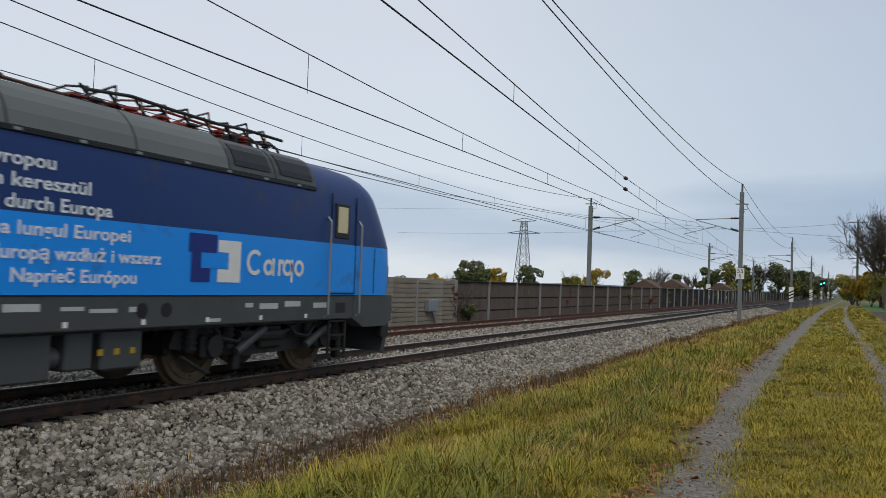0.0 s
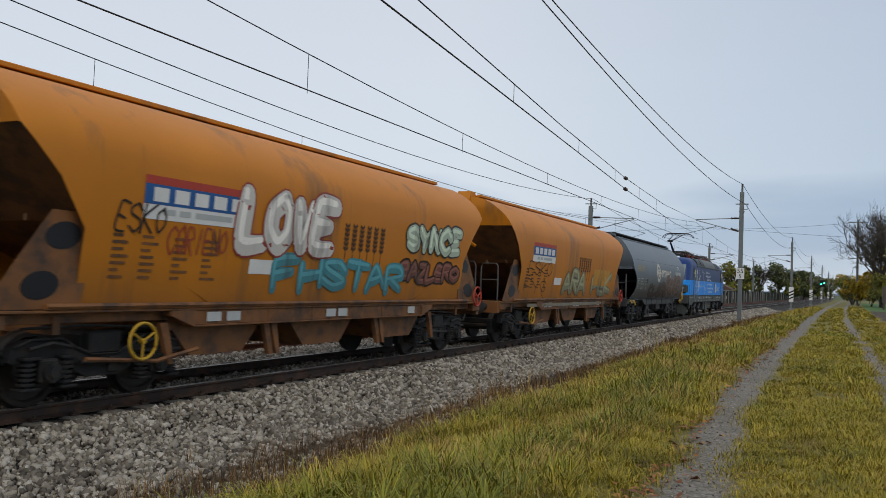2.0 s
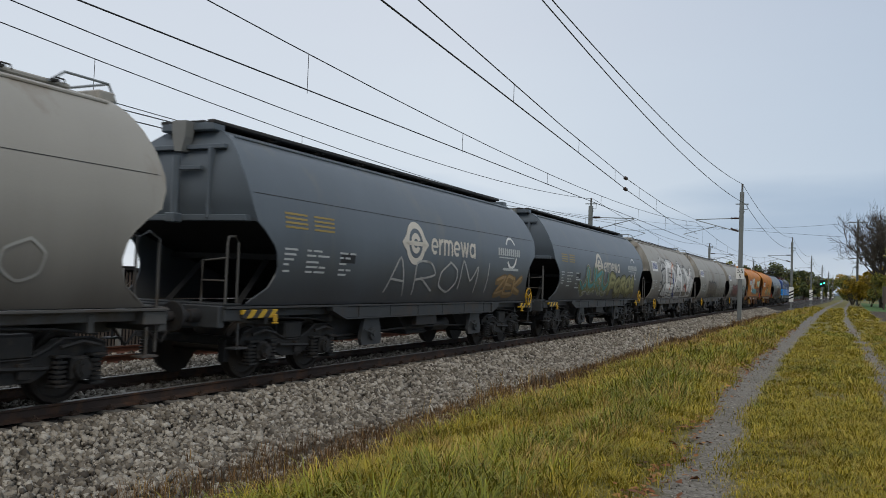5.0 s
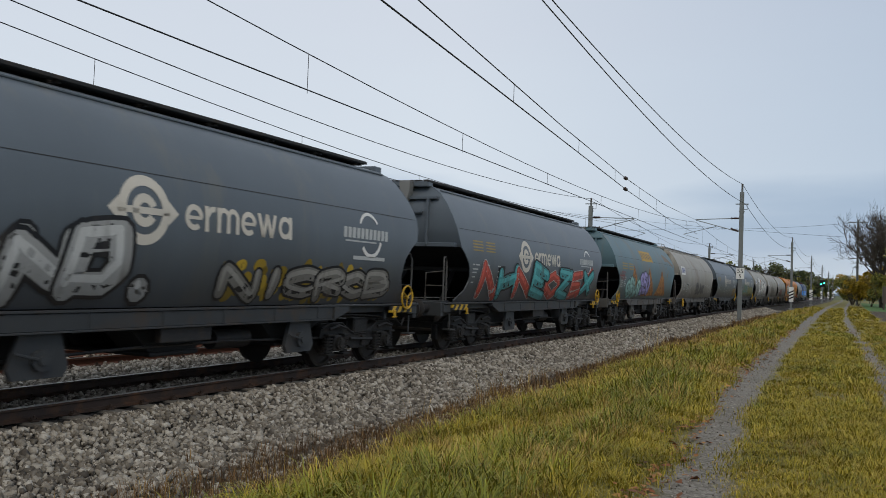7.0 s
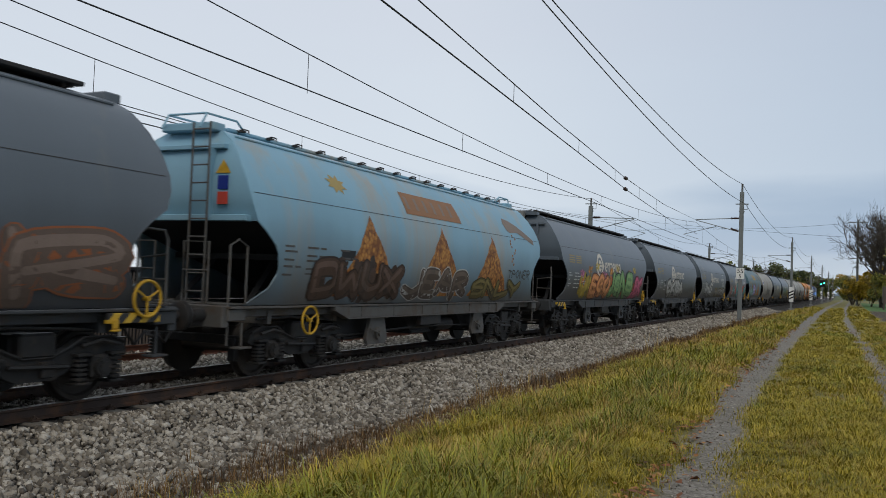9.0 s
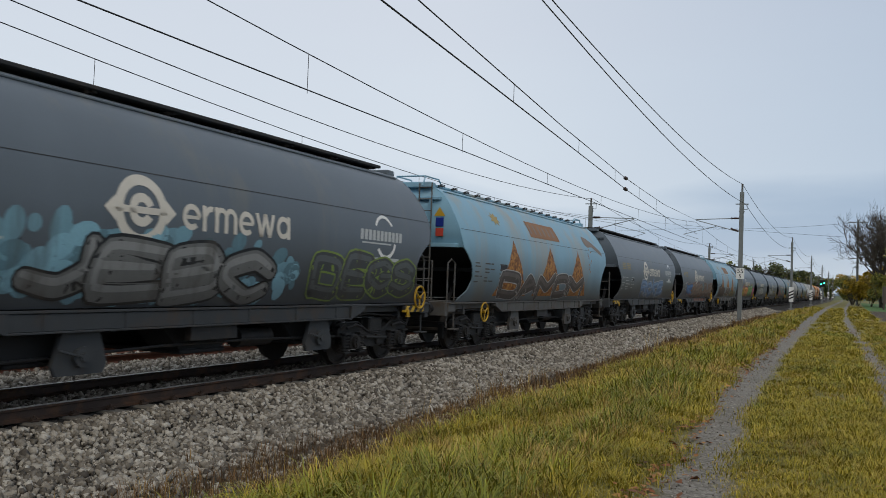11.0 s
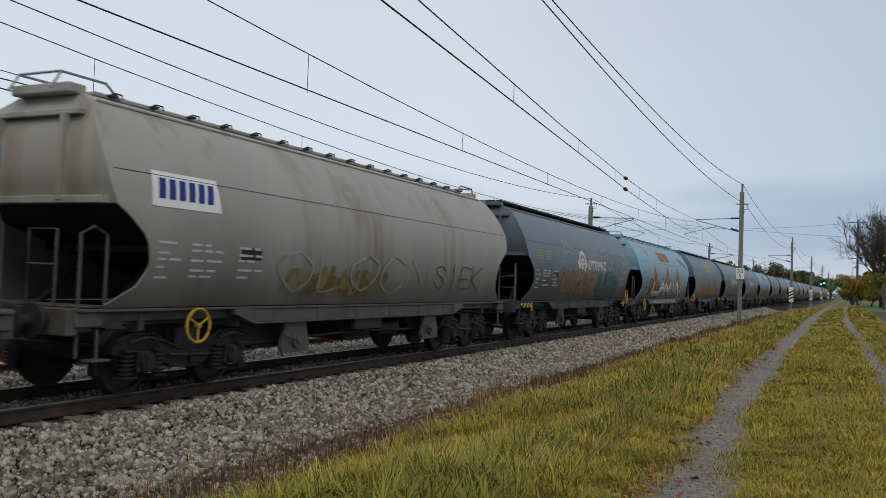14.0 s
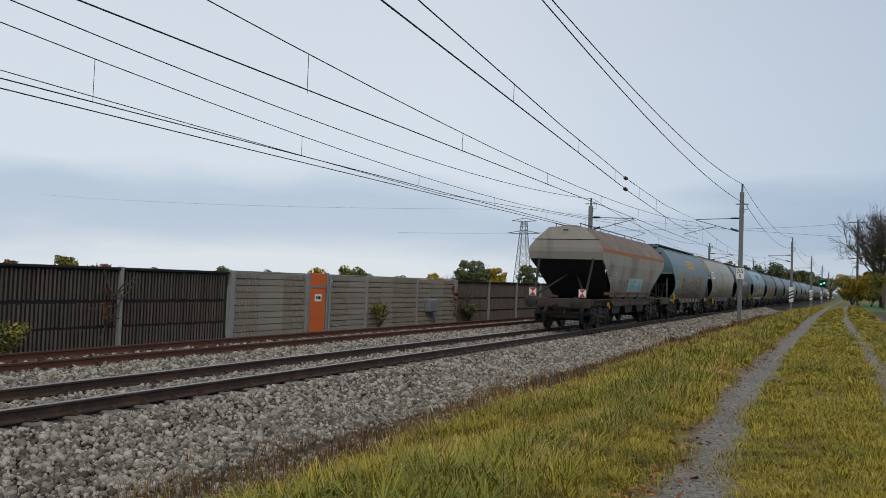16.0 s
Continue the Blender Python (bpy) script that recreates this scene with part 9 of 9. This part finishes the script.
def strip_paint(w, pts, wd, color):
    k = Kit()
    for (y0, z0), (y1, z1) in zip(pts, pts[1:]):
        d = math.hypot(y1 - y0, z1 - z0) or 1
        ny, nz = -(z1 - z0) / d * wd, (y1 - y0) / d * wd
        k.add([(0, y0 + ny, z0 + nz), (0, y1 + ny, z1 + nz), (0, y1 - ny, z1 - nz), (0, y0 - ny, z0 - nz)], [(0, 1, 2, 3)])
    part("graffiti", lay_on(k.mesh("graffiti", spray(color)), 0.024), None, w)

# ---------------------------------------------------------------- the train and its motion
FRONTS = [-3.57, -19.0, -34.7, -50.2, -65.9, -81.9, -97.45, -112.8, -128.2, -143.9, -159.7, -175.4, -190.7, -206.2, -221.95, -237.7, -253.2, -268.7, -284.4, -300.0, -315.2, -330.8, -346.6, -361.8, -377.3]
TRAIN = []


def ride(thing, place):
    TRAIN.append((thing, place))


ride(locomotive(), 6.9)
for n, front in enumerate(FRONTS):
    kind, extra = CONSIST[n]
    if kind == "E":
        wg, half = ermewa(extra, n, SCRAWL.get(n + 1, ""), n + 1 not in (13, 14, 16, 20, 23)), 6.78
    elif kind == "O":
        wg, half = orange_wagon(), 6.85
    elif kind == "T":
        wg, half = millet_tan(n, n == 4), 7.0
    elif kind == "B":
        wg, half = millet_blue(n in (14, 17)), 7.0
    else:
        wg, half = millet_green(), 6.78
    decorate(wg, n + 1)
    ride(wg, front - half)
lw = last_wagon()
decorate(lw, 26)
ride(lw, -399.95)


def rolling(thing, place):
    """Poses along the line from the clip's start to its end."""
    rows = []
    for i in range(17):
        t = float(i)
        s = place + SPEED * t
        sb = max(s, -30.0)
        x = NEAR + float(bend(sb))
        turn = -math.degrees(math.atan((float(bend(sb + 1)) - float(bend(sb - 1))) / 2))
        rows.append((t, pose(x, s, 0, 0, 0, turn)))
    walk(thing, rows)


def motions():
    for thing, place in TRAIN:
        rolling(thing, place)


motions()
